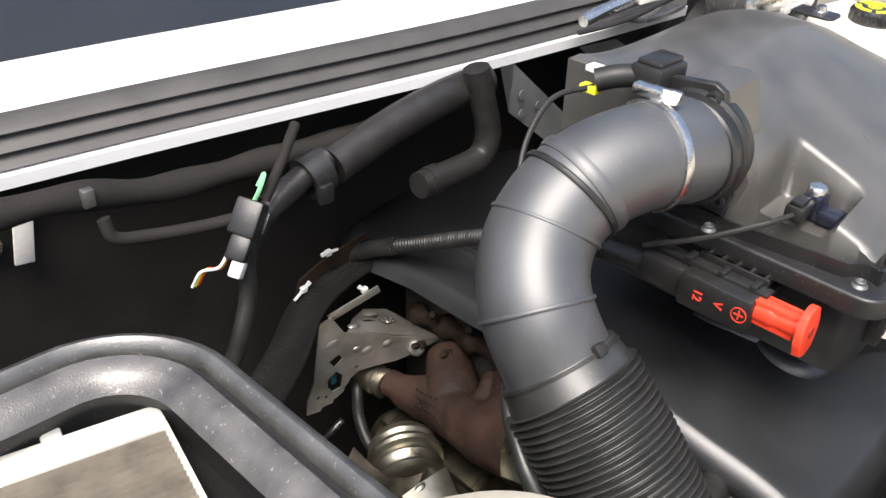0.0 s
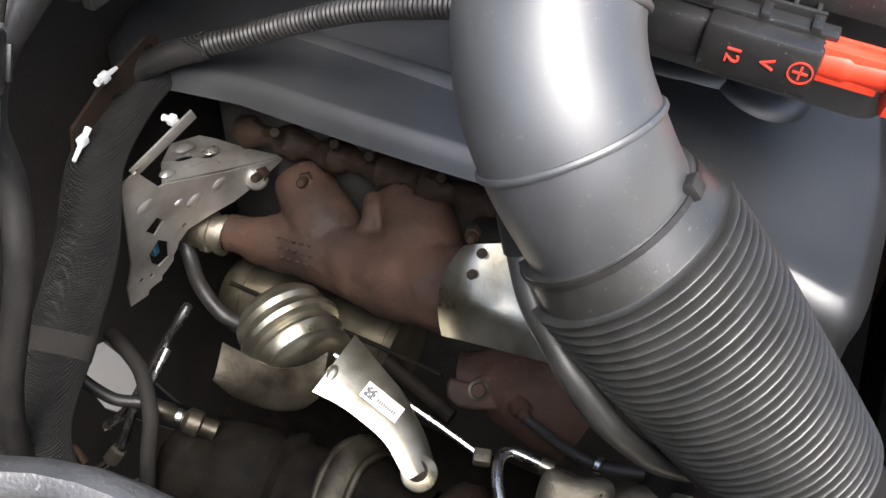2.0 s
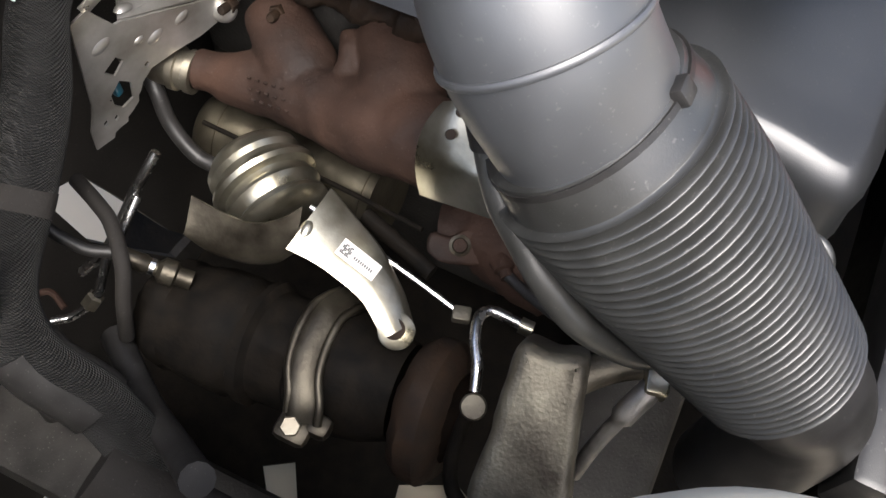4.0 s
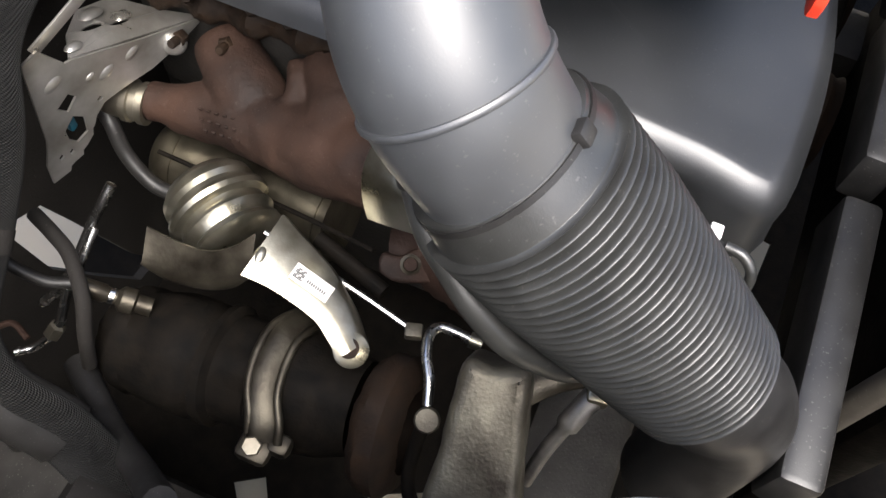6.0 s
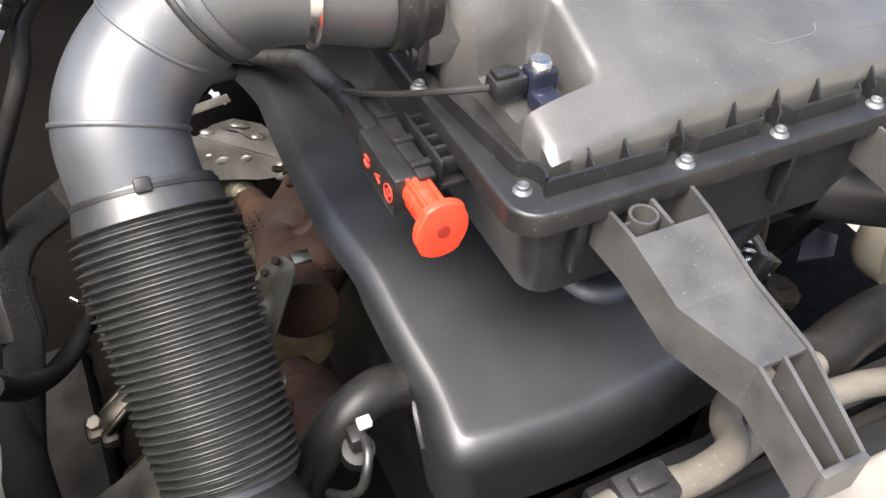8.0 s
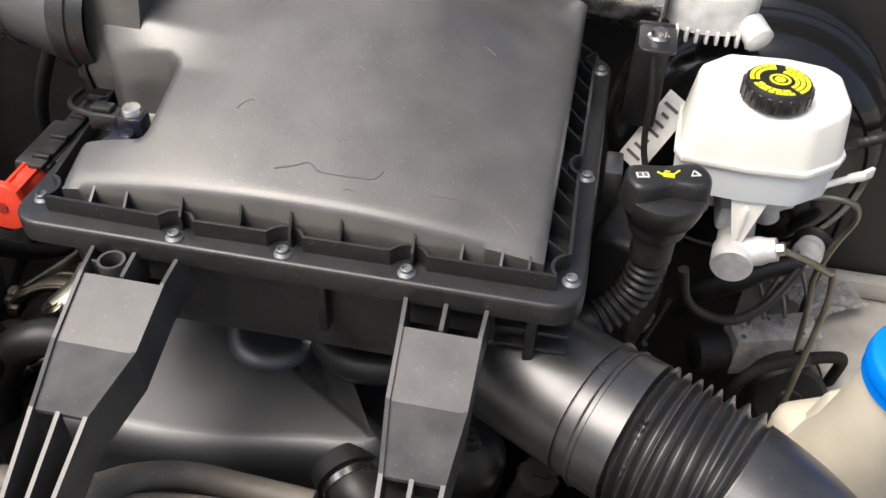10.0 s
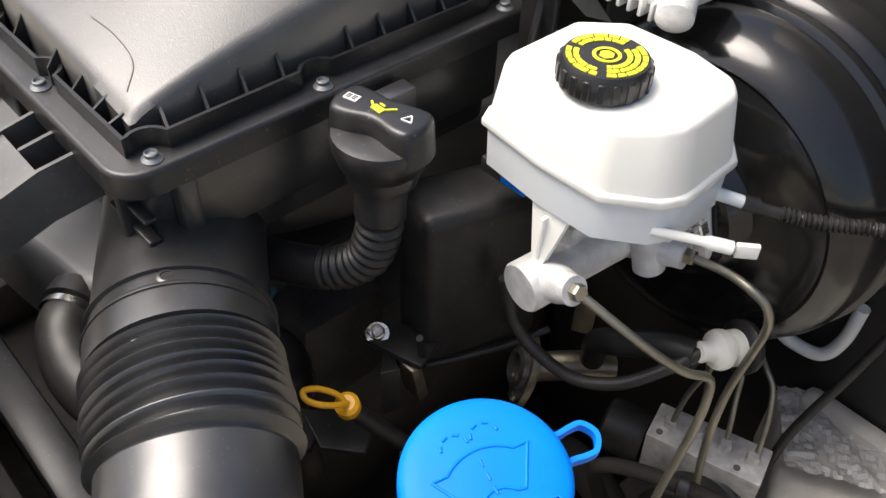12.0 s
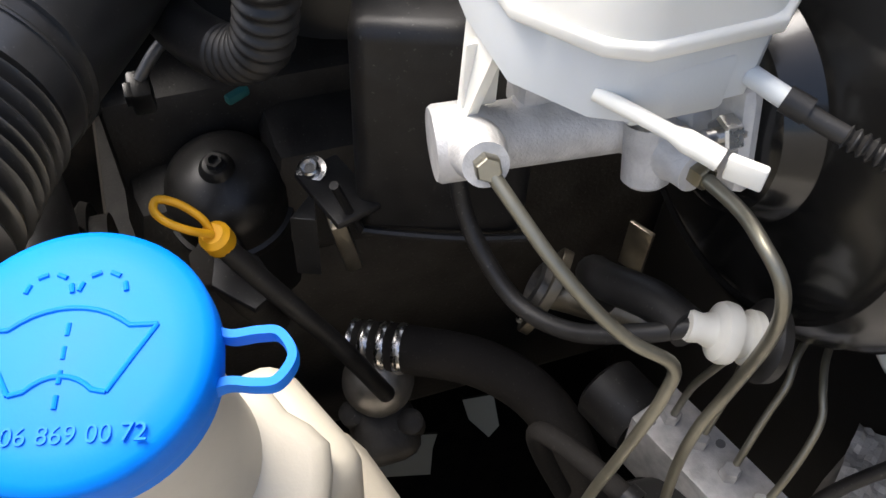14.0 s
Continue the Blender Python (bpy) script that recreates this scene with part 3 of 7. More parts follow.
hexnut(t, (-0.272, 0.147, 1.172), (0.1, -1, 0), 0.006, 0.014)
part("worm_screw", t, "steel", intake)

HOSE = [(-0.401, 0.121, 1.011), (-0.400, 0.098, 0.988), (-0.398, 0.058, 0.948), (-0.396, 0.016, 0.906), (-0.394, -0.018, 0.871)]


def hose_radius(u):
    r = 0.0505 - 0.0085 * max(0, (u - 0.35) / 0.65)
    if u < 0.10:
        return 0.0450 + 0.004 * u / 0.1
    if u > 0.965:
        return 0.041
    return r + 0.0028 * math.cos((u - 0.10) / 0.865 * 30 * 2 * math.pi)


part("ribbed_hose", sweep(bmesh.new(), HOSE, hose_radius, 40, 520), "hose", intake, "dark grey ribbed rubber hose", sharp=80)
for k, (pos, r) in enumerate((((-0.4005, 0.118, 1.008), 0.0452), ((-0.3945, -0.0145, 0.8745), 0.0412))):
    t = bmesh.new()
    lathe(t, [(r - 0.003, -0.0015), (r + 0.0014, -0.0015), (r + 0.0016, 0.0015), (r - 0.003, 0.0015)], pos, (0.0, -0.72, -0.70), 44)
    tie = part("cable_tie", t, "rubber", intake)
    t = bmesh.new()
    q = ((-0.404, 0.087, 1.042), (-0.382, -0.028, 0.905))[k]
    rbox(t, q, (0.010, 0.009, 0.007), 0.0015, Matrix.Rotation(0.8, 4, "X"))
    part("tie_lock", t, "rubber", tie)
LOW = [(-0.3945, -0.012, 0.878), (-0.393, -0.027, 0.860), (-0.384, -0.042, 0.838), (-0.376, -0.056, 0.800), (-0.372, -0.060, 0.740), (-0.372, -0.058, 0.660)]
tube_part("lower_tube", LOW, 0.0375, "rubber", intake, "black lower tube", 36, 40)

# air mass sensor plug on the elbow
maf = thing("sensor_plug", (-0.21, 0.19, 1.15), "black sensor plug with a thin cable on the intake pipe", "sensor")
t = bmesh.new()
rbox(t, (-0.222, 0.182, 1.166), (0.040, 0.030, 0.022), 0.004)
rbox(t, (-0.222, 0.182, 1.178), (0.034, 0.022, 0.006), 0.002)
part("sensor_body", t, "plastic", maf)
t = bmesh.new()
sweep(t, [(-0.230, 0.192, 1.164), (-0.244, 0.205, 1.163), (-0.254, 0.218, 1.158)], 0.0095, 12, 12)
part("plug", t, "rubber", maf)
t = bmesh.new()
rbox(t, (-0.254, 0.222, 1.150), (0.010, 0.016, 0.006), 0.001)
part("wire_sleeve", t, "print", maf)
t = bmesh.new()
rbox(t, (-0.243, 0.226, 1.163), (0.012, 0.014, 0.005), 0.001)
part("lock_tab", t, "white", maf)
tube_part("cable", [(-0.252, 0.220, 1.152), (-0.285, 0.235, 1.145), (-0.320, 0.230, 1.120), (-0.345, 0.215, 1.085), (-0.35, 0.21, 1.05)], 0.0024, "rubber", maf, seg=8)
FRAME.append(LEVEL)

# pressure sensor in the recess of the lid
ps = thing("pressure_sensor", (-0.142, 0.062, 1.06), "dark blue pressure sensor with a silver bolt in the lid recess", "sensor")
t = bmesh.new()
rbox(t, (-0.142, 0.060, 1.070), (0.020, 0.016, 0.022), 0.003)
rbox(t, (-0.146, 0.044, 1.066), (0.018, 0.018, 0.012), 0.003)
lathe(t, [(0.009, 0), (0.009, 0.010), (0, 0.010)], (-0.142, 0.040, 1.058), seg=20)
part("sensor_body", t, surface("navy_plastic", (0.016, 0.018, 0.030), 0.22, bump=0.05), ps)
part("bolt", lathe(bmesh.new(), [(0.008, 0), (0.008, 0.004), (0.0065, 0.006), (0, 0.006)], (-0.142, 0.061, 1.080), seg=20), "steel", ps)
t = bmesh.new()
rbox(t, (-0.164, 0.063, 1.072), (0.024, 0.016, 0.014), 0.003)
rbox(t, (-0.166, 0.063, 1.081), (0.016, 0.010, 0.004), 0.001)
part("plug", t, "plastic", ps)
tube_part("cable", [(-0.176, 0.063, 1.072), (-0.20, 0.075, 1.068), (-0.225, 0.110, 1.050), (-0.242, 0.150, 1.032)], 0.0024, "rubber", ps, seg=8)

# ---- jump start terminal ----
FRAME.append(TURNED)
term = thing("jump_start_terminal", (-0.247, 0.10, 1.0), "black jump start terminal marked 12 V with a red cap", "terminal")
t = bmesh.new()
rbox(t, (-0.246, 0.078, 1.018), (0.030, 0.062, 0.030), 0.003)
rbox(t, (-0.243, 0.128, 1.018), (0.027, 0.044, 0.026), 0.006)
rbox(t, (-0.240, 0.095, 1.034), (0.012, 0.105, 0.004), 0.001)
part("housing", t, "plastic", term)
for y in (0.055, 0.082, 0.112, 0.14):
    part("latch", rbox(bmesh.new(), (-0.240, y, 1.037), (0.014, 0.006, 0.004), 0.001), "plastic", term)
t = bmesh.new()
for k in range(5):
    part("slat", rbox(bmesh.new(), (-0.208, 0.056 + 0.0125 * k, 1.030), (0.034, 0.003, 0.012), 0.0008), "plastic", term)
for x in (-0.190, -0.226):
    rbox(t, (x, 0.081, 1.027), (0.003, 0.060, 0.020), 0.0008)
rbox(t, (-0.208, 0.081, 1.016), (0.036, 0.060, 0.004), 0.001)
part("slotted_mount", t, "plastic", term)
cap = part("cap", sweep(bmesh.new(), [(-0.2445, 0.051, 1.022), (-0.2455, 0.032, 1.0225), (-0.2465, 0.012, 1.023)], lambda u: 0.0105 if u < 0.5 else 0.0092, 24, 14), "red", term, "red plastic cap")
t = bmesh.new()
prism(t, [(0.021 * math.cos(a) * (1 if abs(math.cos(a)) < 0.75 else 0.86), 0.0205 * math.sin(a)) for a in (2 * math.pi * k / 28 for k in range(28))], -0.003, 0.003, 0.0015,
      m=Matrix.Translation((-0.2468, 0.008, 1.023)) @ turn_to((0.05, -1, 0.05)))
part("grip", t, "red", cap)
t = bmesh.new()
for dx in (-0.006, 0.006):
    rbox(t, (-0.2455 + dx, 0.032, 1.0225), (0.003, 0.034, 0.021), 0.001)
part("fin", t, "red", cap)
part("hole", lathe(bmesh.new(), [(0.0045, 0), (0.0045, 0.0008), (0, 0.0008)], (-0.2468, 0.0048, 1.0232), (0.05, -1, 0.05), 16), surface("deep_red", (0.30, 0.02, 0.01), 0.6), cap)
face = basis((-0.2615, 0.075, 1.019), (0, -1, 0), (0.0, 0.0, 1.0))
turned = Matrix.Rotation(radians(-90), 4, "Z")
for txt, dx in (("12", -0.016), ("V", 0.002)):
    writing("lettering", txt, 0.011, face @ Matrix.Translation((dx, 0, 0)) @ turned, "redprint", term)
t = bmesh.new()
lathe(t, [(0.0058, -0.0004), (0.0066, -0.0004), (0.0066, 0.0004), (0.0058, 0.0004), (0.0058, -0.0004)], face @ V((0.020, 0, 0)), (-1, 0, 0), 28)
rbox(t, face @ V((0.020, 0, 0)), (0.0008, 0.008, 0.0012), 0)
rbox(t, face @ V((0.020, 0, 0)), (0.0008, 0.0012, 0.008), 0)
part("plus_sign", t, "redprint", term)

loom = thing("corrugated_conduit", (-0.22, 0.33, 0.94), "black corrugated cable conduit over the engine cover", "conduit")
tube_part("conduit", [(-0.243, 0.150, 1.014), (-0.243, 0.185, 1.010), (-0.236, 0.25, 0.985), (-0.222, 0.34, 0.945), (-0.228, 0.43, 0.898), (-0.252, 0.49, 0.872), (-0.272, 0.53, 0.84), (-0.28, 0.545, 0.80)], ribs(0.0085, 0.0006, 110, 0.03, 0.97, 0.0085), "rubber", loom, seg=14, n=880)
part("end_sleeve", sweep(bmesh.new(), [(-0.243, 0.146, 1.0142), (-0.243, 0.165, 1.0125), (-0.2425, 0.186, 1.0098)], 0.0102, 18, 10), "rubber", loom)
part("lower_sleeve", sweep(bmesh.new(), [(-0.240, 0.462, 0.884), (-0.252, 0.49, 0.872), (-0.272, 0.53, 0.84), (-0.28, 0.545, 0.80)], 0.0103, 18, 20), "rubber", loom)
part("tape_band", lathe(bmesh.new(), [(0.0095, -0.008), (0.0108, -0.0075), (0.0108, 0.0075), (0.0095, 0.008)], (-0.240, 0.464, 0.8835), (-0.35, 0.85, -0.39), 20), "sleeve", loom)
FRAME.append(LEVEL)

# ---- engine cover ----
cover = thing("engine_cover", (-0.10, 0.2, 0.80), "dark grey plastic engine cover with scratches and dust", "engine cover")
COV = [(-0.238, -0.044), (-0.16, -0.056), (-0.08, -0.054), (0.0, -0.042), (0.045, -0.036), (0.068, -0.020), (0.061, 0.002), (0.021, 0.026), (-0.022, 0.055), (-0.008, 0.10), (0.05, 0.22), (0.10, 0.565), (-0.225, 0.57), (-0.240, 0.43), (-0.250, 0.32), (-0.256, 0.20), (-0.249, 0.124), (-0.247, 0.071), (-0.243, 0.0165)]
bm = bmesh.new()
edge = [V(p) for p in smooth_outline(COV, 4)]


def shrunk(line, d, tuck=0.0):
    """A plan outline moved inwards by d, and by tuck more along the exhaust side."""
    out = []
    for i, p in enumerate(line):
        way = (line[(i + 1) % len(line)] - line[i - 1]).normalized()
        side = max(0, min(1, (-0.17 - p.x) / 0.05)) * max(0, min(1, (p.y - 0.02) / 0.05))
        out.append(p + V((-way.y, way.x)) * (d + tuck * side))
    return out


def rise(y):
    """The cover's top climbs from its front edge and falls off again towards the firewall."""
    return 0.2 * max(-0.003, min(0.175, y + 0.042)) * (1 - 0.85 * min(1, max(0, (y - 0.20) / 0.25)))


def skirt(p):
    """The lower edge of the cover stands higher along the exhaust side."""
    return (0.038 + 0.012 * (p.y > 0.12) + rise(p.y)) * max(0, min(1, (-0.17 - p.x) / 0.05)) * max(0, min(1, (p.y + 0.015) / 0.03))


SECTION = ((-0.003, 0.775), (0.0, 0.800), (0.0, 0.822), (0.0015, 0.830), (0.005, 0.837), (0.010, 0.8425), (0.015, 0.8455), (0.017, 0.846), (0.022, 0.846))
loops = [[bm.verts.new((p.x, p.y, max(z + (rise(p.y) if q > 1 else 0), 0.775 + skirt(p) + 0.002 * q))) for p in shrunk(edge, d, 0.030 if q < 2 else 0.0)] for q, (d, z) in enumerate(SECTION)]
loops += [[bm.verts.new((p.x * k - 0.10 * (1 - k), p.y * k + 0.22 * (1 - k), 0.846 + rise(p.y * k + 0.22 * (1 - k)))) for p in shrunk(edge, 0.022)] for k in (0.8, 0.6, 0.4, 0.2)]
for a, c in zip(loops, loops[1:]):
    for i in range(len(a)):
        j = (i + 1) % len(a)
        bm.faces.new((a[i], a[j], c[j], c[i]))
bm.faces.new(loops[-1])
bm.faces.new(loops[0][::-1])
part("shell", bm, "cover", cover, sharp=60)
bm = bmesh.new()
sweep(bm, [(-0.155, 0.45, 0.839), (-0.165, 0.36, 0.851), (-0.176, 0.275, 0.862), (-0.19, 0.20, 0.868)], 0.014, 12, 30)
sweep(bm, [(-0.057, 0.075, 0.860), (-0.072, 0.10, 0.864), (-0.085, 0.13, 0.866), (-0.09, 0.16, 0.866)], 0.020, 16, 24)
part("ridge", bm, "cover", cover)
bm = bmesh.new()
lathe(bm, [(0.044, -0.004), (0.042, 0.002), (0.037, 0.007), (0.030, 0.010), (0.024, 0.009), (0, 0.009)], (-0.057, 0.066, 0.8665), (0, -0.2, 1), 48)
part("round_cap", bm, "cover", cover)

# coolant hose stub and bracket beside the cover
ch = thing("coolant_hose", (0.03, 0.05, 0.86), "short black coolant hose with a steel clamp", "hose")
tube_part("hose", [(-0.032, 0.074, 0.880), (-0.014, 0.0615, 0.8765), (0.012, 0.043, 0.872), (0.04, 0.040, 0.872), (0.07, 0.046, 0.875), (0.09, 0.05, 0.88)], 0.0155, "rubber", ch, seg=20)
part("clamp", lathe(bmesh.new(), [(0.013, -0.005), (0.0168, -0.005), (0.0168, 0.005), (0.013, 0.005)], (-0.014, 0.0615, 0.8765), (0.85, -0.55, -0.1), 24), "steel", ch)
ch = thing("radiator_hose", (0.08, -0.05, 0.82), "thick black radiator hose with a bright steel ring", "hose")
tube_part("hose", [(0.030, -0.020, 0.815), (0.045, -0.044, 0.820), (0.066, -0.056, 0.812), (0.098, -0.058, 0.803), (0.150, -0.046, 0.80), (0.20, -0.04, 0.798), (0.25, -0.045, 0.79), (0.32, -0.07, 0.76)], 0.0245, "rubber", ch, seg=28, n=50)
part("clamp", lathe(bmesh.new(), [(0.022, -0.003), (0.0268, -0.003), (0.0268, 0.003), (0.022, 0.003)], (0.043, -0.042, 0.820), (0.55, -0.8, 0.0), 28), "steel", ch)
part("collar", lathe(bmesh.new(), [(0.022, -0.022), (0.030, -0.022), (0.030, -0.006), (0.022, -0.006)], (0.043, -0.042, 0.820), (0.55, -0.8, 0.0), 28), "plastic", ch)

# ---- fresh air duct ----
duct = thing("fresh_air_duct", (0.25, -0.04, 0.9), "black plastic fresh air duct with a ribbed bellows", "air duct")
DUC = [(0.115, 0.040, 0.945), (0.155, 0.015, 0.942), (0.195, -0.009, 0.942), (0.232, -0.030, 0.944), (0.270, -0.048, 0.944), (0.310, -0.066, 0.942), (0.355, -0.096, 0.930), (0.40, -0.133, 0.90), (0.43, -0.17, 0.86)]


def duct_radius(u):
    if u < 0.318:
        return 0.0470
    if u < 0.376:
        return 0.0486
    if u < 0.540:
        w = (u - 0.376) / 0.164 * 8 % 1.0
        return 0.0505 - 0.0078 * abs(math.cos(w * math.pi)) ** 1.5
    return 0.0455


part("duct", sweep(bmesh.new(), DUC, duct_radius, 48, 400, True, 1.14), "duct", duct, sharp=75)
pts = spline(DUC, 101)
for i in (32, 36):
    part("bead", sweep(bmesh.new(), [pts[i].lerp(pts[i + 1], q) for q in (0, 0.1, 0.2, 0.3)], 0.0496, 48, 0, True, 1.14), "duct", duct)
t = bmesh.new()
mark = basis((0.240, -0.072, 0.972), (0.25, 0.62, 0.55), (-0.85, 0.4, 0.1))
for k, w in enumerate((0.004, 0.0045, 0.002, 0.005, 0.0045, 0.0045, 0.004)):
    rbox(t, mark @ V((-0.018 + 0.0062 * k, 0, 0)), (0.0012, w, 0.005), 0.0003)
part("cast_mark", t, "duct", duct)
part("plug_stud", lathe(bmesh.new(), [(0.0055, -0.004), (0.0055, 0.0008), (0.0035, 0.0012), (0.003, -0.001), (0, -0.001)], (0.218, -0.0235, 0.9895), (0.05, 0.02, 1), 16), "duct", duct)

# ---- oil filler with its cap ----
oil = thing("oil_filler", (0.245, 0.11, 0.9), "black oil filler neck with a ribbed bend and a winged cap", "oil filler")
part("neck", sweep(bmesh.new(), [(0.245, 0.110, 1.020), (0.245, 0.109, 0.990), (0.244, 0.107, 0.965), (0.236, 0.102, 0.940), (0.215, 0.090, 0.922), (0.185, 0.075, 0.914), (0.150, 0.065, 0.905)],
                   lambda u: 0.0165 if u < 0.22 else (0.0145 + 0.0012 * math.cos((u - 0.22) / 0.42 * 10 * 2 * math.pi) if u < 0.64 else 0.0150), 28, 150), "rubber", oil, sharp=70)
OC = V((0.245, 0.111, 1.056))
t = bmesh.new()
lathe(t, [(0.0215, -0.048), (0.0225, -0.044), (0.0225, -0.038), (0.0265, -0.034), (0.0300, -0.024), (0.0310, -0.017), (0.0300, -0.013), (0.0250, -0.0115), (0, -0.011)], OC, (0, 0, 1), 40)
part("cap", t, "plastic", oil)
t = bmesh.new()
ang = math.atan2(0.010, 0.037)
wing = [(-0.027, -0.013), (-0.016, -0.0145), (0.0, -0.0105), (0.016, -0.0145), (0.027, -0.013), (0.0315, 0.0), (0.027, 0.013), (0.016, 0.0145), (0.0, 0.0125), (-0.016, 0.0145), (-0.027, 0.013), (-0.0315, 0.0)]
prism(t, smooth_outline(wing, 4), -0.022, 0.002, 0.004, 4, taper=1.06, m=Matrix.Translation(OC) @ Matrix.Rotation(ang, 4, "Z"))
grip = part("grip", t, "plastic", oil, sharp=50)
top = Matrix.Translation(OC + V((0, 0, 0.0022))) @ Matrix.Rotation(ang, 4, "Z")


def flat(polys, m, material, name, parent, h=0.0006):
    t = bmesh.new()
    for poly in polys:
        prism(t, poly, -0.0003, h, m=m)
    return part(name, t, material, parent)


def bar(x0, y0, x1, y1, w):
    d = V((x1 - x0, y1 - y0)).normalized() * (w / 2)
    n = V((-d.y, d.x))
    return [(x0 - n.x, y0 - n.y), (x1 - n.x, y1 - n.y), (x1 + n.x, y1 + n.y), (x0 + n.x, y0 + n.y)]


flat([bar(-0.005, -0.001, 0.003, -0.003, 0.0045), bar(0.003, -0.001, 0.0085, 0.0035, 0.0012), bar(-0.005, -0.001, -0.0085, 0.0025, 0.0012), bar(-0.003, 0.003, 0.001, 0.0022, 0.0012)], top, "print", "oil_symbol", grip)
flat([bar(-0.0245, -0.001, -0.0155, -0.001, 0.006)], top, "label", "book_symbol", grip)
flat([bar(-0.0235, -0.001 + k, -0.0205, -0.001 + k, 0.0008) for k in (-0.0015, 0.0, 0.0015)] + [bar(-0.0195, -0.001 + k, -0.0165, -0.001 + k, 0.0008) for k in (-0.0015, 0.0, 0.0015)], top @ Matrix.Translation((0, 0, 0.0004)), "ink", "print_lines", grip)
flat([bar(0.0155, -0.003, 0.0225, -0.003, 0.0008), bar(0.0155, -0.003, 0.019, 0.003, 0.0008), bar(0.0225, -0.003, 0.019, 0.003, 0.0008)], top, "label", "warning_symbol", grip)

# ---- brake booster ----
boost = thing("brake_booster", (0.338, 0.36, 0.942), "gloss black round brake booster with pressed rings", "brake booster")
for nm, prof in (("front_shell", [(0, 0), (0.040, 0.0), (0.050, 0.004), (0.058, 0.019), (0.098, 0.0225), (0.106, 0.025), (0.109, 0.0235), (0.113, 0.026), (0.121, 0.032), (0.129, 0.050), (0.130, 0.070), (0.126, 0.072)]),
                 ("crimped_rim", [(0.126, 0.070), (0.1320, 0.072), (0.1345, 0.074), (0.1345, 0.080), (0.1310, 0.083), (0.1290, 0.085), (0.1290, 0.092), (0.1345, 0.096), (0.1365, 0.100), (0.1365, 0.106), (0.132, 0.110), (0.126, 0.110)]),
                 ("rear_shell", [(0.126, 0.108), (0.131, 0.111), (0.131, 0.13), (0.10, 0.165), (0, 0.17)])):
    part(nm, lathe(bmesh.new(), prof, (0.338, 0.288, 0.942), (0, 1, 0), 88), "booster", boost, sharp=40)

# ---- master cylinder ----
mc = thing("master_cylinder", (0.33, 0.22, 0.92), "cast aluminium brake master cylinder on the booster", "cylinder")
A, B2 = V((0.320, 0.162, 0.936)), V((0.337, 0.290, 0.942))
ax = (B2 - A).normalized()
bm = bmesh.new()
lathe(bm, [(0, 0), (0.0165, 0), (0.0178, 0.002), (0.0178, 0.022), (0.0155, 0.026), (0.0155, 0.085), (0.020, 0.092), (0.020, 0.105), (0.026, 0.110), (0.026, 0.135)], A, ax, 40)
part("barrel", bm, "cast", mc)
for k, (q, e) in enumerate((((0.326, 0.178, 0.940), (0.356, 0.173, 0.954)), ((0.345, 0.255, 0.941), (0.378, 0.261, 0.946)))):
    q, e = V(q), V(e)
    t = bmesh.new()
    d = (e - q).normalized()
    lathe(t, [(0.013, 0), (0.0125, (e - q).length * 0.55), (0.0105, (e - q).length * 0.75), (0.0100, (e - q).length * 0.95), (0, (e - q).length * 0.95)], q, d, 24)
    part("port", t, "cast", mc)
    part("pipe_nut", hexnut(bmesh.new(), e - d * 0.003, d, 0.0060, 0.008), "zinc", mc)
t = bmesh.new()
rbox(t, (0.316, 0.225, 0.955), (0.022, 0.05, 0.026), 0.005)
rbox(t, (0.336, 0.282, 0.943), (0.088, 0.012, 0.050), 0.006, Matrix.Rotation(radians(-18), 4, "Y"))
lathe(t, [(0.011, -0.02), (0.011, 0.008), (0.009, 0.010), (0, 0.010)], (0.356, 0.250, 0.935), (0.3, 0, -1), 20)
rbox(t, (0.322, 0.205, 0.951), (0.010, 0.014, 0.006), 0.002)
part("casting", t, "cast", mc)
for x, z in ((0.300, 0.925), (0.372, 0.960)):
    t = bmesh.new()
    sweep(t, [(x, 0.262, z), (x, 0.284, z)], 0.004, 10)
    hexnut(t, (x, 0.276, z), (0, -1, 0), 0.0085, 0.008)
    part("flange_nut", t, "steel", mc)

# ---- brake fluid reservoir ----
res = thing("brake_fluid_reservoir", (0.322, 0.215, 0.98), "milky white brake fluid reservoir with a black and yellow cap", "fluid reservoir")
RES = [(0.254, 0.190), (0.260, 0.178), (0.312, 0.173), (0.356, 0.175), (0.384, 0.197), (0.391, 0.211), (0.389, 0.264), (0.376, 0.279), (0.340, 0.287), (0.285, 0.283), (0.258, 0.255)]
bm = bmesh.new()
prism(bm, [(x, y) for x, y in RES], 1.024, 1.031, 0.002, low=True)
part("seam", bm, "tank", res)
inset = [(0.323 + (x - 0.323) * 0.965, 0.22 + (y - 0.22) * 0.965) for x, y in RES]
bm = bmesh.new()
t = bmesh.new()
lowv = [t.verts.new((x, y, 1.029)) for x, y in inset]
topv = [t.verts.new((0.323 + (x - 0.323) * 0.90, 0.222 + (y - 0.222) * 0.88, 1.076 - 0.010 * max(0, (0.205 - y) / 0.05))) for x, y in inset]
t.faces.new(topv)
t.faces.new(lowv[::-1])
for i in range(len(lowv)):
    j = (i + 1) % len(lowv)
    t.faces.new((lowv[i], lowv[j], topv[j], topv[i]))
bmesh.ops.recalc_face_normals(t, faces=t.faces)
bmesh.ops.bevel(t, geom=[e for e in t.edges if not (e.verts[0] in lowv and e.verts[1] in lowv)], offset=0.006, segments=4, affect="EDGES", profile=0.5)
join(bm, t)
part("upper_tank", bm, "tank", res, sharp=60)
bm = bmesh.new()
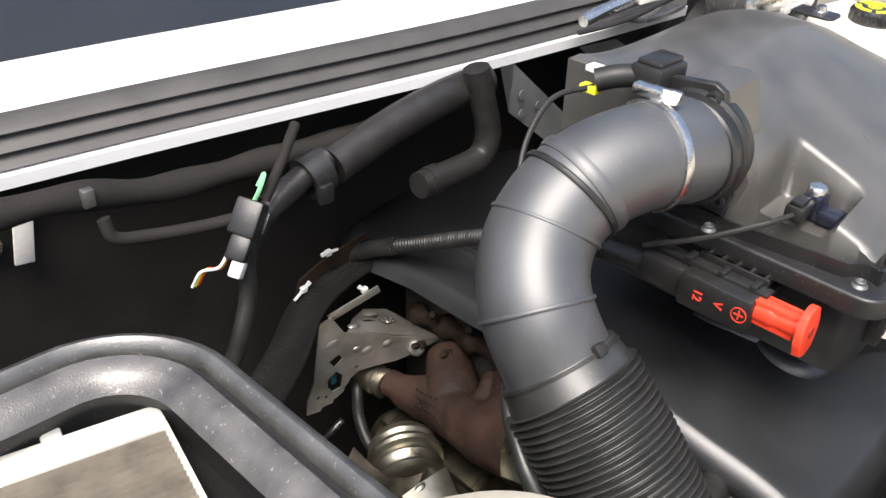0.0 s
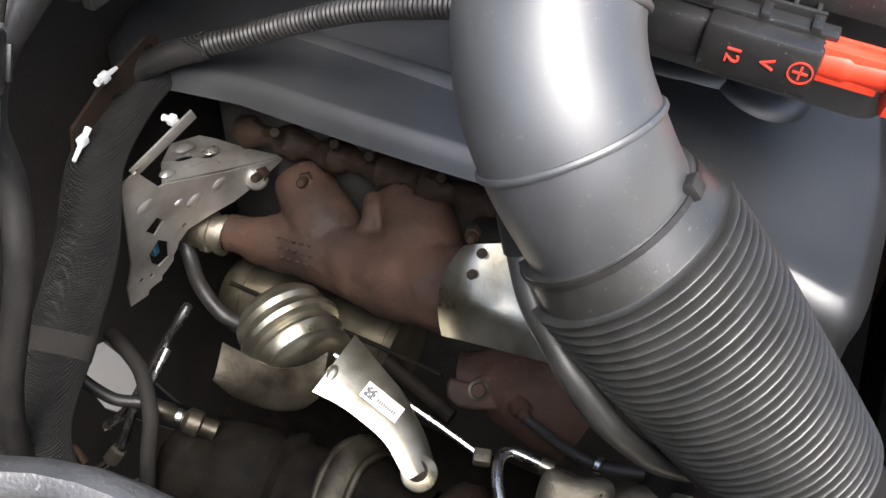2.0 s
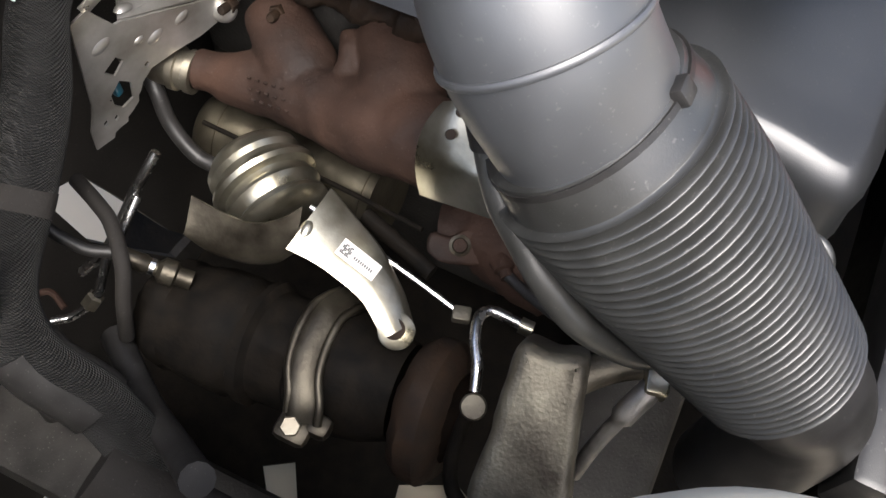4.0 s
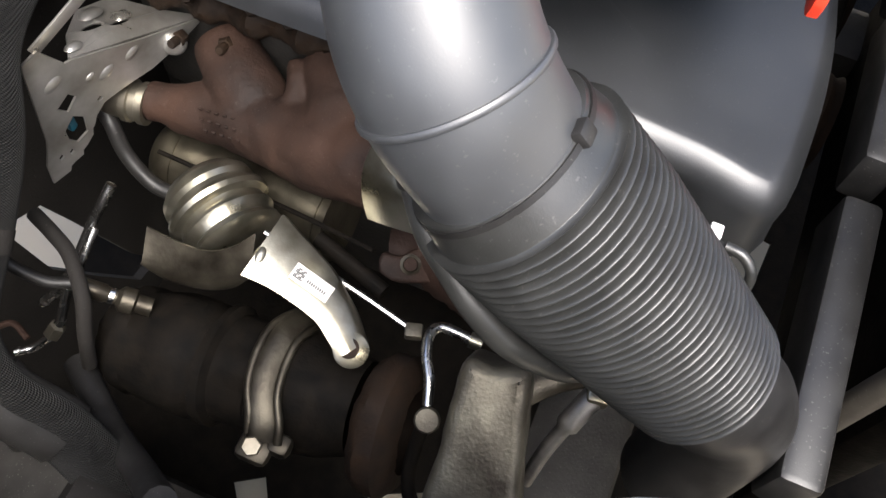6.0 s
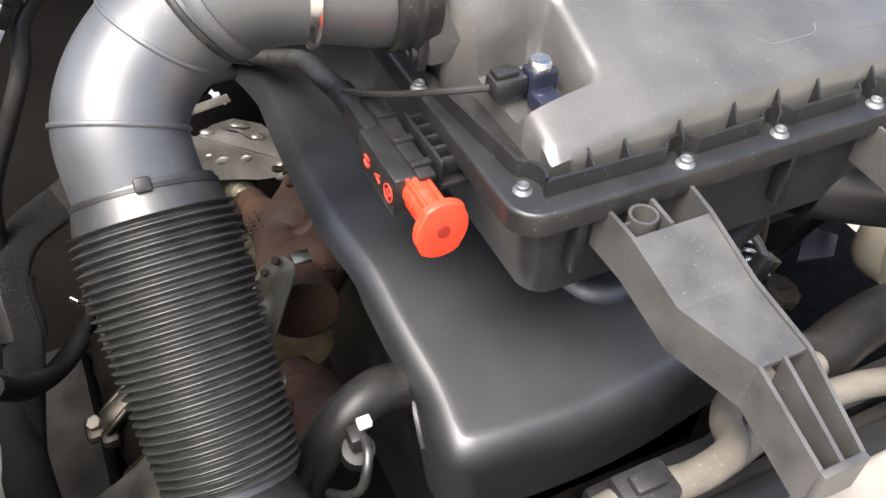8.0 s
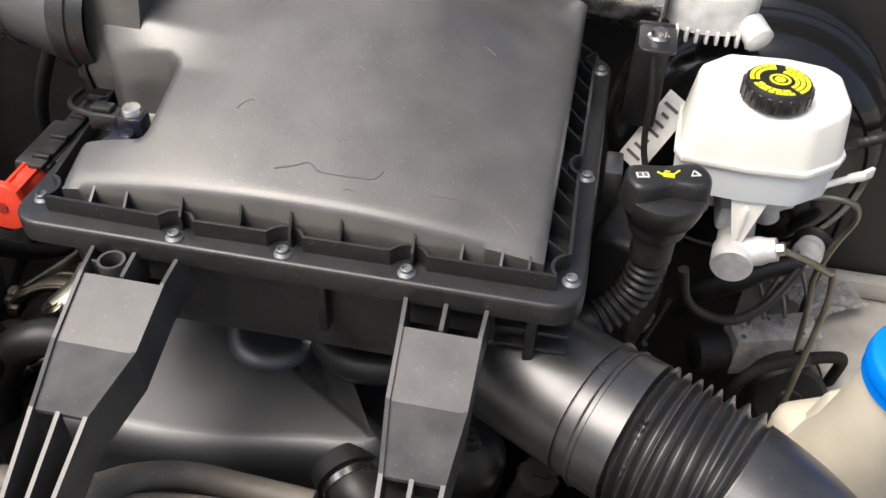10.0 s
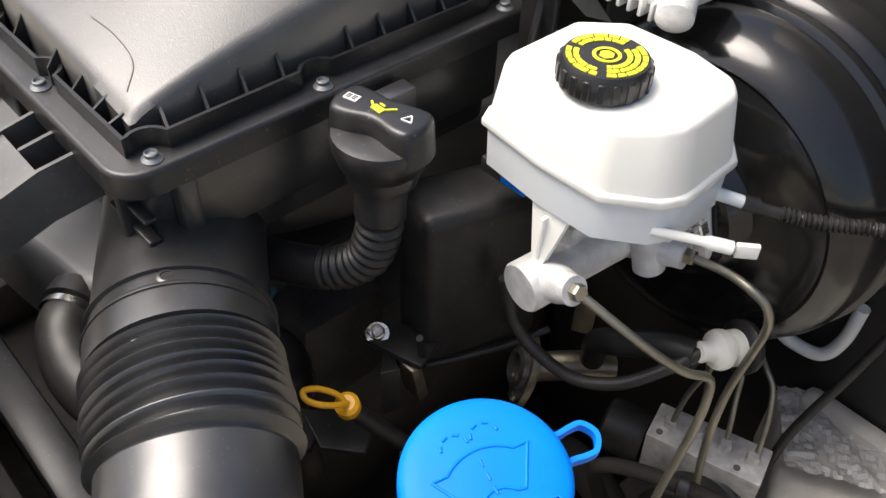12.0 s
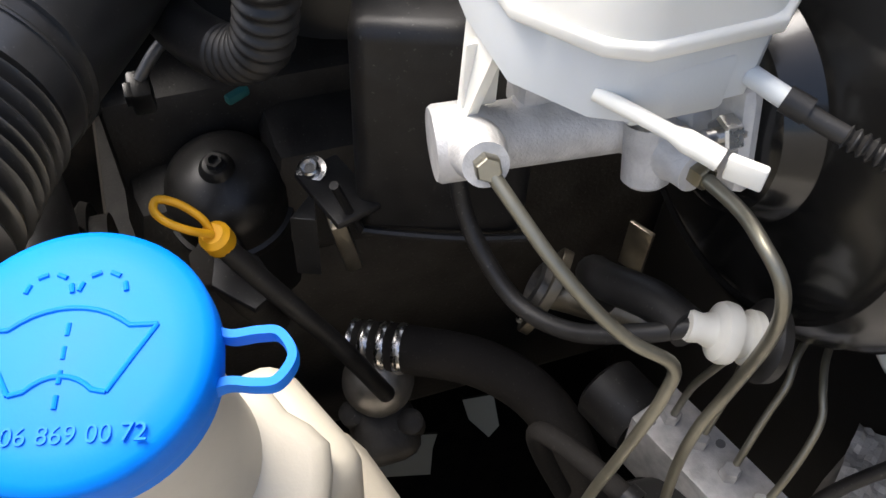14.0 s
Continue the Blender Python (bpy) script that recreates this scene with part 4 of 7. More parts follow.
prism(bm, [(0.323 + (x - 0.323) * 0.95, 0.222 + (y - 0.222) * 0.94) for x, y in RES], 0.995, 1.026, 0.003, taper=0.985)
rbox(bm, (0.381, 0.232, 1.004), (0.012, 0.040, 0.026), 0.003)
lathe(bm, [(0.012, 0), (0.012, 0.03)], (0.322, 0.235, 0.968), seg=20)
part("lower_tank", bm, "tank2", res, "translucent lower half of the tank")
bm = bmesh.new()
t = bmesh.new()
tri = [(0.306, 0.180), (0.338, 0.181), (0.338, 0.185), (0.306, 0.184)]
lo = [(0.3165, 0.174), (0.325, 0.175), (0.325, 0.180), (0.3165, 0.179)]
a = [t.verts.new((x, y, 1.000)) for x, y in tri]
b = [t.verts.new((x, y, 0.953)) for x, y in lo]
t.faces.new(a)
t.faces.new(b[::-1])
for i in range(4):
    t.faces.new((b[i], b[(i + 1) % 4], a[(i + 1) % 4], a[i]))
join(bm, t)
rbox(bm, (0.3205, 0.182, 0.972), (0.003, 0.016, 0.034), 0.001)
part("leg", bm, "tank", res)
t = bmesh.new()
sweep(t, [(0.380, 0.200, 1.006), (0.3925, 0.2105, 1.004), (0.408, 0.225, 1.000), (0.416, 0.232, 0.998)], lambda u: 0.0030 + 0.0014 * (u > 0.62), 12, 14)
rbox(t, (0.4225, 0.2385, 0.9965), (0.014, 0.004, 0.010), 0.001, Matrix.Rotation(radians(42), 4, "Z"))
part("nozzle", t, "tank", res, "white plastic nozzle")
t = bmesh.new()
sweep(t, [(0.384, 0.261, 1.0035), (0.4005, 0.2675, 1.003)], 0.0042, 12)
part("outlet", t, "tank2", res)
t = bmesh.new()
rbox(t, (0.281, 0.196, 0.984), (0.022, 0.014, 0.009), 0.001)
part("level_plug", t, "blue", res, "blue level sensor plug")
t = bmesh.new()
rbox(t, (0.262, 0.200, 0.982), (0.026, 0.018, 0.012), 0.002)
part("plug_socket", t, "plastic", res)
CAP = V((0.322, 0.209, 1.074))
t = bmesh.new()
prof = [(0.0255, 0.0), (0.0265, 0.003), (0.0265, 0.013), (0.0245, 0.0165), (0, 0.0168)]
lathe(t, prof, CAP, seg=60)
cap = part("cap", t, "plastic", res, "black cap with yellow print")
for k in range(20):
    a = 2 * math.pi * k / 20
    part("grip_ridge", rbox(bmesh.new(), CAP + V((0.0265 * math.cos(a), 0.0265 * math.sin(a), 0.0075)), (0.0016, 0.0045, 0.012), 0.0006, Matrix.Rotation(a, 4, "Z"), 1), "plastic", cap)


def arc_bar(r0, r1, a0, a1):
    k = max(2, int((a1 - a0) / 8))
    an = [radians(a0 + (a1 - a0) * i / k) for i in range(k + 1)]
    return [(r1 * math.cos(a), r1 * math.sin(a)) for a in an] + [(r0 * math.cos(a), r0 * math.sin(a)) for a in an[::-1]]


rnd = random.Random(4)
polys = []
for start, end, rows in ((-50, 75, 3), (95, 190, 2), (205, 295, 2)):
    for row in range(rows):
        r = 0.0228 - 0.0042 * row
        a = start
        while a < end - 6:
            w = rnd.uniform(10, 26)
            polys.append(arc_bar(r - 0.0030, r, a, min(end, a + w)))
            a += w + 3
top = Matrix.Translation(CAP + V((0, 0, 0.0168)))
flat(polys, top, "print", "print", cap, 0.0004)
t = bmesh.new()
lathe(t, [(0.0062, 0), (0.0082, 0), (0.0082, 0.0005), (0.0062, 0.0005)], CAP + V((0, 0, 0.0168)), seg=28)
lathe(t, [(0.0045, 0), (0.0045, 0.0006), (0, 0.0006)], CAP + V((0, 0, 0.0168)), seg=6)
part("emblem", t, "print", cap)

tube = thing("brake_fluid_hose", (0.45, 0.3, 1.0), "black corrugated hose from the fluid reservoir to the firewall", "hose")
tube_part("hose", [(0.3987, 0.2668, 1.003), (0.416, 0.279, 0.999), (0.440, 0.298, 0.9955), (0.455, 0.310, 0.9955), (0.470, 0.323, 0.9950), (0.500, 0.370, 0.985), (0.515, 0.430, 0.965), (0.505, 0.455, 0.945)], ribs(0.0040, 0.0010, 66, 0.10, 0.97, 0.0038), "rubber", tube, seg=14, n=330)
part("sleeve", sweep(bmesh.new(), [(0.3987, 0.2668, 1.003), (0.4065, 0.2725, 1.0015)], 0.0052, 14), "rubber", tube)
part("grommet", lathe(bmesh.new(), [(0.010, 0.02), (0.014, 0.012), (0.020, 0.004), (0.022, 0)], (0.503, 0.450, 0.945), (0, -1, 0), 24), "rubber", tube)

# ---- brake pipes ----
for ctrl in ([(0.356, 0.173, 0.954), (0.372, 0.180, 0.944), (0.392, 0.190, 0.930), (0.408, 0.203, 0.914), (0.420, 0.219, 0.898), (0.429, 0.238, 0.884), (0.433, 0.236, 0.866), (0.434, 0.231, 0.842), (0.432, 0.225, 0.80), (0.430, 0.220, 0.765), (0.428, 0.214, 0.70), (0.425, 0.208, 0.62)],
             [(0.378, 0.261, 0.946), (0.403, 0.265, 0.948), (0.423, 0.264, 0.948), (0.436, 0.266, 0.941), (0.441, 0.269, 0.924), (0.436, 0.277, 0.888), (0.430, 0.279, 0.842), (0.432, 0.269, 0.812), (0.435, 0.266, 0.77), (0.442, 0.268, 0.70), (0.448, 0.268, 0.62)],
             [(0.3900, 0.2985, 0.735), (0.392, 0.297, 0.752), (0.396, 0.296, 0.785), (0.404, 0.298, 0.820), (0.410, 0.302, 0.850)],
             [(0.4095, 0.3065, 0.735), (0.4060, 0.312, 0.752), (0.4000, 0.321, 0.770), (0.3920, 0.330, 0.784), (0.382, 0.340, 0.792), (0.366, 0.360, 0.798)],
             [(0.4340, 0.3125, 0.735), (0.4280, 0.321, 0.755), (0.4200, 0.333, 0.775), (0.4140, 0.343, 0.790), (0.404, 0.352, 0.800), (0.390, 0.372, 0.806), (0.372, 0.395, 0.808)],
             [(0.4570, 0.3185, 0.735), (0.4535, 0.328, 0.755), (0.4465, 0.340, 0.775), (0.4380, 0.3495, 0.790), (0.426, 0.355, 0.798), (0.410, 0.366, 0.804), (0.390, 0.390, 0.808)]):
    ob = tube_part("brake_pipe", ctrl, 0.0032 if ctrl[0][2] > 0.9 else 0.0023, "line", seg=10, n=60, base=ctrl[-1])
    tagged(ob, "bent olive brake pipe to the ABS block", "brake pipe", "brake pipes")

# ---- check valve and vacuum hoses ----
cv = thing("check_valve", (0.404, 0.285, 0.85), "ivory plastic check valve in the booster with black hoses", "valve")
t = bmesh.new()
axv = V((-0.35, -0.85, 0.20)).normalized()
VA = V((0.412, 0.272, 0.872))
lathe(t, [(0.0110, -0.024), (0.0135, -0.021), (0.0135, -0.016), (0.0105, -0.0145), (0.0105, -0.010), (0.0145, -0.008), (0.0150, -0.004), (0.0140, -0.001), (0.0088, 0.002), (0.0070, 0.007), (0.0078, 0.012), (0.0070, 0.014), (0, 0.014)], VA, axv, 32)
sweep(t, [VA + axv * 0.004, VA + V((-0.010, -0.010, -0.004))], 0.0062, 16)
part("valve_body", t, "valve", cv)
part("grommet", lathe(bmesh.new(), [(0.014, -0.030), (0.0195, -0.029), (0.0205, -0.024), (0.0175, -0.021), (0.012, -0.020)], VA, axv, 32), "rubber", cv)
tube_part("hose", [VA + axv * 0.010, (0.398, 0.246, 0.862), (0.376, 0.222, 0.842), (0.348, 0.205, 0.834), (0.318, 0.194, 0.846), (0.297, 0.188, 0.868), (0.287, 0.186, 0.905)], 0.0050, "rubber", cv, seg=14)
tube_part("thick_hose", [VA + V((-0.006, -0.010, -0.002)), (0.382, 0.258, 0.862), (0.352, 0.252, 0.842), (0.325, 0.262, 0.812), (0.31, 0.285, 0.76)], 0.0105, "rubber", cv, seg=14)

# ---- ABS unit ----
abs_m = basis((0.4225, 0.3085, 0.7090), (0.0665, 0.020, 0.002), (-0.28, 0.95, 0.03))
ab = thing("abs_unit", (0.418, 0.318, 0.70), "aluminium ABS block with a black motor and brake pipes", "abs unit")
t = bmesh.new()
rbox(t, (0, 0, 0), (0.096, 0.038, 0.055), 0.0015, None)
t.transform(abs_m)
part("block", t, "block", ab)
for u, v in ((-0.034, 0.000), (-0.0125, 0.002), (0.0125, 0.001), (0.0355, 0.000)):
    n = abs_m.to_3x3() @ V((0, 0, 1))
    part("pipe_nut", hexnut(bmesh.new(), abs_m @ V((u, v, 0.0273)), n, 0.0060, 0.008), "block", ab)
for u, v in ((-0.039, -0.011), (0.027, -0.012), (-0.004, 0.012)):
    part("hole", lathe(bmesh.new(), [(0.003, 0), (0.003, 0.0006), (0, 0.0006)], abs_m @ V((u, v, 0.0273)), abs_m.to_3x3() @ V((0, 0, 1)), 12), "ink", ab)
t = bmesh.new()
lathe(t, [(0, 0), (0.022, 0), (0.024, 0.004), (0.024, 0.035), (0.020, 0.038), (0.008, 0.038), (0, 0.040)], abs_m @ V((-0.05, 0.0, -0.006)), abs_m.to_3x3() @ V((-1, 0, 0.0)), 32)
part("motor", t, "rubber", ab)
t = bmesh.new()
lathe(t, [(0, 0), (0.012, 0), (0.014, 0.002), (0.036, 0.002), (0.041, 0.006), (0.041, 0.040), (0.044, 0.042), (0.044, 0.060), (0, 0.060)], (0.445, 0.243, 0.690), (-0.05, 0.95, -0.30), 40)
part("pump_motor", t, "plastic", ab)
vp = thing("vacuum_hose", (0.438, 0.241, 0.76), "black rubber vacuum hose across the ABS unit", "hose")
tube_part("hose", [(0.385, 0.240, 0.66), (0.378, 0.222, 0.71), (0.380, 0.213, 0.748), (0.400, 0.222, 0.760), (0.438, 0.241, 0.760), (0.470, 0.254, 0.757), (0.487, 0.268, 0.740), (0.492, 0.285, 0.69), (0.492, 0.30, 0.62)], 0.0064, "mat", vp, seg=14)
part("clip", lathe(bmesh.new(), [(0.0068, -0.004), (0.0088, -0.004), (0.0088, 0.004), (0.0068, 0.004)], (0.438, 0.241, 0.760), (0.9, 0.43, 0), 18), "plastic", vp)

# ---- washer bottle ----
wash = thing("washer_bottle", (0.425, 0.02, 0.75), "milky washer fluid bottle with a bright blue flip cap", "washer bottle")
bm = bmesh.new()
lathe(bm, [(0.0335, 0.0), (0.0335, -0.05), (0.036, -0.10), (0.048, -0.14), (0.062, -0.17), (0.066, -0.26), (0.05, -0.32), (0, -0.33)], (0.4285, 0.0188, 0.990), (0.10, -0.10, 1), 44)
t = bmesh.new()
rbox(t, (0.405, 0.068, 0.845), (0.075, 0.05, 0.07), 0.018, Matrix.Rotation(0.4, 4, "Z"), 4)
prism(t, [(0.047 * (1 + 0.07 * math.cos(7 * a)) * math.cos(a), 0.040 * (1 + 0.07 * math.cos(7 * a)) * math.sin(a)) for a in (2 * math.pi * k / 28 for k in range(28))], -0.06, 0.05, 0.008, m=Matrix.Translation((0.428, 0.045, 0.855)) @ Matrix.Rotation(0.25, 4, "Y"))
rbox(t, (0.40, 0.07, 0.72), (0.11, 0.11, 0.12), 0.035, Matrix.Rotation(0.3, 4, "Z"), 4)
join(bm, t)
part("tank", bm, "oldtank", wash, sharp=60)
wn = V((0.13, -0.10, 1)).normalized()
wm = basis((0.4306, 0.0188, 0.996), (V((0.27, 0.963, 0)) - wn * V((0.27, 0.963, 0)).dot(wn)), wn.cross(V((0.27, 0.963, 0))))
bm = bmesh.new()
lathe(bm, [(0.0345, -0.020), (0.0378, -0.020), (0.0382, -0.011), (0.0400, -0.0105), (0.0404, -0.008), (0.0402, -0.001), (0.0393, 0.0012), (0.0365, 0.0026), (0.029, 0.0040), (0, 0.0050)], (0.4306, 0.0188, 0.996), wn, 72)
wcap = part("cap", bm, "blue", wash, "bright blue cap with a raised wiper symbol", sharp=50)
t = bmesh.new()
strap = [(0.036, -0.0095), (0.042, -0.0072), (0.050, -0.0080), (0.0560, -0.0072), (0.0600, 0.0), (0.0560, 0.0072), (0.050, 0.0080), (0.042, 0.0072), (0.036, 0.0095)]
line = spline([(x, y, 0) for x, y in strap], 48)
rows = []
for k, p in enumerate(line):
    way = (line[min(k + 1, 47)] - line[max(k - 1, 0)]).normalized()
    n = V((way.y, -way.x, 0)) * 0.0013
    rows.append([t.verts.new(wm @ V((p.x + sg * n.x, p.y + sg * n.y, z))) for sg, z in ((-1, -0.0115), (1, -0.0115), (1.25, -0.0085), (1, -0.0055), (-1, -0.0055), (-1.25, -0.0085))])
for a, b in zip(rows, rows[1:]):
    for q in range(6):
        t.faces.new((a[q], a[(q + 1) % 6], b[(q + 1) % 6], b[q]))
for row in (rows[0], rows[-1]):
    t.faces.new(row)
part("tab", t, "blue", wcap)
t = bmesh.new()
rbox(t, (0, 0, 0), (0.012, 0.008, 0.007), 0.002)
t.transform(wm @ Matrix.Translation((-0.045, -0.008, -0.013)))
part("hinge", t, "blue", wcap)


def raised(lines, r, name):
    t = bmesh.new()
    for line in lines:
        sweep(t, [wm @ V((1.08 * x, 1.08 * y, 0.0047 - 1.0 * (x * x + y * y))) for x, y in line], r, 8)
    return part(name, t, "blue", wcap)


sym = [[(-0.0225, 0.006)] + [(0.0225 * math.sin(a), -0.012 + 0.0205 * math.cos(a) + 0.003) for a in (radians(-52 + 104 * k / 12) for k in range(1, 12))] + [(0.0225, 0.006)]]
sym += [[(0.0225, 0.006), (0.012, -0.012)], [(-0.0225, 0.006), (-0.012, -0.012)]]
sym += [[(-0.012, -0.012)] + [(0.013 * math.sin(a), -0.0235 + 0.0160 * math.cos(a)) for a in (radians(-40 + 80 * k / 8) for k in range(9))] + [(0.012, -0.012)]]
sym += [[(0.0, 0.007 - 0.0065 * k), (0.0, 0.0035 - 0.0065 * k)] for k in range(4)]
for sx in (-0.007, 0.007):
    for a0 in (0, 50, 100, 150):
        sym.append([(sx + 0.0062 * math.cos(radians(a)), 0.016 + 0.006 * math.sin(radians(a))) for a in (a0, a0 + 26)])
raised(sym, 0.0008, "wiper_symbol")
writing("part_number", "A 906 869 00 72", 0.0072, wm @ Matrix.Translation((0.001, -0.0245, 0.0042)), "blue", wcap, 0.0005)

# ---- dipstick, oil filter housing and engine parts below ----
dip = thing("oil_dipstick", (0.264, 0.06, 0.83), "yellow oil dipstick with a loop handle", "dipstick")
t = bmesh.new()
lathe(t, [(0.0068, -0.008), (0.0090, -0.006), (0.0090, 0.003), (0.006, 0.006), (0, 0.006)], (0.2615, 0.0620, 0.840), (0.2, -0.3, 1), 20)
sweep(t, [(0.2635, 0.0605, 0.846), (0.2650, 0.050, 0.854), (0.2610, 0.0395, 0.860), (0.2530, 0.0345, 0.862), (0.2470, 0.0375, 0.863), (0.2490, 0.0470, 0.859), (0.2555, 0.0565, 0.852), (0.2600, 0.0600, 0.845)], 0.0023, 10, 50)
part("handle", t, "yellow", dip)
tube_part("tube", [(0.262, 0.063, 0.836), (0.272, 0.085, 0.800), (0.285, 0.12, 0.74), (0.28, 0.15, 0.66)], 0.0065, "rubber", dip, seg=12)

of = thing("oil_filter_housing", (0.121, 0.075, 0.70), "black domed oil filter housing", "filter housing")
part("cap_nut", lathe(bmesh.new(), [(0, -0.003), (0.003, -0.003), (0.004, 0.001), (0.0065, 0.001), (0.0065, -0.006)], (0.122, 0.071, 0.764), (0.25, -0.1, 1), 6), "plastic", of)
part("base_ring", lathe(bmesh.new(), [(0.045, -0.062), (0.0485, -0.063), (0.0485, -0.072), (0.045, -0.074)], (0.122, 0.071, 0.764), (0.25, -0.1, 1), 40), "plastic", of)
part("housing", lathe(bmesh.new(), [(0, -0.004), (0.009, -0.005), (0.012, -0.008), (0.013, -0.011), (0.030, -0.016), (0.041, -0.026), (0.045, -0.04), (0.045, -0.10), (0.05, -0.11), (0.05, -0.16)], (0.122, 0.071, 0.764), (0.25, -0.1, 1), 40), "plastic", of)

lc = thing("lobed_cap", (0.189, 0.058, 0.70), "black lobed plastic cap beside the oil filter housing", "cap")
t = bmesh.new()
prism(t, [(0.0195 * (1 + 0.05 * math.cos(9 * a)) * math.cos(a), 0.0195 * (1 + 0.05 * math.cos(9 * a)) * math.sin(a)) for a in (2 * math.pi * k / 72 for k in range(72))], -0.012, 0.0, 0.002, m=Matrix.Translation((0.189, 0.058, 0.737)) @ turn_to((0.25, -0.15, 1)).to_4x4())
part("cap", t, "mat", lc)
t = bmesh.new()
rbox(t, (0, 0, 0), (0.016, 0.005, 0.006), 0.002)
t.transform(Matrix.Translation((0.1895, 0.0577, 0.739)) @ turn_to((0.25, -0.15, 1)).to_4x4())
part("grip", t, "mat", lc)
part("neck", sweep(bmesh.new(), [(0.186, 0.060, 0.728), (0.170, 0.075, 0.66), (0.15, 0.09, 0.60)], 0.014, 20, 14), "grime", lc)

bx = thing("control_box_bracket", (0.27, 0.16, 0.80), "black plastic bracket box behind the oil filler", "bracket")
t = bmesh.new()
rbox(t, (0.240, 0.198, 0.878), (0.055, 0.100, 0.150), 0.010, Matrix.Rotation(-0.35, 4, "Z"), 3)
sweep(t, [(0.262, 0.128, 0.862), (0.252, 0.142, 0.815), (0.252, 0.150, 0.806), (0.275, 0.200, 0.808), (0.292, 0.240, 0.815)], 0.0028, 8, 30)
rbox(t, (0.235, 0.135, 0.828), (0.050, 0.030, 0.006), 0.002, Matrix.Rotation(0.3, 4, "Z"))
part("box", t, "rubber", bx)
t = bmesh.new()
lathe(t, [(0.0092, 0), (0.0092, 0.0016), (0.0062, 0.002), (0.0058, 0.006), (0.0046, 0.007), (0.0032, 0.005), (0, 0.005)], (0.2180, 0.124, 0.8315), (0.35, -0.3, 1), 24)
part("torx_bolt", t, "steel", bx)
t = bmesh.new()
rbox(t, (0.247, 0.134, 0.800), (0.022, 0.010, 0.045), 0.002, Matrix.Rotation(0.2, 4, "X"))
part("steel_tab", t, "shield", bx)

for out, top, bot in (([(0.228, 0.122), (0.246, 0.104), (0.252, 0.118)], 0.826, 0.775), ([(0.196, 0.062), (0.236, 0.052), (0.262, 0.074), (0.250, 0.092), (0.222, 0.084)], 0.770, 0.766)):
    t = bmesh.new()
    prism(t, out, bot, top, 0.001)
    part("rib_plate", t, "plastic", bx)

eg = thing("egr_pipe", (0.23, 0.31, 0.66), "brown stained steel pipe with a flange", "pipe")
tube_part("pipe", [(0.236, 0.292, 0.672), (0.250, 0.308, 0.675), (0.270, 0.330, 0.677), (0.292, 0.356, 0.672)], 0.0145, "shield", eg, seg=20)
t = bmesh.new()
egm = basis((0.236, 0.290, 0.672), (0.30, -0.55, -0.75), (0.755, -0.31, 0.53))
prism(t, smooth_outline([(-0.034, -0.006), (-0.016, -0.022), (0.010, -0.022), (0.036, -0.008), (0.036, 0.008), (0.010, 0.022), (-0.016, 0.022), (-0.034, 0.006)], 4), -0.004, 0.004, 0.001, m=egm)
part("flange", t, "shield", eg)
part("ring", lathe(bmesh.new(), [(0.015, 0), (0.020, 0.0), (0.020, 0.008), (0.015, 0.010), (0.015, 0)], egm @ V((0, 0, 0.002)), egm.to_3x3() @ V((0, 0, 1)), 28), "alu", eg)
part("bolt", hexnut(bmesh.new(), egm @ V((0.027, 0, 0.003)), egm.to_3x3() @ V((0, 0, 1)), 0.0065, 0.006), "steel", eg)
t = bmesh.new()
rbox(t, (0.255, 0.345, 0.725), (0.020, 0.004, 0.045), 0.001, Matrix.Rotation(0.5, 4, "Z"))
part("support_tab", t, "shield", eg)

pump = thing("coolant_pump", (0.24, 0.13, 0.60), "grey cast coolant pump housing with hose and clamp", "pump")
t = bmesh.new()
lathe(t, [(0, 0.026), (0.010, 0.0255), (0.019, 0.020), (0.0255, 0.010), (0.027, -0.002), (0.024, -0.016), (0.016, -0.028), (0, -0.034)], (0.253, 0.151, 0.634), (0.5, -0.3, 1), 32)
part("housing", uneven(t, 0.0008, 0.01), "alu", pump)
t = bmesh.new()
rbox(t, (0.272, 0.150, 0.590), (0.05, 0.05, 0.05), 0.014, Matrix.Rotation(0.4, 4, "Y"), 3)
for q in ((0.262, 0.128, 0.612), (0.282, 0.168, 0.612)):
    lathe(t, [(0.010, -0.02), (0.010, 0.004), (0.007, 0.006), (0, 0.006)], q, (0.3, -0.2, 1), 16)
part("casting", t, "grime", pump)
PH = [(0.231, 0.140, 0.658), (0.240, 0.154, 0.662), (0.254, 0.176, 0.667), (0.281, 0.220, 0.669), (0.314, 0.251, 0.660), (0.350, 0.266, 0.638), (0.386, 0.272, 0.585), (0.40, 0.27, 0.50)]
tube_part("hose", PH, 0.0180, "mat", pump, seg=24)
part("clamp", sweep(bmesh.new(), PH[:3], ribs(0.0182, 0.0011, 3.5), 28, 26), "steel", pump, "ribbed steel clamp")

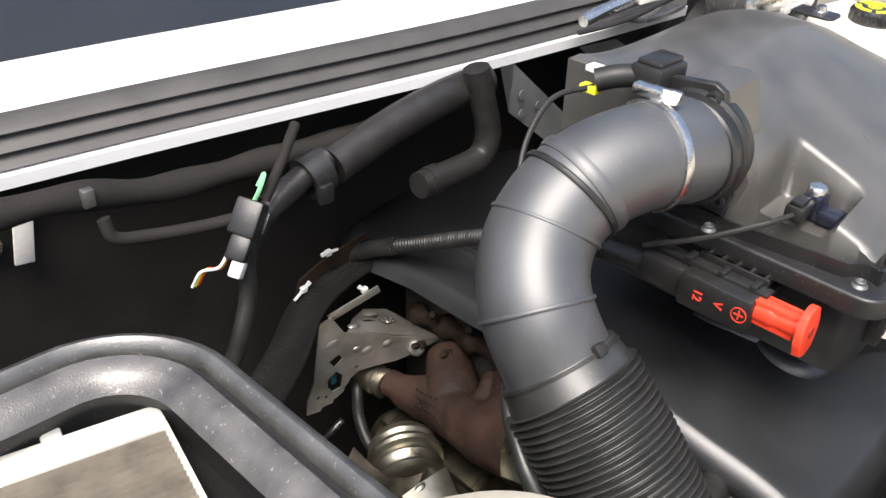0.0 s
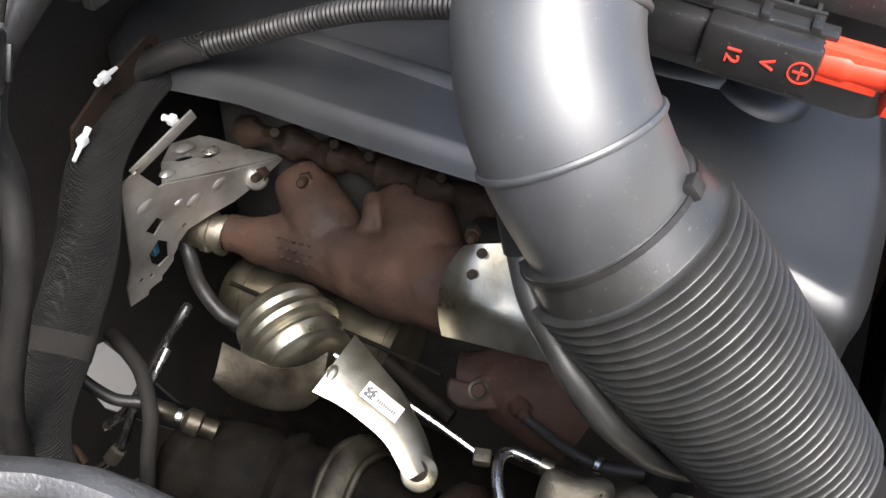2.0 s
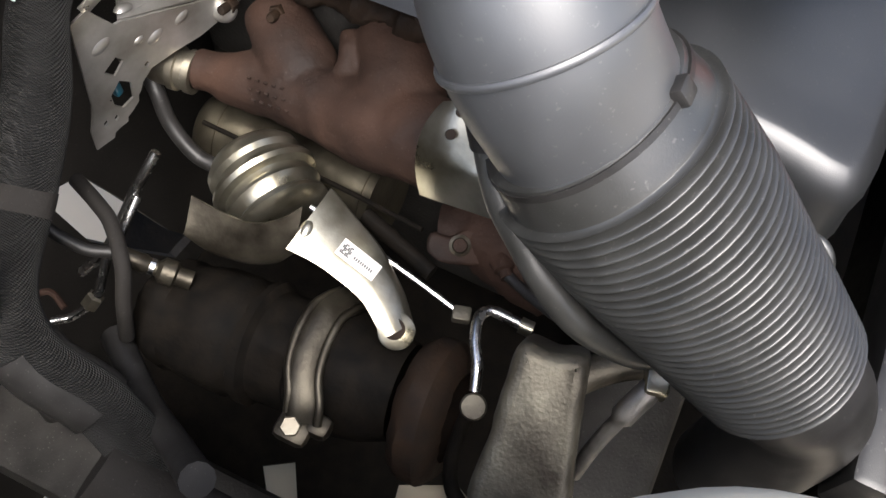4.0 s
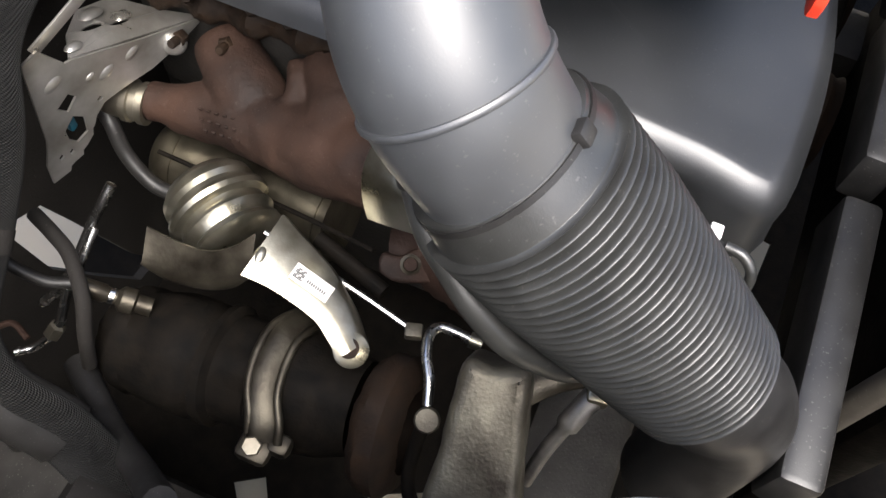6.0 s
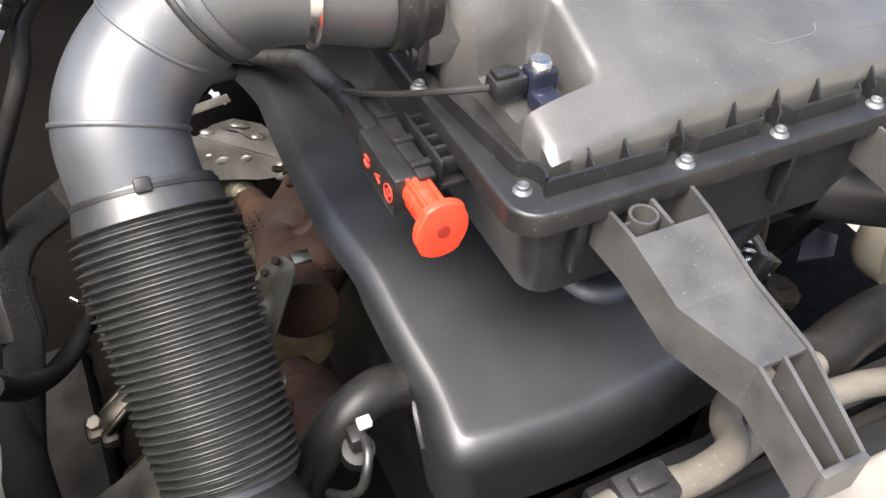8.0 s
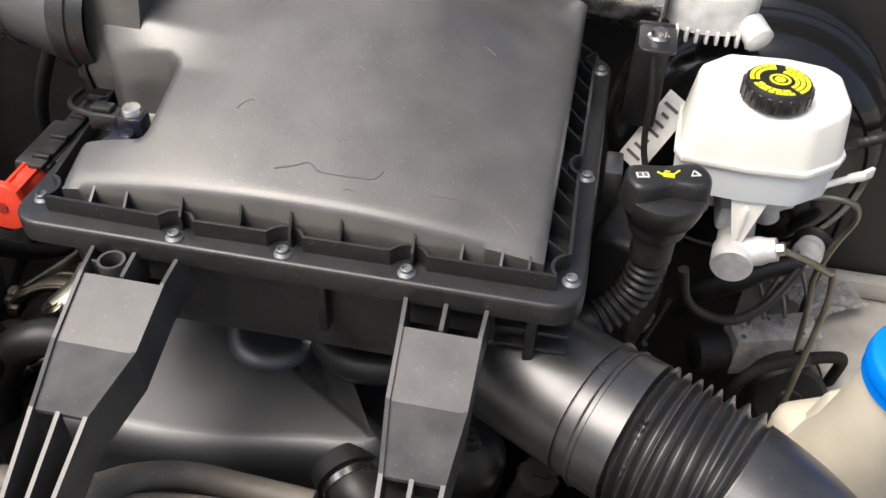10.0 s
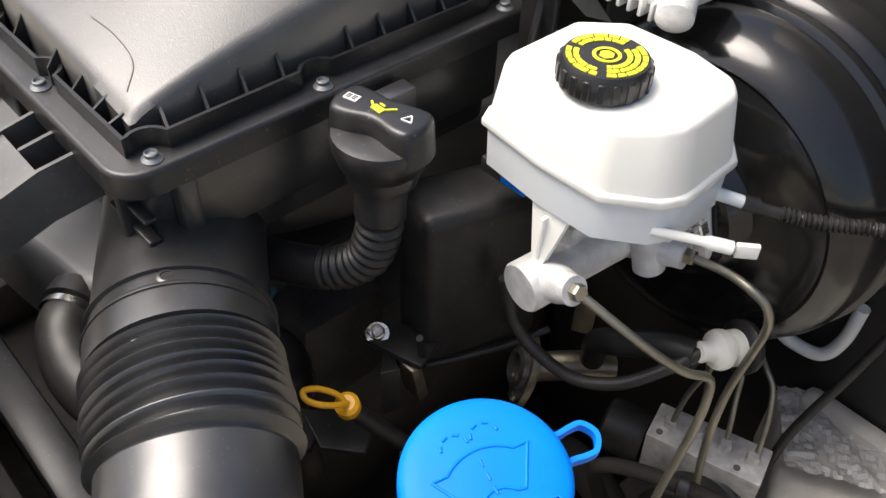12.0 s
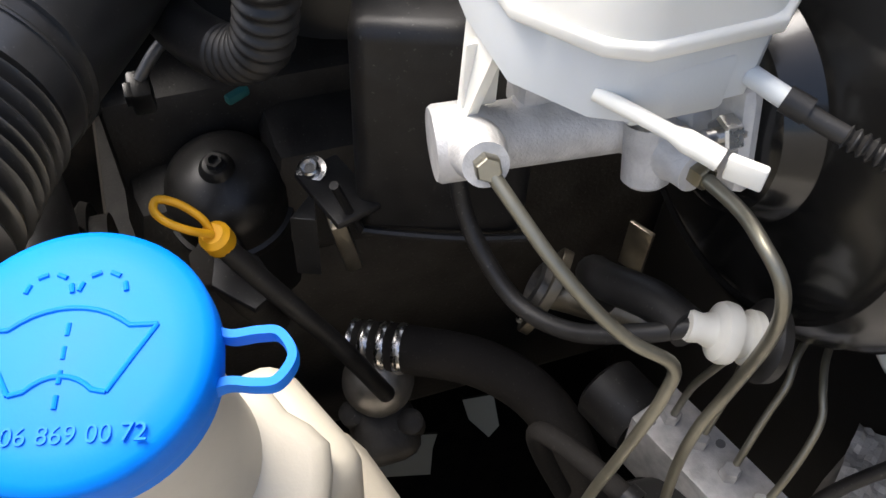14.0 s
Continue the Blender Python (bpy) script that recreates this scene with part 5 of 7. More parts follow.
eng = thing("engine_block", (0.0, 0.22, 0.3), "dark oily engine block", "engine")
t = bmesh.new()
rbox(t, (-0.03, 0.26, 0.52), (0.30, 0.52, 0.40), 0.03)
rbox(t, (0.06, 0.16, 0.70), (0.14, 0.10, 0.12), 0.02)
lathe(t, [(0.05, 0), (0.05, 0.05), (0.03, 0.055), (0, 0.055)], (0.08, -0.02, 0.62), (0, -1, 0), 36)
part("block", t, "grime", eng)
t = bmesh.new()
rbox(t, (-0.06, 0.25, 0.70), (0.26, 0.50, 0.17), 0.012)
part("cylinder_head", t, "grime", eng)
t = bmesh.new()
lathe(t, [(0, 0), (0.075, 0), (0.078, 0.006), (0.072, 0.012), (0.078, 0.018), (0.072, 0.024), (0.03, 0.026), (0, 0.026)], (0.08, -0.035, 0.60), (0, -1, 0), 48)
part("pulley", t, "grime", eng)
sub = thing("subframe", (0, 0.1, 0.3), "black steel subframe under the engine", "subframe")
for at, size in (((0.36, 0.1, 0.40), (0.10, 1.0, 0.10)), ((-0.55, 0.12, 0.36), (0.10, 1.0, 0.10)), ((-0.1, -0.02, 0.30), (0.9, 0.12, 0.06))):
    part("beam", rbox(bmesh.new(), at, size, 0.02), "grime", sub)
# added near-black sheet: hides the bright ground and its bounce, save the openings
ground_mask = thing("undertray", (0, 0.1, 0.17), "added dark undertray sheet that keeps ground light out of the bay", "undertray")
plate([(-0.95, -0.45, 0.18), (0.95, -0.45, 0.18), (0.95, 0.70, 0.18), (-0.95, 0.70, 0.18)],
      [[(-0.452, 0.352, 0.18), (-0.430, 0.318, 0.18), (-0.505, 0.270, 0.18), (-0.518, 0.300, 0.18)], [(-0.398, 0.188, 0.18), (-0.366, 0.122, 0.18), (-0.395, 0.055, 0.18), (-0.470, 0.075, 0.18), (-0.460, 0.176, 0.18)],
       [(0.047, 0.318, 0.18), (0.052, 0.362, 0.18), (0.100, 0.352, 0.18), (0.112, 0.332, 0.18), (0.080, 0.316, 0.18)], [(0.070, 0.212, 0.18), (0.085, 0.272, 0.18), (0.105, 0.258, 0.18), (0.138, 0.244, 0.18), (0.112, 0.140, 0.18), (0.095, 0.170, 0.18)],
       [(-0.03, -0.19, 0.18), (0.18, -0.21, 0.18), (0.20, -0.10, 0.18), (-0.03, -0.10, 0.18)], [(-0.57, 0.66, 0.18), (-0.64, 0.60, 0.18), (-0.60, 0.48, 0.18), (-0.55, 0.53, 0.18)]], (0, 0, 1), 0.006, "dark", "panel", ground_mask)
# made-up dark mass, added to darken the gap where bright ground showed through
drive = thing("dark_gap_filler", (0.1, -0.07, 0.35), "dark box and pulleys added to fill the shaded gap before the engine", "engine drive")
t = bmesh.new()
rbox(t, (0.22, -0.060, 0.52), (0.28, 0.065, 0.36), 0.02)
part("filler_box", t, "dark", drive)
for x, z, r in ((0.0, 0.66, 0.045), (0.20, 0.62, 0.06), (0.10, 0.50, 0.07)):
    part("pulley", lathe(bmesh.new(), [(0, 0), (r, 0), (r * 1.04, 0.004), (r * 0.97, 0.010), (r * 1.04, 0.016), (r * 0.4, 0.018), (0, 0.018)], (x, -0.088, z), (0, -1, 0), 40), "iron", drive)

# ---- things by the firewall on the brake side ----
wm2 = thing("wiper_motor", (0.27, 0.29, 1.08), "cast aluminium wiper motor housing under the scuttle", "wiper motor")
t = bmesh.new()
prism(t, smooth_outline([(0.240, 0.300), (0.265, 0.286), (0.300, 0.294), (0.312, 0.318), (0.305, 0.36), (0.26, 0.37), (0.235, 0.34)], 4), 1.082, 1.118, 0.006)
for k in range(8):
    part("fin", rbox(bmesh.new(), (0.245 + 0.0085 * k, 0.292, 1.080), (0.003, 0.016, 0.012), 0.001), "cast", wm2)
lathe(t, [(0.012, 0), (0.012, 0.02), (0.008, 0.022), (0, 0.022)], (0.304, 0.300, 1.090), (0.3, -0.5, -0.2), 20)
part("housing", t, "cast", wm2)
t = bmesh.new()
lathe(t, [(0, 0), (0.028, 0), (0.030, 0.004), (0.030, 0.07), (0, 0.07)], (0.235, 0.31, 1.10), (-1, 0.2, 0), 32)
part("motor", t, "steel", wm2)
t = bmesh.new()
prism(t, rounded(0.212, 0.215, 0.242, 0.262, 0.008), 1.096, 1.099, 0.001)
rbox(t, (0.226, 0.262, 1.05), (0.03, 0.006, 0.10), 0.002)
part("bracket", t, "plastic", wm2)
part("bolt", lathe(bmesh.new(), [(0.009, 0), (0.009, 0.002), (0.0065, 0.003), (0.006, 0.008), (0, 0.008)], (0.227, 0.236, 1.099), seg=20), "steel", wm2)
lab = thing("label_tag", (0.241, 0.27, 0.97), "white paper label strip with grey print on a cable", "label")
t = bmesh.new()
lm = basis((0.243, 0.262, 0.995), (0.5, 0.25, 0.9), (0.8, -0.5, 0.0))
rbox(t, (0, 0, 0), (0.075, 0.028, 0.0006), 0)
t.transform(lm)
part("strip", t, "label", lab)
t = bmesh.new()
for k in range(7):
    rbox(t, (-0.028 + 0.009 * k, -0.002, -0.0006), (0.003, 0.016 - 0.004 * (k % 3), 0.0004), 0)
t.transform(lm)
part("print_bars", t, "ink", lab)
tube_part("cable", [(0.225, 0.27, 1.09), (0.232, 0.25, 1.04), (0.235, 0.24, 0.99), (0.25, 0.22, 0.95)], 0.003, "rubber", lab, seg=8)

gc = thing("earth_cable", (0.47, 0.40, 0.8), "black cable from the firewall grommet down to the wheel arch", "cable")
tube_part("cable", [(0.495, 0.445, 0.890), (0.487, 0.425, 0.86), (0.475, 0.395, 0.80), (0.463, 0.365, 0.745), (0.46, 0.35, 0.70)], 0.0042, "rubber", gc, seg=10)
part("grommet", lathe(bmesh.new(), [(0.011, -0.004), (0.011, 0.004), (0.006, 0.010), (0, 0.010)], (0.495, 0.447, 0.893), (-0.2, -0.6, -1), 20), "tank2", gc)
hk = thing("washer_tube", (0.44, 0.47, 0.77), "white bent plastic tube behind the booster", "tube")
tube_part("tube", [(0.452, 0.440, 0.83), (0.450, 0.440, 0.79), (0.440, 0.436, 0.765), (0.415, 0.432, 0.762), (0.40, 0.43, 0.768)], 0.006, "tank2", hk, seg=12)
hc = thing("heater_hose", (0.49, 0.2, 0.8), "black hose along the wheel arch beside the washer bottle", "hose")
tube_part("hose", [(0.455, 0.17, 0.76), (0.470, 0.155, 0.785), (0.488, 0.125, 0.80), (0.503, 0.09, 0.785), (0.512, 0.065, 0.73), (0.515, 0.05, 0.62)], 0.0095, "rubber", hc, seg=14)
part("clip", lathe(bmesh.new(), [(0.009, -0.005), (0.0115, -0.005), (0.0115, 0.005), (0.009, 0.005)], (0.488, 0.125, 0.80), (0.4, -0.9, 0), 20), "plastic", hc)
foil = thing("insulation_foil", (0.445, 0.42, 0.69), "crinkled silver foil stuck on the wheel arch", "foil")
t = bmesh.new()
rows = [[t.verts.new(V((0.420, 0.425, 0.712)).lerp(V((0.490, 0.470, 0.710)), v).lerp(V((0.474, 0.352, 0.716)).lerp(V((0.545, 0.395, 0.716)), v), u) + V((0, 0, 0.006 * noise.noise(V((u * 5, v * 6, 0.3))) + 0.004 * noise.noise(V((u * 16, v * 17, 2.0))))))
         for u in (i / 24 for i in range(25))] for v in (j / 24 for j in range(25))]
for a, c in zip(rows, rows[1:]):
    for i in range(24):
        t.faces.new((a[i], a[i + 1], c[i + 1], c[i]))
bmesh.ops.solidify(t, geom=t.faces[:], thickness=0.0015)
part("sheet", t, "cast", foil, sharp=12)

# ---- exhaust side ----
man = thing("exhaust_manifold", (-0.25, 0.33, 0.66), "rusty cast iron exhaust manifold", "manifold")
bm = bmesh.new()
sweep(bm, [(-0.2620, 0.4500, 0.697), (-0.2590, 0.435, 0.698), (-0.2565, 0.4147, 0.699), (-0.2520, 0.3707, 0.708), (-0.2560, 0.3208, 0.718), (-0.2635, 0.2802, 0.730), (-0.2665, 0.2428, 0.744), (-0.270, 0.212, 0.750)],
      lambda u: 0.0165 + 0.0085 * min(1, max(0, (u - 0.05) / 0.15)) + 0.0090 * min(1, max(0, (u - 0.25) / 0.45)), 64, 190, wide=1.04)
for line, r in (([(-0.2420, 0.356, 0.718), (-0.2310, 0.369, 0.725), (-0.2180, 0.386, 0.730), (-0.2010, 0.406, 0.735)], 0.0290), ([(-0.2600, 0.262, 0.738), (-0.2360, 0.272, 0.744), (-0.2147, 0.2842, 0.749), (-0.1915, 0.3049, 0.754)], 0.0330),
                ([(-0.2420, 0.318, 0.740), (-0.2250, 0.322, 0.748), (-0.2080, 0.330, 0.754)], 0.0100)):
    t = bmesh.new()
    sweep(t, line, lambda u: r - 0.25 * r * max(0, u - 0.15), 40, 50, wide=1.1)
    join(bm, t)
casting = part("casting", uneven(uneven(bm, 0.0018, 0.022), 0.0008, 0.005), "rust", man, sharp=180)
whole = casting.modifiers.new("whole", "REMESH")
whole.mode, whole.voxel_size, whole.use_smooth_shade = "VOXEL", 0.0018, True
soft = casting.modifiers.new("soft", "SMOOTH")
soft.factor, soft.iterations = 0.5, 16
for x, y, z in ((-0.214, 0.438, 0.734), (-0.212, 0.392, 0.748), (-0.224, 0.232, 0.772)):
    t = bmesh.new()
    hexnut(t, (x, y, z), (-0.8, -0.15, 0.5), 0.0072, 0.010)
    lathe(t, [(0.0042, 0), (0.0042, 0.020), (0.003, 0.022), (0, 0.022)], (x, y, z), (-0.8, -0.15, 0.5), 10)
    part("stud_nut", t, "iron", man)
t = bmesh.new()
sweep(t, [(-0.196, 0.470, 0.760), (-0.196, 0.40, 0.768), (-0.198, 0.30, 0.778), (-0.204, 0.19, 0.790)], lambda u: 0.0125 + 0.0035 * math.sin(u * 40), 18, 90)
part("flange", uneven(uneven(t, 0.003, 0.010), 0.001, 0.004), "iron", man)
for q in ((-0.214, 0.418, 0.790), (-0.208, 0.365, 0.795), (-0.210, 0.332, 0.798), (-0.212, 0.268, 0.805)):
    part("bolt", hexnut(bmesh.new(), q, (-0.6, -0.2, 0.8), 0.005, 0.009), "iron", man)
mk = basis((-0.2790, 0.372, 0.7260), (0.03, -0.99, 0.12), (0.75, 0.10, 0.65))
t = bmesh.new()
for row in range(3):
    for k in range(5):
        rbox(t, mk @ V((-0.016 + 0.0075 * k + 0.004 * row, 0.012 - 0.0080 * row, 0.0008 - 0.0018 * abs(row - 1))), (0.0022, 0.0036, 0.0024), 0.0006)
part("cast_mark", t, "rust", man)
part("collar", lathe(bmesh.new(), [(0.0135, -0.010), (0.0185, -0.010), (0.0185, -0.004), (0.0168, -0.003), (0.0168, 0.003), (0.0190, 0.004), (0.0190, 0.010), (0.0135, 0.010)], (-0.267, 0.457, 0.697), (-0.15, 0.97, 0.0), 30), "shield", man, "bright steel collar")
t = bmesh.new()
sweep(t, [(-0.268, 0.464, 0.697), (-0.266, 0.482, 0.694), (-0.256, 0.51, 0.69)], lambda u: 0.0165 + 0.008 * u, 28, 14)
part("pipe", t, "shield", man)

ms = thing("exhaust_elbow", (-0.27, 0.33, 0.60), "brown stained sheet metal shroud below the manifold", "exhaust shroud")
CYL = [(-0.262, 0.452, 0.612), (-0.262, 0.395, 0.618), (-0.264, 0.335, 0.624), (-0.268, 0.268, 0.632)]
part("pipe", sweep(bmesh.new(), CYL, lambda u: 0.040 - 0.010 * max(0, 1 - u / 0.10) ** 2, 44, 70), "olive", ms, sharp=60)
q = spline(CYL, 41)
for k, r in ((6, 0.0395), (38, 0.0400)):
    part("seam", lathe(bmesh.new(), [(r - 0.005, -0.003), (r + 0.002, -0.002), (r + 0.002, 0.002), (r - 0.005, 0.003)], q[k], q[k + 1] - q[k - 1], 36), "olive", ms)
part("edge_strip", sweep(bmesh.new(), [(-0.282, 0.440, 0.652), (-0.290, 0.36, 0.664), (-0.300, 0.29, 0.680), (-0.314, 0.215, 0.700)], 0.0022, 8, 30), "dark", ms)
part("vacuum_hose", sweep(bmesh.new(), [(-0.272, 0.50, 0.690), (-0.286, 0.478, 0.680), (-0.298, 0.462, 0.655), (-0.306, 0.435, 0.635), (-0.305, 0.405, 0.630)], 0.0070, 16, 34), "rubber", ms)

FRAME.append(TURNED)
hs = thing("side_heat_shield", (-0.32, 0.18, 0.82), "silver pressed heat shield with two rivet holes", "heat shield")
t = bmesh.new()
SA, SB, SC, SD = V((-0.293, 0.214, 0.838)), V((-0.283, 0.184, 0.845)), V((-0.345, 0.094, 0.822)), V((-0.326, 0.212, 0.775))
rows = []
for k in range(17):
    u = k / 16
    lo, hi = SD.lerp(SC, u), SA.lerp(SB, min(1, u * 2.2)).lerp(SC, max(0, (u - 0.42) / 0.58))
    rows.append([t.verts.new(lo.lerp(hi, v) + V((-0.5, -0.3, 0.8)) * (0.030 * v * (1 - v) * (1 - u) + 0.006 * math.exp(-((v - 0.35) / 0.09) ** 2) * math.exp(-((u - 0.30) / 0.16) ** 2) - 0.010 * max(0, 0.10 - u) * 10) + V((0, 0.044 * v * (1 - v) * max(0, 1 - u * 2.5) ** 2, 0)))
                 for v in (q / 12 for q in range(13))])
for a, b in zip(rows, rows[1:]):
    for i in range(12):
        if (a[i].co - a[i + 1].co).length > 1e-5 and (b[i].co - b[i + 1].co).length > 1e-5:
            t.faces.new((a[i], a[i + 1], b[i + 1], b[i]))
bmesh.ops.remove_doubles(t, verts=t.verts, dist=1e-5)
bmesh.ops.solidify(t, geom=t.faces[:], thickness=0.0015)
part("plate", t, "zinc", hs, sharp=60)
for q in ((-0.299, 0.201, 0.842), (-0.309, 0.203, 0.829)):
    part("rivet", lathe(bmesh.new(), [(0.0035, -0.004), (0.0035, 0.0006), (0, 0.001)], q, (-0.5, -0.3, 0.8), 14), "iron", hs)
part("ear", rbox(bmesh.new(), (-0.280, 0.186, 0.852), (0.016, 0.014, 0.004), 0.001), "zinc", hs)
FRAME.append(LEVEL)

bs = thing("shield_bracket", (-0.30, 0.47, 0.70), "perforated bright steel bracket plate with cable ties", "bracket")


NS = V((-0.287, -0.958, 0.0))
sp = basis((-0.3216, 0.4742, 0.723), (0.958, -0.287, 0), (0, 0, 1))
def on_side(pts):
    return [sp @ V((x, z, 0)) for x, z in pts]


plate(on_side([(-0.0148, 0.0886), (0.0004, 0.0923), (0.0150, 0.0652), (0.0202, 0.0646), (0.080, 0.036), (0.1415, 0.0104), (0.105, 0.0014), (0.080, -0.001), (0.053, 0.002), (0.030, 0.0027), (0.019, -0.0047), (0.0145, -0.012), (0.0115, -0.0145),
               (0.0095, -0.021), (0.001, -0.027), (-0.004, -0.029), (-0.0055, -0.034), (-0.014, -0.0345), (-0.019, -0.0358), (-0.0215, -0.0405), (-0.0386, -0.0402), (-0.0362, -0.0183), (-0.0300, -0.004), (-0.0262, 0.0068), (-0.0222, 0.0354)]),
      [on_side([(-0.007, 0.030), (0.006, 0.037), (0.0110, 0.029), (0.000, 0.020)]), on_side([(-0.0095, 0.004), (0.0015, 0.013), (0.0095, 0.004), (0.0065, -0.0135), (-0.0045, -0.0165), (-0.0100, -0.008)]),
       on_side([(0.0245, 0.0105), (0.0285, 0.0125), (0.0305, 0.0085), (0.0265, 0.0065)]), on_side([(-0.0245, -0.018), (-0.0205, -0.016), (-0.0205, -0.021), (-0.0245, -0.023)]), on_side([(-0.0145, -0.020), (-0.0110, -0.018), (-0.0110, -0.023), (-0.0145, -0.025)])],
      NS, 0.002, "plate", "side_plate", bs)
plate([(-0.3024, 0.4690, 0.7880), (-0.2826, 0.4847, 0.7864), (-0.2560, 0.4961, 0.7801), (-0.2263, 0.4903, 0.7678), (-0.2181, 0.4802, 0.7614), (-0.2050, 0.4569, 0.7487), (-0.1865, 0.4340, 0.7340)],
      [[V((-0.262, 0.478, 0.7765)) + V((0.009 * math.cos(a) - 0.004 * math.sin(a), 0.0055 * math.sin(a), -0.004 * math.cos(a))) for a in (2 * math.pi * k / 10 for k in range(10))],
       [V((-0.243, 0.469, 0.7665)) + V((0.0075 * math.cos(a) - 0.003 * math.sin(a), 0.0045 * math.sin(a), -0.0035 * math.cos(a))) for a in (2 * math.pi * k / 10 for k in range(10))]],
      (0.4, 0.2, 0.9), 0.002, "plate", "top_plate", bs)
part("blue_clip", rbox(bmesh.new(), (-0.3180, 0.4830, 0.718), (0.008, 0.006, 0.018), 0.002), "teal", bs)
for q, n, big in (((-0.2519, 0.4869, 0.7775), (0.35, 0.15, 0.92), 0.013), ((-0.2350, 0.4720, 0.7655), (0.35, 0.15, 0.92), 0.010), ((-0.2900, 0.4735, 0.7865), (0.35, 0.15, 0.92), 0.009), ((-0.3224, 0.4740, 0.778), tuple(NS), 0.0125),
                  ((-0.2567, 0.4540, 0.7535), tuple(NS), 0.010), ((-0.2817, 0.4615, 0.7529), tuple(NS), 0.011), ((-0.2950, 0.4655, 0.760), tuple(NS), 0.007)):
    part("dimple", lathe(bmesh.new(), [(big, -0.001), (big * 0.85, 0.0008), (big * 0.5, 0.0026), (0, 0.0032)], q, n, 22, squash=0.6), "plate", bs)
t = bmesh.new()
lathe(t, [(0.0105, 0), (0.0105, 0.004), (0.0085, 0.008), (0.0045, 0.011), (0, 0.0115)], (-0.2200, 0.4420, 0.7320), (-0.55, -0.75, 0.3), 24)
part("bolt", t, "plate", bs)
t = bmesh.new()
rbox(t, (-0.294, 0.466, 0.8250), (0.066, 0.0022, 0.010), 0.0006, Matrix.Rotation(-0.29, 4, "Z") @ Matrix.Rotation(-0.33, 4, "Y"))
part("upright_edge", t, "plate", bs)
plate([(-0.345, 0.505, 0.842), (-0.338, 0.507, 0.858), (-0.305, 0.508, 0.868), (-0.262, 0.508, 0.875), (-0.244, 0.508, 0.878), (-0.232, 0.508, 0.870), (-0.236, 0.508, 0.855), (-0.262, 0.507, 0.842), (-0.285, 0.505, 0.822), (-0.315, 0.505, 0.828)],
      [[V((-0.247 + 0.0065 * math.cos(a), 0.508, 0.866 + 0.0055 * math.sin(a))) for a in (2 * math.pi * k / 12 for k in range(12))], [V((-0.292 + 0.009 * math.cos(a), 0.5075, 0.847 + 0.008 * math.sin(a))) for a in (2 * math.pi * k / 8 for k in range(8))]],
      (0, -1, 0.05), 0.003, "iron", "upper_plate", bs)
for q, d in (((-0.300, 0.500, 0.880), (1, 0.2, -0.25)), ((-0.338, 0.498, 0.850), (-1, -0.2, -0.35)), ((-0.322, 0.497, 0.838), (0.9, -0.3, 0.1)), ((-0.275, 0.470, 0.832), (0.5, -0.4, -0.5))):
    t = bmesh.new()
    sweep(t, [V(q) - V(d) * 0.010, V(q) + V(d) * 0.016], lambda u: 0.0028 - 0.0012 * u, 6, 6)
    rbox(t, q, (0.008, 0.006, 0.007), 0.0012)
    part("cable_tie", t, "tank2", bs)

turbo = thing("turbocharger", (-0.41, 0.2, 0.6), "dark rusty turbocharger with a grey compressor housing", "turbocharger")
# sooty turbine housing, its near-black colour also standing in for the shade around it
bm = bmesh.new()
lathe(bm, [(0, 0), (0.036, 0.0), (0.042, 0.006), (0.042, 0.016), (0.048, 0.018), (0.048, 0.026), (0.046, 0.030), (0.051, 0.055), (0.052, 0.085), (0.048, 0.092), (0.048, 0.098), (0.053, 0.100), (0.053, 0.108), (0.046, 0.112), (0.046, 0.145), (0.052, 0.150), (0.052, 0.18), (0.048, 0.205), (0.040, 0.23)], (-0.428, 0.405, 0.590), (0.06, -1, 0.16), 48)
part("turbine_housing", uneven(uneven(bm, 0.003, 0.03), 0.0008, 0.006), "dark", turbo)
bm = bmesh.new()
lathe(bm, [(0.034, -0.006), (0.050, 0.0), (0.058, 0.010), (0.058, 0.024), (0.050, 0.032), (0.036, 0.036)], (-0.420, 0.168, 0.630), (0.05, -1, 0.20), 48)
part("centre_housing", uneven(uneven(bm, 0.002, 0.02), 0.0007, 0.005), "iron", turbo)
cmat = basis((-0.408, 0.079, 0.7215), (-0.066, -0.013, -0.040), (0.06, 0.99, 0.02))
bm = bmesh.new()
prism(bm, smooth_outline([(-0.045, -0.021), (-0.045, 0.000), (-0.046, 0.021), (-0.020, 0.0245), (0.020, 0.0285), (0.060, 0.032), (0.062, 0.0), (0.060, -0.030), (0.020, -0.0275), (-0.020, -0.0245)], 5), 0.0, 0.058, 0.009, 4, m=cmat @ Matrix.Rotation(math.pi, 4, "X"), low=True)
part("compressor_housing", uneven(uneven(bm, 0.0012, 0.02), 0.0005, 0.004), "sooty", turbo, "grey cast compressor housing", sharp=50)
t = bmesh.new()
sweep(t, [(-0.385, 0.070, 0.722), (-0.371, 0.056, 0.725), (-0.360, 0.042, 0.727), (-0.351, 0.026, 0.728)], lambda u: 0.0125 - 0.002 * u, 22, 16)
part("nozzle", t, "sooty", turbo)
part("nozzle_ring", sweep(bmesh.new(), [(-0.3525, 0.029, 0.728), (-0.3485, 0.0215, 0.7285)], 0.0115, 20), "iron", turbo)
tube_part("rusty_union", [(-0.350, 0.024, 0.728), (-0.344, 0.012, 0.729), (-0.336, -0.006, 0.73)], 0.0075, "rust", turbo, seg=14, n=12)
t = bmesh.new()
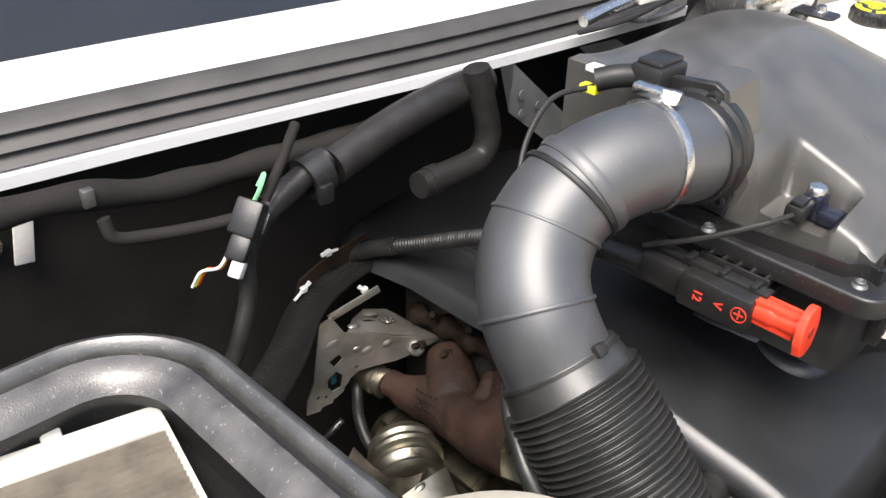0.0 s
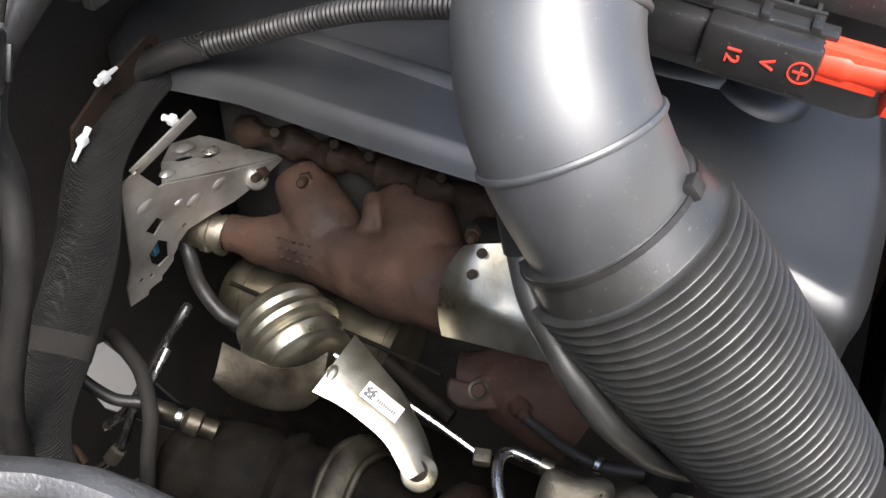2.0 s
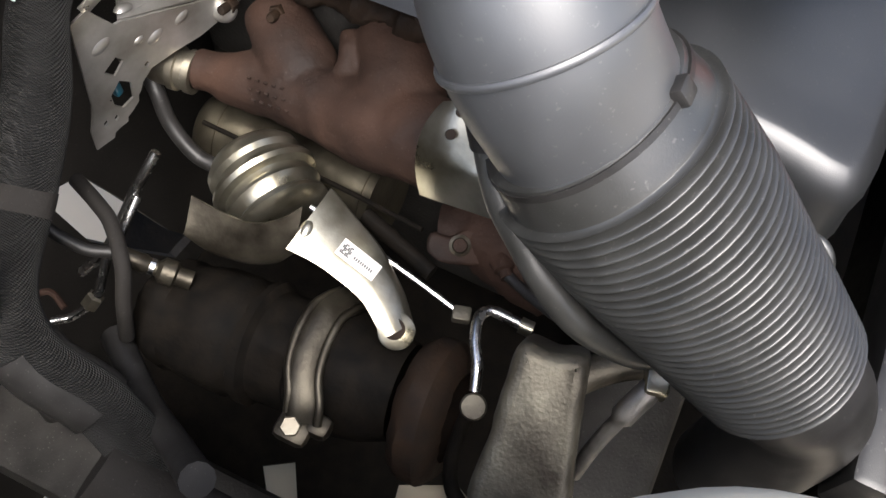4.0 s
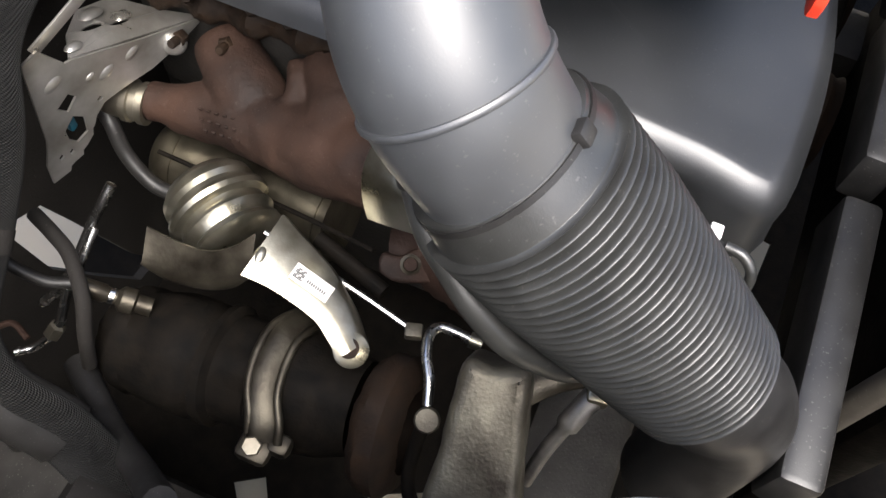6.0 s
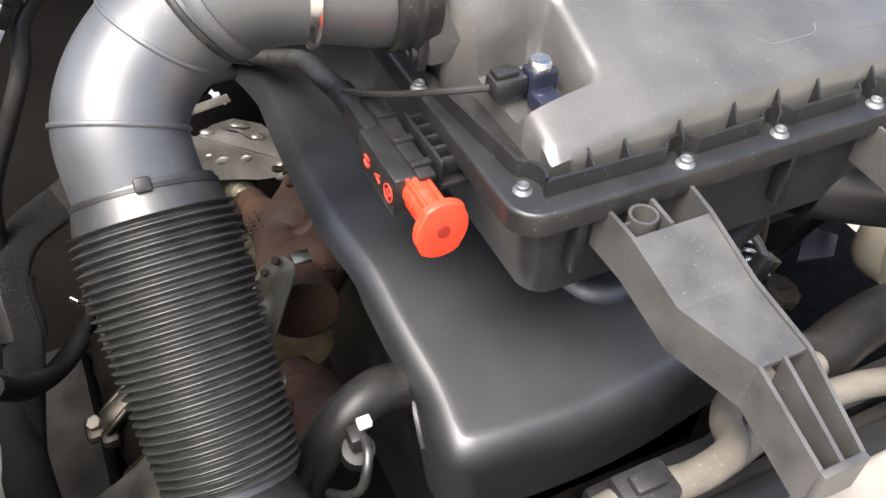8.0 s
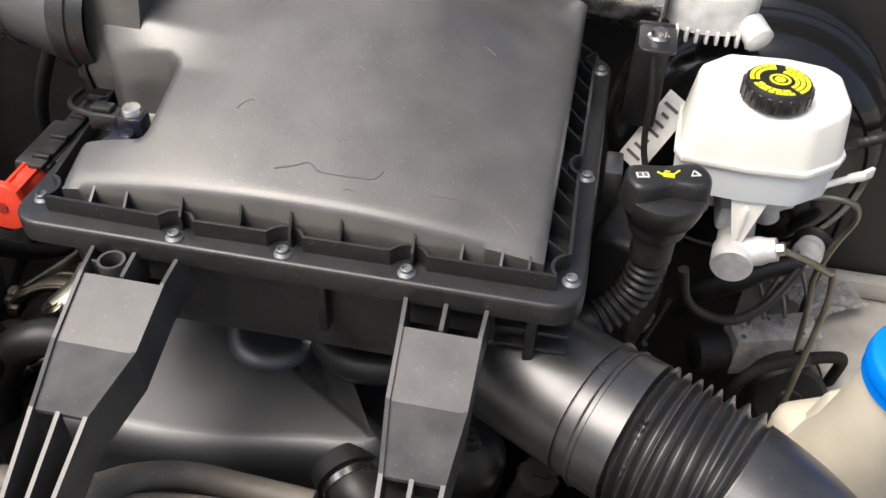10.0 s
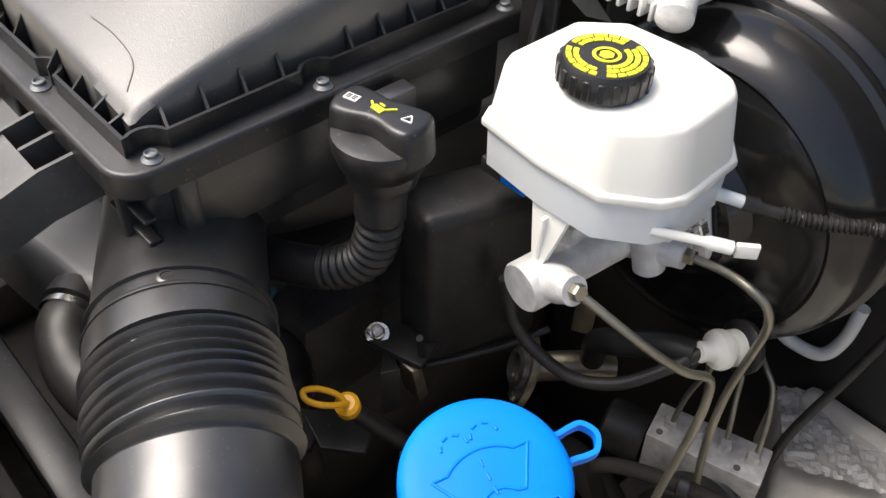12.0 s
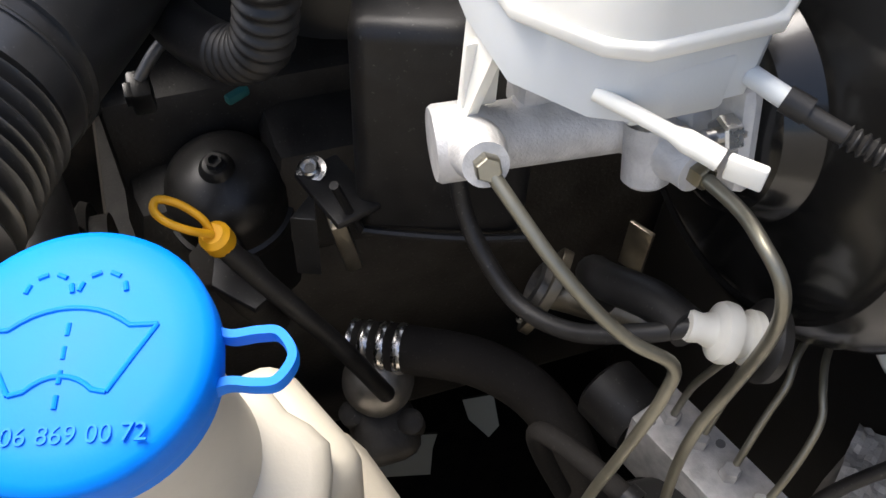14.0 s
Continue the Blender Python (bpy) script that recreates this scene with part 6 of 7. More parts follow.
for k, w in enumerate((0.0062, 0.0055, 0.0062, 0.0030, 0.0058, 0.0060, 0.0056, 0.0030, 0.0056, 0.0060)):
    rbox(t, cmat @ V((-0.022 + 0.0043 * k, 0.0125, 0.0012)), (0.0024, w, 0.0012), 0.0003, cmat.to_3x3().to_4x4())
part("cast_mark", t, "dark", turbo)
BAND = [(-0.372, 0.244, 0.655), (-0.385, 0.250, 0.664), (-0.400, 0.254, 0.669), (-0.423, 0.253, 0.669), (-0.444, 0.248, 0.666), (-0.462, 0.238, 0.660), (-0.474, 0.234, 0.652)]
clampv = part("v_band_clamp", sweep(bmesh.new(), BAND, 0.0068, 18, 40, wide=1.95), "worn", turbo, "worn steel band clamp")
for dy, r in ((0.0125, 0.0036), (-0.0125, 0.0034)):
    part("clamp_rim", sweep(bmesh.new(), [V(p) + V((0.0, dy, 0.004)) for p in BAND], r, 12, 40), "worn", clampv)
t = bmesh.new()
rbox(t, (-0.480, 0.238, 0.646), (0.026, 0.028, 0.013), 0.006)
rbox(t, (-0.472, 0.222, 0.646), (0.018, 0.020, 0.016), 0.006)
part("clamp_ear", t, "worn", clampv)
part("bolt", hexnut(bmesh.new(), (-0.481, 0.240, 0.651), (-0.3, -0.2, 1), 0.0082, 0.008), "shield", clampv)
t = bmesh.new()
sweep(t, [(-0.352, 0.108, 0.700), (-0.351, 0.128, 0.700), (-0.352, 0.141, 0.700), (-0.362, 0.146, 0.703), (-0.380, 0.141, 0.705), (-0.396, 0.132, 0.704), (-0.412, 0.126, 0.698)], 0.0042, 12, 40)
part("oil_feed_pipe", t, "steel", turbo)
part("oil_feed_collar", lathe(bmesh.new(), [(0.005, -0.005), (0.0062, -0.005), (0.0062, 0.005), (0.005, 0.005)], (-0.352, 0.112, 0.700), (0, 1, 0), 16), "zinc", turbo)
part("banjo_bolt", lathe(bmesh.new(), [(0, 0), (0.0098, 0), (0.0098, 0.006), (0.0085, 0.0075), (0, 0.0078)], (-0.419, 0.1228, 0.687), (-0.35, -0.05, 1), 24), "sooty", turbo)
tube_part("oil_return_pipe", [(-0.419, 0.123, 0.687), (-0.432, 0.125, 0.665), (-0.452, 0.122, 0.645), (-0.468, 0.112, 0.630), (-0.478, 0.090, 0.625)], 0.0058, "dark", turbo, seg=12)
t = bmesh.new()
fm = basis((-0.309, 0.188, 0.690), (0.30, -0.95, -0.03), (0.75, 0.22, 0.45))
prism(t, smooth_outline([(-0.021, -0.008), (-0.010, -0.015), (0.010, -0.014), (0.030, -0.010), (0.034, 0.012), (0.012, 0.015), (-0.006, 0.006), (-0.020, 0.006)], 5), -0.014, 0.004, 0.003, m=fm)
part("mounting_flange", uneven(uneven(t, 0.001, 0.012), 0.0005, 0.004), "rust", turbo)
t = bmesh.new()
sweep(t, [(-0.292, 0.205, 0.668), (-0.284, 0.175, 0.675), (-0.286, 0.140, 0.676), (-0.296, 0.10, 0.665)], lambda u: 0.030 - 0.006 * math.cos(u * 5), 28, 30)
part("volute", uneven(uneven(t, 0.003, 0.02), 0.0008, 0.005), "rust", turbo)
part("bolt", lathe(bmesh.new(), [(0.0085, 0), (0.0085, 0.002), (0.0062, 0.003), (0.0052, 0.0), (0, 0.0)], fm @ V((0.003, 0, 0.004)), fm.to_3x3() @ V((0, 0, 1)), 18), "olive", turbo)
t = bmesh.new()
sweep(t, [(-0.310, 0.152, 0.698), (-0.315, 0.146, 0.700), (-0.322, 0.140, 0.700)], lambda u: 0.0085 - 0.003 * (u > 0.6), 14, 14)
part("lug", t, "rust", turbo)
tube_part("actuator_rod", [(-0.335, 0.30, 0.700), (-0.348, 0.215, 0.692), (-0.3575, 0.166, 0.688)], 0.0026, "steel", turbo, seg=8)
part("rod_end", rbox(bmesh.new(), (-0.359, 0.160, 0.687), (0.012, 0.014, 0.010), 0.002, Matrix.Rotation(0.3, 4, "Z")), "sooty", turbo)
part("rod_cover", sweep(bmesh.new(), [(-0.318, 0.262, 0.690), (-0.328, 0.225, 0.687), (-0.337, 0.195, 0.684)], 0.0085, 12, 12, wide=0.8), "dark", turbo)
t = bmesh.new()
sweep(t, [(-0.318, 0.146, 0.700), (-0.326, 0.128, 0.703), (-0.337, 0.106, 0.712), (-0.346, 0.080, 0.722), (-0.346, 0.058, 0.730), (-0.340, 0.030, 0.738)], lambda u: 0.0042 + 0.0018 * (u > 0.62), 12, 44)
part("sensor_hose", t, "rubber", turbo)
part("hose_clip", lathe(bmesh.new(), [(0.004, -0.002), (0.0064, -0.002), (0.0064, 0.002), (0.004, 0.002)], (-0.3465, 0.077, 0.7235), (-0.2, -0.95, 0.35), 14), "steel", turbo)
t = bmesh.new()
rbox(t, (-0.370, 0.019, 0.750), (0.022, 0.016, 0.016), 0.003, Matrix.Rotation(0.2, 4, "Z"))
part("fitting", t, "zinc", turbo)
tube_part("drain_pipe", [(-0.374, 0.020, 0.748), (-0.392, 0.028, 0.735), (-0.412, 0.036, 0.712), (-0.43, 0.04, 0.68)], lambda u: 0.0085 - 0.003 * (u > 0.35), "alu", turbo, seg=14, n=24)

act = thing("wastegate_actuator", (-0.34, 0.30, 0.66), "zinc plated wastegate actuator on a curved bracket", "actuator")
aa = V((-0.50, -0.78, -0.05)).normalized()
AC = V((-0.331, 0.343, 0.694))
bm = bmesh.new()
lathe(bm, [(0, -0.034), (0.022, -0.034), (0.032, -0.030), (0.0385, -0.022), (0.0395, -0.016), (0.0365, -0.012), (0.0375, -0.007), (0.0425, -0.005), (0.0440, -0.001), (0.0425, 0.003), (0.0370, 0.0055), (0.0370, 0.0095), (0.0375, 0.011), (0.0395, 0.012), (0.0400, 0.015), (0.0370, 0.0185), (0.0355, 0.024), (0.0385, 0.0265), (0.0390, 0.030), (0.034, 0.034), (0.016, 0.036), (0, 0.036)], AC, aa, 52)
part("can", bm, "zinc", act)


def loft(left, right, bulge, n, k, material, name, parent, label="", flange=0.0):
    """A pressed sheet between two edge lines, bulged in the middle."""
    t = bmesh.new()
    la, lb = spline(left, n), spline(right, n)
    rows = []
    for p, q in zip(la, lb):
        row = [p.lerp(q, i / k) + V(bulge) * (4 * (i / k) * (1 - i / k)) for i in range(k + 1)]
        if flange:
            row.append(q + V((0.003, -0.0015, -flange)))
        rows.append([t.verts.new(c) for c in row])
    for a, b in zip(rows, rows[1:]):
        for i in range(len(a) - 1):
            t.faces.new((a[i], a[i + 1], b[i + 1], b[i]))
    bmesh.ops.recalc_face_normals(t, faces=t.faces)
    bmesh.ops.solidify(t, geom=t.faces[:], thickness=0.0022)
    return part(name, t, material, parent, label, sharp=45)


loft([(-0.380, 0.371, 0.731), (-0.381, 0.350, 0.729), (-0.377, 0.326, 0.722), (-0.366, 0.309, 0.722), (-0.350, 0.296, 0.728)],
     [(-0.403, 0.368, 0.712), (-0.402, 0.350, 0.698), (-0.394, 0.325, 0.686), (-0.384, 0.305, 0.686), (-0.376, 0.292, 0.700)], (-0.006, -0.002, -0.004), 24, 8, "worn", "cup_shield", act, "dull pressed steel cup")
arm = loft([(-0.384, 0.291, 0.724), (-0.383, 0.272, 0.720), (-0.384, 0.255, 0.715), (-0.388, 0.230, 0.705), (-0.397, 0.214, 0.699), (-0.405, 0.203, 0.694)],
           [(-0.327, 0.285, 0.728), (-0.337, 0.259, 0.719), (-0.346, 0.236, 0.711), (-0.356, 0.221, 0.705), (-0.367, 0.206, 0.699), (-0.384, 0.190, 0.693)], (-0.0015, -0.001, 0.003), 30, 8, "zinc", "bracket", act, "zinc plated curved bracket", 0.009)
t = bmesh.new()
lathe(t, [(0, -0.0022), (0.0135, -0.0022), (0.0140, -0.001), (0.0140, 0.0), (0.0132, 0.0006), (0, 0.0008)], (-0.3945, 0.1965, 0.6935), (-0.30, -0.15, 1), 32)
part("end_eye", t, "zinc", arm)
part("bolt_hole", lathe(bmesh.new(), [(0.0082, -0.001), (0.0082, 0.0012), (0.006, 0.0014), (0, 0.0004)], (-0.3942, 0.1985, 0.6945), (-0.30, -0.15, 1), 22), "iron", arm)
part("dent", lathe(bmesh.new(), [(0.010, -0.002), (0.008, 0.0006), (0.004, 0.0022), (0, 0.0026)], (-0.366, 0.285, 0.726), (-0.3, -0.1, 1), 20, 0.55), "zinc", arm)
lm = basis((-0.3655, 0.2420, 0.7172), (-0.10, -0.90, -0.35), (-0.93, 0.05, -0.25))
t = bmesh.new()
rbox(t, (0, 0, 0), (0.034, 0.0135, 0.0006), 0)
t.transform(lm @ Matrix.Rotation(math.pi, 4, "X"))
lb = part("sticker", t, "label", arm)
t = bmesh.new()
for i in range(6):
    for j in range(6):
        if (i * 7 + j * 5 + i * j) % 3:
            rbox(t, (-0.0145 + 0.0014 * i, -0.0035 + 0.0014 * j, 0.0006), (0.0013, 0.0013, 0.0005), 0)
for k in range(9):
    rbox(t, (-0.003 + 0.0019 * k, 0.001, 0.0006), (0.0012, 0.0026, 0.0005), 0)
for sign in (1, -1):
    tt = t.copy()
    tt.transform(lm @ Matrix.Diagonal((1, 1, sign, 1)))
    part("print_bars", tt, "ink", lb)
t.free()

FRAME.append(TURNED)
ox = thing("oxygen_sensor", (-0.41, 0.385, 0.64), "steel oxygen sensor with a bright ring in the turbine housing", "sensor")
d = V((0.02, -0.05, -0.02)).normalized()
t = bmesh.new()
lathe(t, [(0, 0), (0.006, 0), (0.008, 0.004), (0.008, 0.022), (0.0065, 0.024), (0.0065, 0.032), (0.009, 0.034), (0.011, 0.036), (0.011, 0.046), (0.008, 0.048), (0.008, 0.06)], (-0.420, 0.425, 0.668), (0.22, -0.95, -0.35), 16)
part("body", t, "worn", ox)
part("bright_ring", lathe(bmesh.new(), [(0.0068, 0.026), (0.0072, 0.026), (0.0072, 0.030), (0.0068, 0.030)], (-0.420, 0.425, 0.668), (0.22, -0.95, -0.35), 16), "steel", ox)
tube_part("cable", [(-0.420, 0.427, 0.669), (-0.43, 0.45, 0.675), (-0.43, 0.48, 0.70), (-0.40, 0.50, 0.73)], 0.005, "rubber", ox, seg=10)
FRAME.append(LEVEL)
pp = thing("steel_fuel_pipes", (-0.40, 0.45, 0.62), "thin bright steel pipes beside the turbocharger", "pipe")
tube_part("pipe", [(-0.352, 0.425, 0.712), (-0.365, 0.429, 0.700), (-0.379, 0.437, 0.680), (-0.419, 0.449, 0.640), (-0.437, 0.471, 0.610)], 0.0042, "steel", pp, seg=12)
tube_part("pipe", [(-0.380, 0.432, 0.682), (-0.408, 0.434, 0.664), (-0.425, 0.439, 0.650), (-0.451, 0.442, 0.620), (-0.470, 0.459, 0.600), (-0.482, 0.472, 0.600)], 0.0038, "steel", pp, seg=12)
tube_part("hose", [(-0.392, 0.478, 0.690), (-0.402, 0.452, 0.692), (-0.412, 0.432, 0.688), (-0.436, 0.408, 0.680), (-0.455, 0.402, 0.655), (-0.470, 0.400, 0.620)], 0.0062, "mat", pp, seg=14)
part("union", lathe(bmesh.new(), [(0.005, -0.008), (0.0075, -0.006), (0.0075, 0.006), (0.005, 0.008)], (-0.455, 0.445, 0.615), (-0.6, 0.3, -0.6), 6), "sooty", pp)
tube_part("red_wire", [(-0.470, 0.50, 0.60), (-0.462, 0.485, 0.606), (-0.468, 0.468, 0.602)], 0.003, "rust", pp, seg=8, n=14)

FRAME.append(TURNED)
vh = thing("vent_hose", (-0.39, 0.14, 0.86), "black rubber vent hose beside the ribbed hose", "hose")
VENT = [(-0.408, 0.158, 0.998), (-0.414, 0.150, 0.982), (-0.427, 0.137, 0.965), (-0.434, 0.122, 0.950), (-0.440, 0.104, 0.934), (-0.440, 0.083, 0.912), (-0.428, 0.060, 0.882), (-0.405, 0.035, 0.85)]
tube_part("hose", VENT, lambda u: 0.0070 + 0.0005 * math.sin(u * 16), "hose", vh, seg=16)
part("end_sleeve", sweep(bmesh.new(), [VENT[0], VENT[1]], 0.0086, 16), "rubber", vh)
FRAME.append(LEVEL)

# ---- plug and loom below the cover ----
pl = thing("wiring_plug", (-0.292, -0.005, 0.85), "grey wiring plug with a white clip and a looped cable", "plug")
t = bmesh.new()
rbox(t, (-0.299, -0.005, 0.855), (0.013, 0.016, 0.016), 0.003)
lathe(t, [(0.010, 0), (0.012, 0.004), (0.012, 0.02), (0, 0.022)], (-0.299, -0.002, 0.826), (0, -0.3, 1), 20)
part("body", t, "rubber", pl)
part("clip", rbox(bmesh.new(), (-0.2923, -0.003, 0.867), (0.010, 0.008, 0.006), 0.001), "white", pl)
tube_part("cable", [(-0.296, -0.012, 0.862), (-0.298, -0.024, 0.862), (-0.303, -0.033, 0.854), (-0.308, -0.034, 0.838), (-0.316, -0.026, 0.822), (-0.325, -0.012, 0.810)], 0.0036, "hose", pl, seg=10)
tube_part("pipe", [(-0.225, 0.045, 0.820), (-0.262, 0.042, 0.832), (-0.285, 0.036, 0.830), (-0.305, 0.032, 0.815), (-0.33, 0.030, 0.775), (-0.345, 0.03, 0.72)], 0.0185, "rubber", pl, seg=20)

# ---- hoses, loom and plugs along the firewall ----
FRAME.append(TURNED)
hw = thing("heater_pipe", (-0.36, 0.45, 1.0), "black heater hose with a clamp along the firewall", "hose")
tube_part("hose", [(-0.120, 0.448, 1.060), (-0.19, 0.45, 1.052), (-0.26, 0.45, 1.040), (-0.335, 0.45, 1.020)], 0.019, "rubber", hw, seg=24)
t = bmesh.new()
lathe(t, [(0.016, -0.012), (0.0215, -0.012), (0.0215, 0.012), (0.016, 0.012)], (-0.358, 0.45, 1.019), (-1, 0, -0.25), 28)
rbox(t, (-0.362, 0.428, 1.008), (0.016, 0.008, 0.020), 0.002)
part("clamp", t, "plastic", hw)
FRAME.append(LEVEL)
hl = thing("lower_heater_hose", (-0.50, 0.43, 0.75), "thin black heater hose running down beside the firewall", "hose")
tube_part("hose", [(-0.330, 0.452, 1.028), (-0.360, 0.452, 1.018), (-0.393, 0.450, 1.006), (-0.418, 0.446, 0.990), (-0.437, 0.440, 0.969), (-0.448, 0.430, 0.933), (-0.473, 0.422, 0.886), (-0.512, 0.429, 0.800), (-0.528, 0.436, 0.700), (-0.545, 0.423, 0.600)], lambda u: 0.0125 - 0.004 * min(1, max(0, (u - 0.12) / 0.06)), "rubber", hl, seg=20, n=90)
FRAME.append(TURNED)
hw = thing("bent_coolant_hose", (-0.15, 0.42, 1.0), "short bent black coolant hose", "hose")
tube_part("hose", [(-0.156, 0.43, 1.085), (-0.146, 0.425, 1.045), (-0.140, 0.42, 1.010), (-0.150, 0.42, 0.985), (-0.185, 0.42, 0.980), (-0.245, 0.42, 0.980)], 0.0145, "rubber", hw, seg=20)
part("end_band", lathe(bmesh.new(), [(0.013, -0.008), (0.0162, -0.008), (0.0162, 0.008), (0.013, 0.008)], (-0.225, 0.42, 0.980), (1, 0, 0), 24), "rubber", hw)

wl = thing("wiring_loom", (-0.45, 0.5, 1.03), "taped black wiring loom under the scuttle", "wiring loom")
tube_part("loom", [(-0.75, 0.51, 1.050), (-0.624, 0.50, 1.052), (-0.565, 0.50, 1.046), (-0.50, 0.50, 1.030), (-0.44, 0.50, 1.024), (-0.36, 0.50, 1.020), (-0.28, 0.49, 1.02), (-0.20, 0.48, 1.03)], lambda u: 0.0125 + 0.0012 * math.sin(u * 40), "mat", wl, seg=16, n=70)
t = bmesh.new()
rbox(t, (-0.562, 0.486, 1.050), (0.010, 0.008, 0.016), 0.001)
part("clip", t, "alu", wl)
cn = thing("unplugged_connector", (-0.46, 0.44, 0.99), "black connector with cut coloured wires and a white plug", "connector")
cm = basis((-0.452, 0.432, 1.000), (0.55, 0.15, 0.8), (0.4, -0.8, -0.2))
t = bmesh.new()
rbox(t, (0.012, 0, 0), (0.034, 0.026, 0.020), 0.003)
rbox(t, (-0.016, 0.002, 0), (0.024, 0.020, 0.016), 0.003)
rbox(t, (0.012, 0.012, 0.011), (0.020, 0.006, 0.004), 0.001)
rbox(t, (0.016, -0.008, 0.011), (0.022, 0.004, 0.004), 0.001)
t.transform(cm)
part("shell", t, "plastic", cn)
t = bmesh.new()
rbox(t, (-0.034, 0.006, 0), (0.016, 0.012, 0.012), 0.002)
t.transform(cm)
part("white_plug", t, "white", cn)
for dx, mat_name in ((0.0, "print"), (0.003, "red"), (-0.003, "label")):
    tube_part("wire", [cm @ V((-0.022, -0.006, dx)), cm @ V((-0.038, -0.010, dx)), (-0.492 + dx, 0.438, 0.972), (-0.499 + dx, 0.444, 0.956)], 0.0014, mat_name, cn, seg=6, n=16)
tube_part("wire", [cm @ V((0.028, 0.0, 0)), (-0.432, 0.432, 1.036), (-0.424, 0.436, 1.046), (-0.43, 0.438, 1.035)], 0.0022, "green", cn, seg=6, n=16)
tube_part("cable", [(-0.455, 0.44, 1.01), (-0.48, 0.455, 1.005), (-0.52, 0.47, 1.005), (-0.55, 0.475, 1.012), (-0.555, 0.48, 1.03)], 0.006, "mat", cn, seg=10)
cc = thing("loom_branch", (-0.38, 0.46, 1.03), "thin black cable branch by the heater hose", "cable")
tube_part("cable", [(-0.425, 0.436, 1.02), (-0.405, 0.44, 1.045), (-0.385, 0.45, 1.062), (-0.37, 0.46, 1.07)], 0.005, "mat", cc, seg=10)

FRAME.append(LEVEL)
sl = thing("woven_sleeve", (-0.42, 0.45, 0.78), "wide woven protective sleeve beside the turbocharger", "sleeve")
SLV = [(-0.10, 0.528, 0.822), (-0.16, 0.518, 0.835), (-0.231, 0.510, 0.838), (-0.29, 0.502, 0.838), (-0.340, 0.492, 0.828), (-0.388, 0.470, 0.800), (-0.439, 0.462, 0.760), (-0.502, 0.442, 0.735), (-0.528, 0.412, 0.700), (-0.531, 0.366, 0.660), (-0.553, 0.310, 0.600), (-0.575, 0.25, 0.53), (-0.60, 0.16, 0.46), (-0.62, 0.02, 0.40)]
tube_part("sleeve", SLV, lambda u: 0.0125 + 0.004 * min(1, max(0, (u - 0.18) / 0.15)), "sleeve", sl, seg=32, n=200, wide=1.5)
q = spline(SLV, 101)
part("tape_band", sweep(bmesh.new(), q[46:49], 0.0170, 24, 0, True, 1.5), "mat", sl)
part("tape_band", sweep(bmesh.new(), q[60:70], 0.0172, 24, 0, True, 1.5), "rubber", sl)
FRAME.append(TURNED)
dk = thing("dark_cable_bundle", (-0.52, 0.3, 0.6), "dark cable bundle low beside the wing", "cable")
tube_part("trunk_cable", [(-0.56, 0.36, 0.62), (-0.56, 0.28, 0.58), (-0.55, 0.18, 0.54), (-0.52, 0.08, 0.50)], 0.03, "mat", dk, seg=16)
tube_part("cable", [(-0.46, 0.42, 0.60), (-0.50, 0.36, 0.61), (-0.53, 0.30, 0.66), (-0.55, 0.26, 0.72)], 0.012, "rubber", dk, seg=12)

# perforated brackets under the scuttle
for k, (p0, p1, p2, p3, p4) in enumerate((((-0.170, 0.386, 1.102), (-0.148, 0.386, 1.100), (-0.010, 0.380, 0.985), (-0.055, 0.380, 0.975), (-0.154, 0.383, 1.050)), ((-0.013, 0.402, 1.085), (0.061, 0.402, 1.080), (0.176, 0.398, 1.012), (0.149, 0.398, 1.005), (0.036, 0.40, 1.048)))):
    br = thing("perforated_bracket", V(p2), "grey steel bracket with round holes under the scuttle", "bracket", "scuttle brackets")
    t = bmesh.new()
    q = [t.verts.new(c) for c in (p0, p1, p2, p3, p4)]
    t.faces.new(q)
    bmesh.ops.solidify(t, geom=t.faces[:], thickness=0.002)
    part("plate", t, "galv", br)
    for dx, dz in (((0.032, -0.036), (0.034, -0.058), (0.062, -0.055)), ((0.095, -0.028), (0.100, -0.046), (0.128, -0.050)))[k]:
        part("hole", lathe(bmesh.new(), [(0.0048, 0), (0.0048, 0.0012), (0, 0.0012)], (p0[0] + dx, 0.3805 if k == 0 else 0.3985, p0[2] + dz), (0, -1, 0), 16), "ink", br)

# ---- cabin filter housing ----
cf = thing("cabin_filter_housing", (-0.74, 0.1, 0.95), "open grey rimmed filter housing with a pleated filter", "filter housing")


def rim_ring(prof):
    """A rounded square ring; prof holds (inset, height)."""
    t = bmesh.new()
    loops = []
    for inset, h in prof:
        o = rounded(-0.93 + inset, -0.115 + inset, -0.626 - inset, 0.252 - inset, max(0.008, 0.075 - inset), 10)
        loops.append([t.verts.new((x, y, h)) for x, y in o])
    for a, b in zip(loops, loops[1:]):
        for i in range(len(a)):
            j = (i + 1) % len(a)
            t.faces.new((a[i], a[j], b[j], b[i]))
    return t


part("housing", rim_ring([(0.0, 0.95), (0.0, 1.085), (0.004, 1.090), (0.028, 1.088), (0.030, 1.08), (0.032, 0.97)]), "plastic", cf)
part("rim_seal", rim_ring([(0.001, 1.088), (0.001, 1.097), (0.004, 1.103), (0.009, 1.105), (0.013, 1.102), (0.014, 1.094), (0.001, 1.088)]), surface("grey_rubber_seal", (0.062, 0.060, 0.057), 0.34, scale=55, vary=0.5, fleck=0.35, coat=0.3, bump=0.4, spec=0.9), cf, "shiny grey rubber rim seal", sharp=50)
part("groove", rim_ring([(0.0135, 1.090), (0.0145, 1.096), (0.018, 1.096), (0.019, 1.090)]), "rubber", cf)
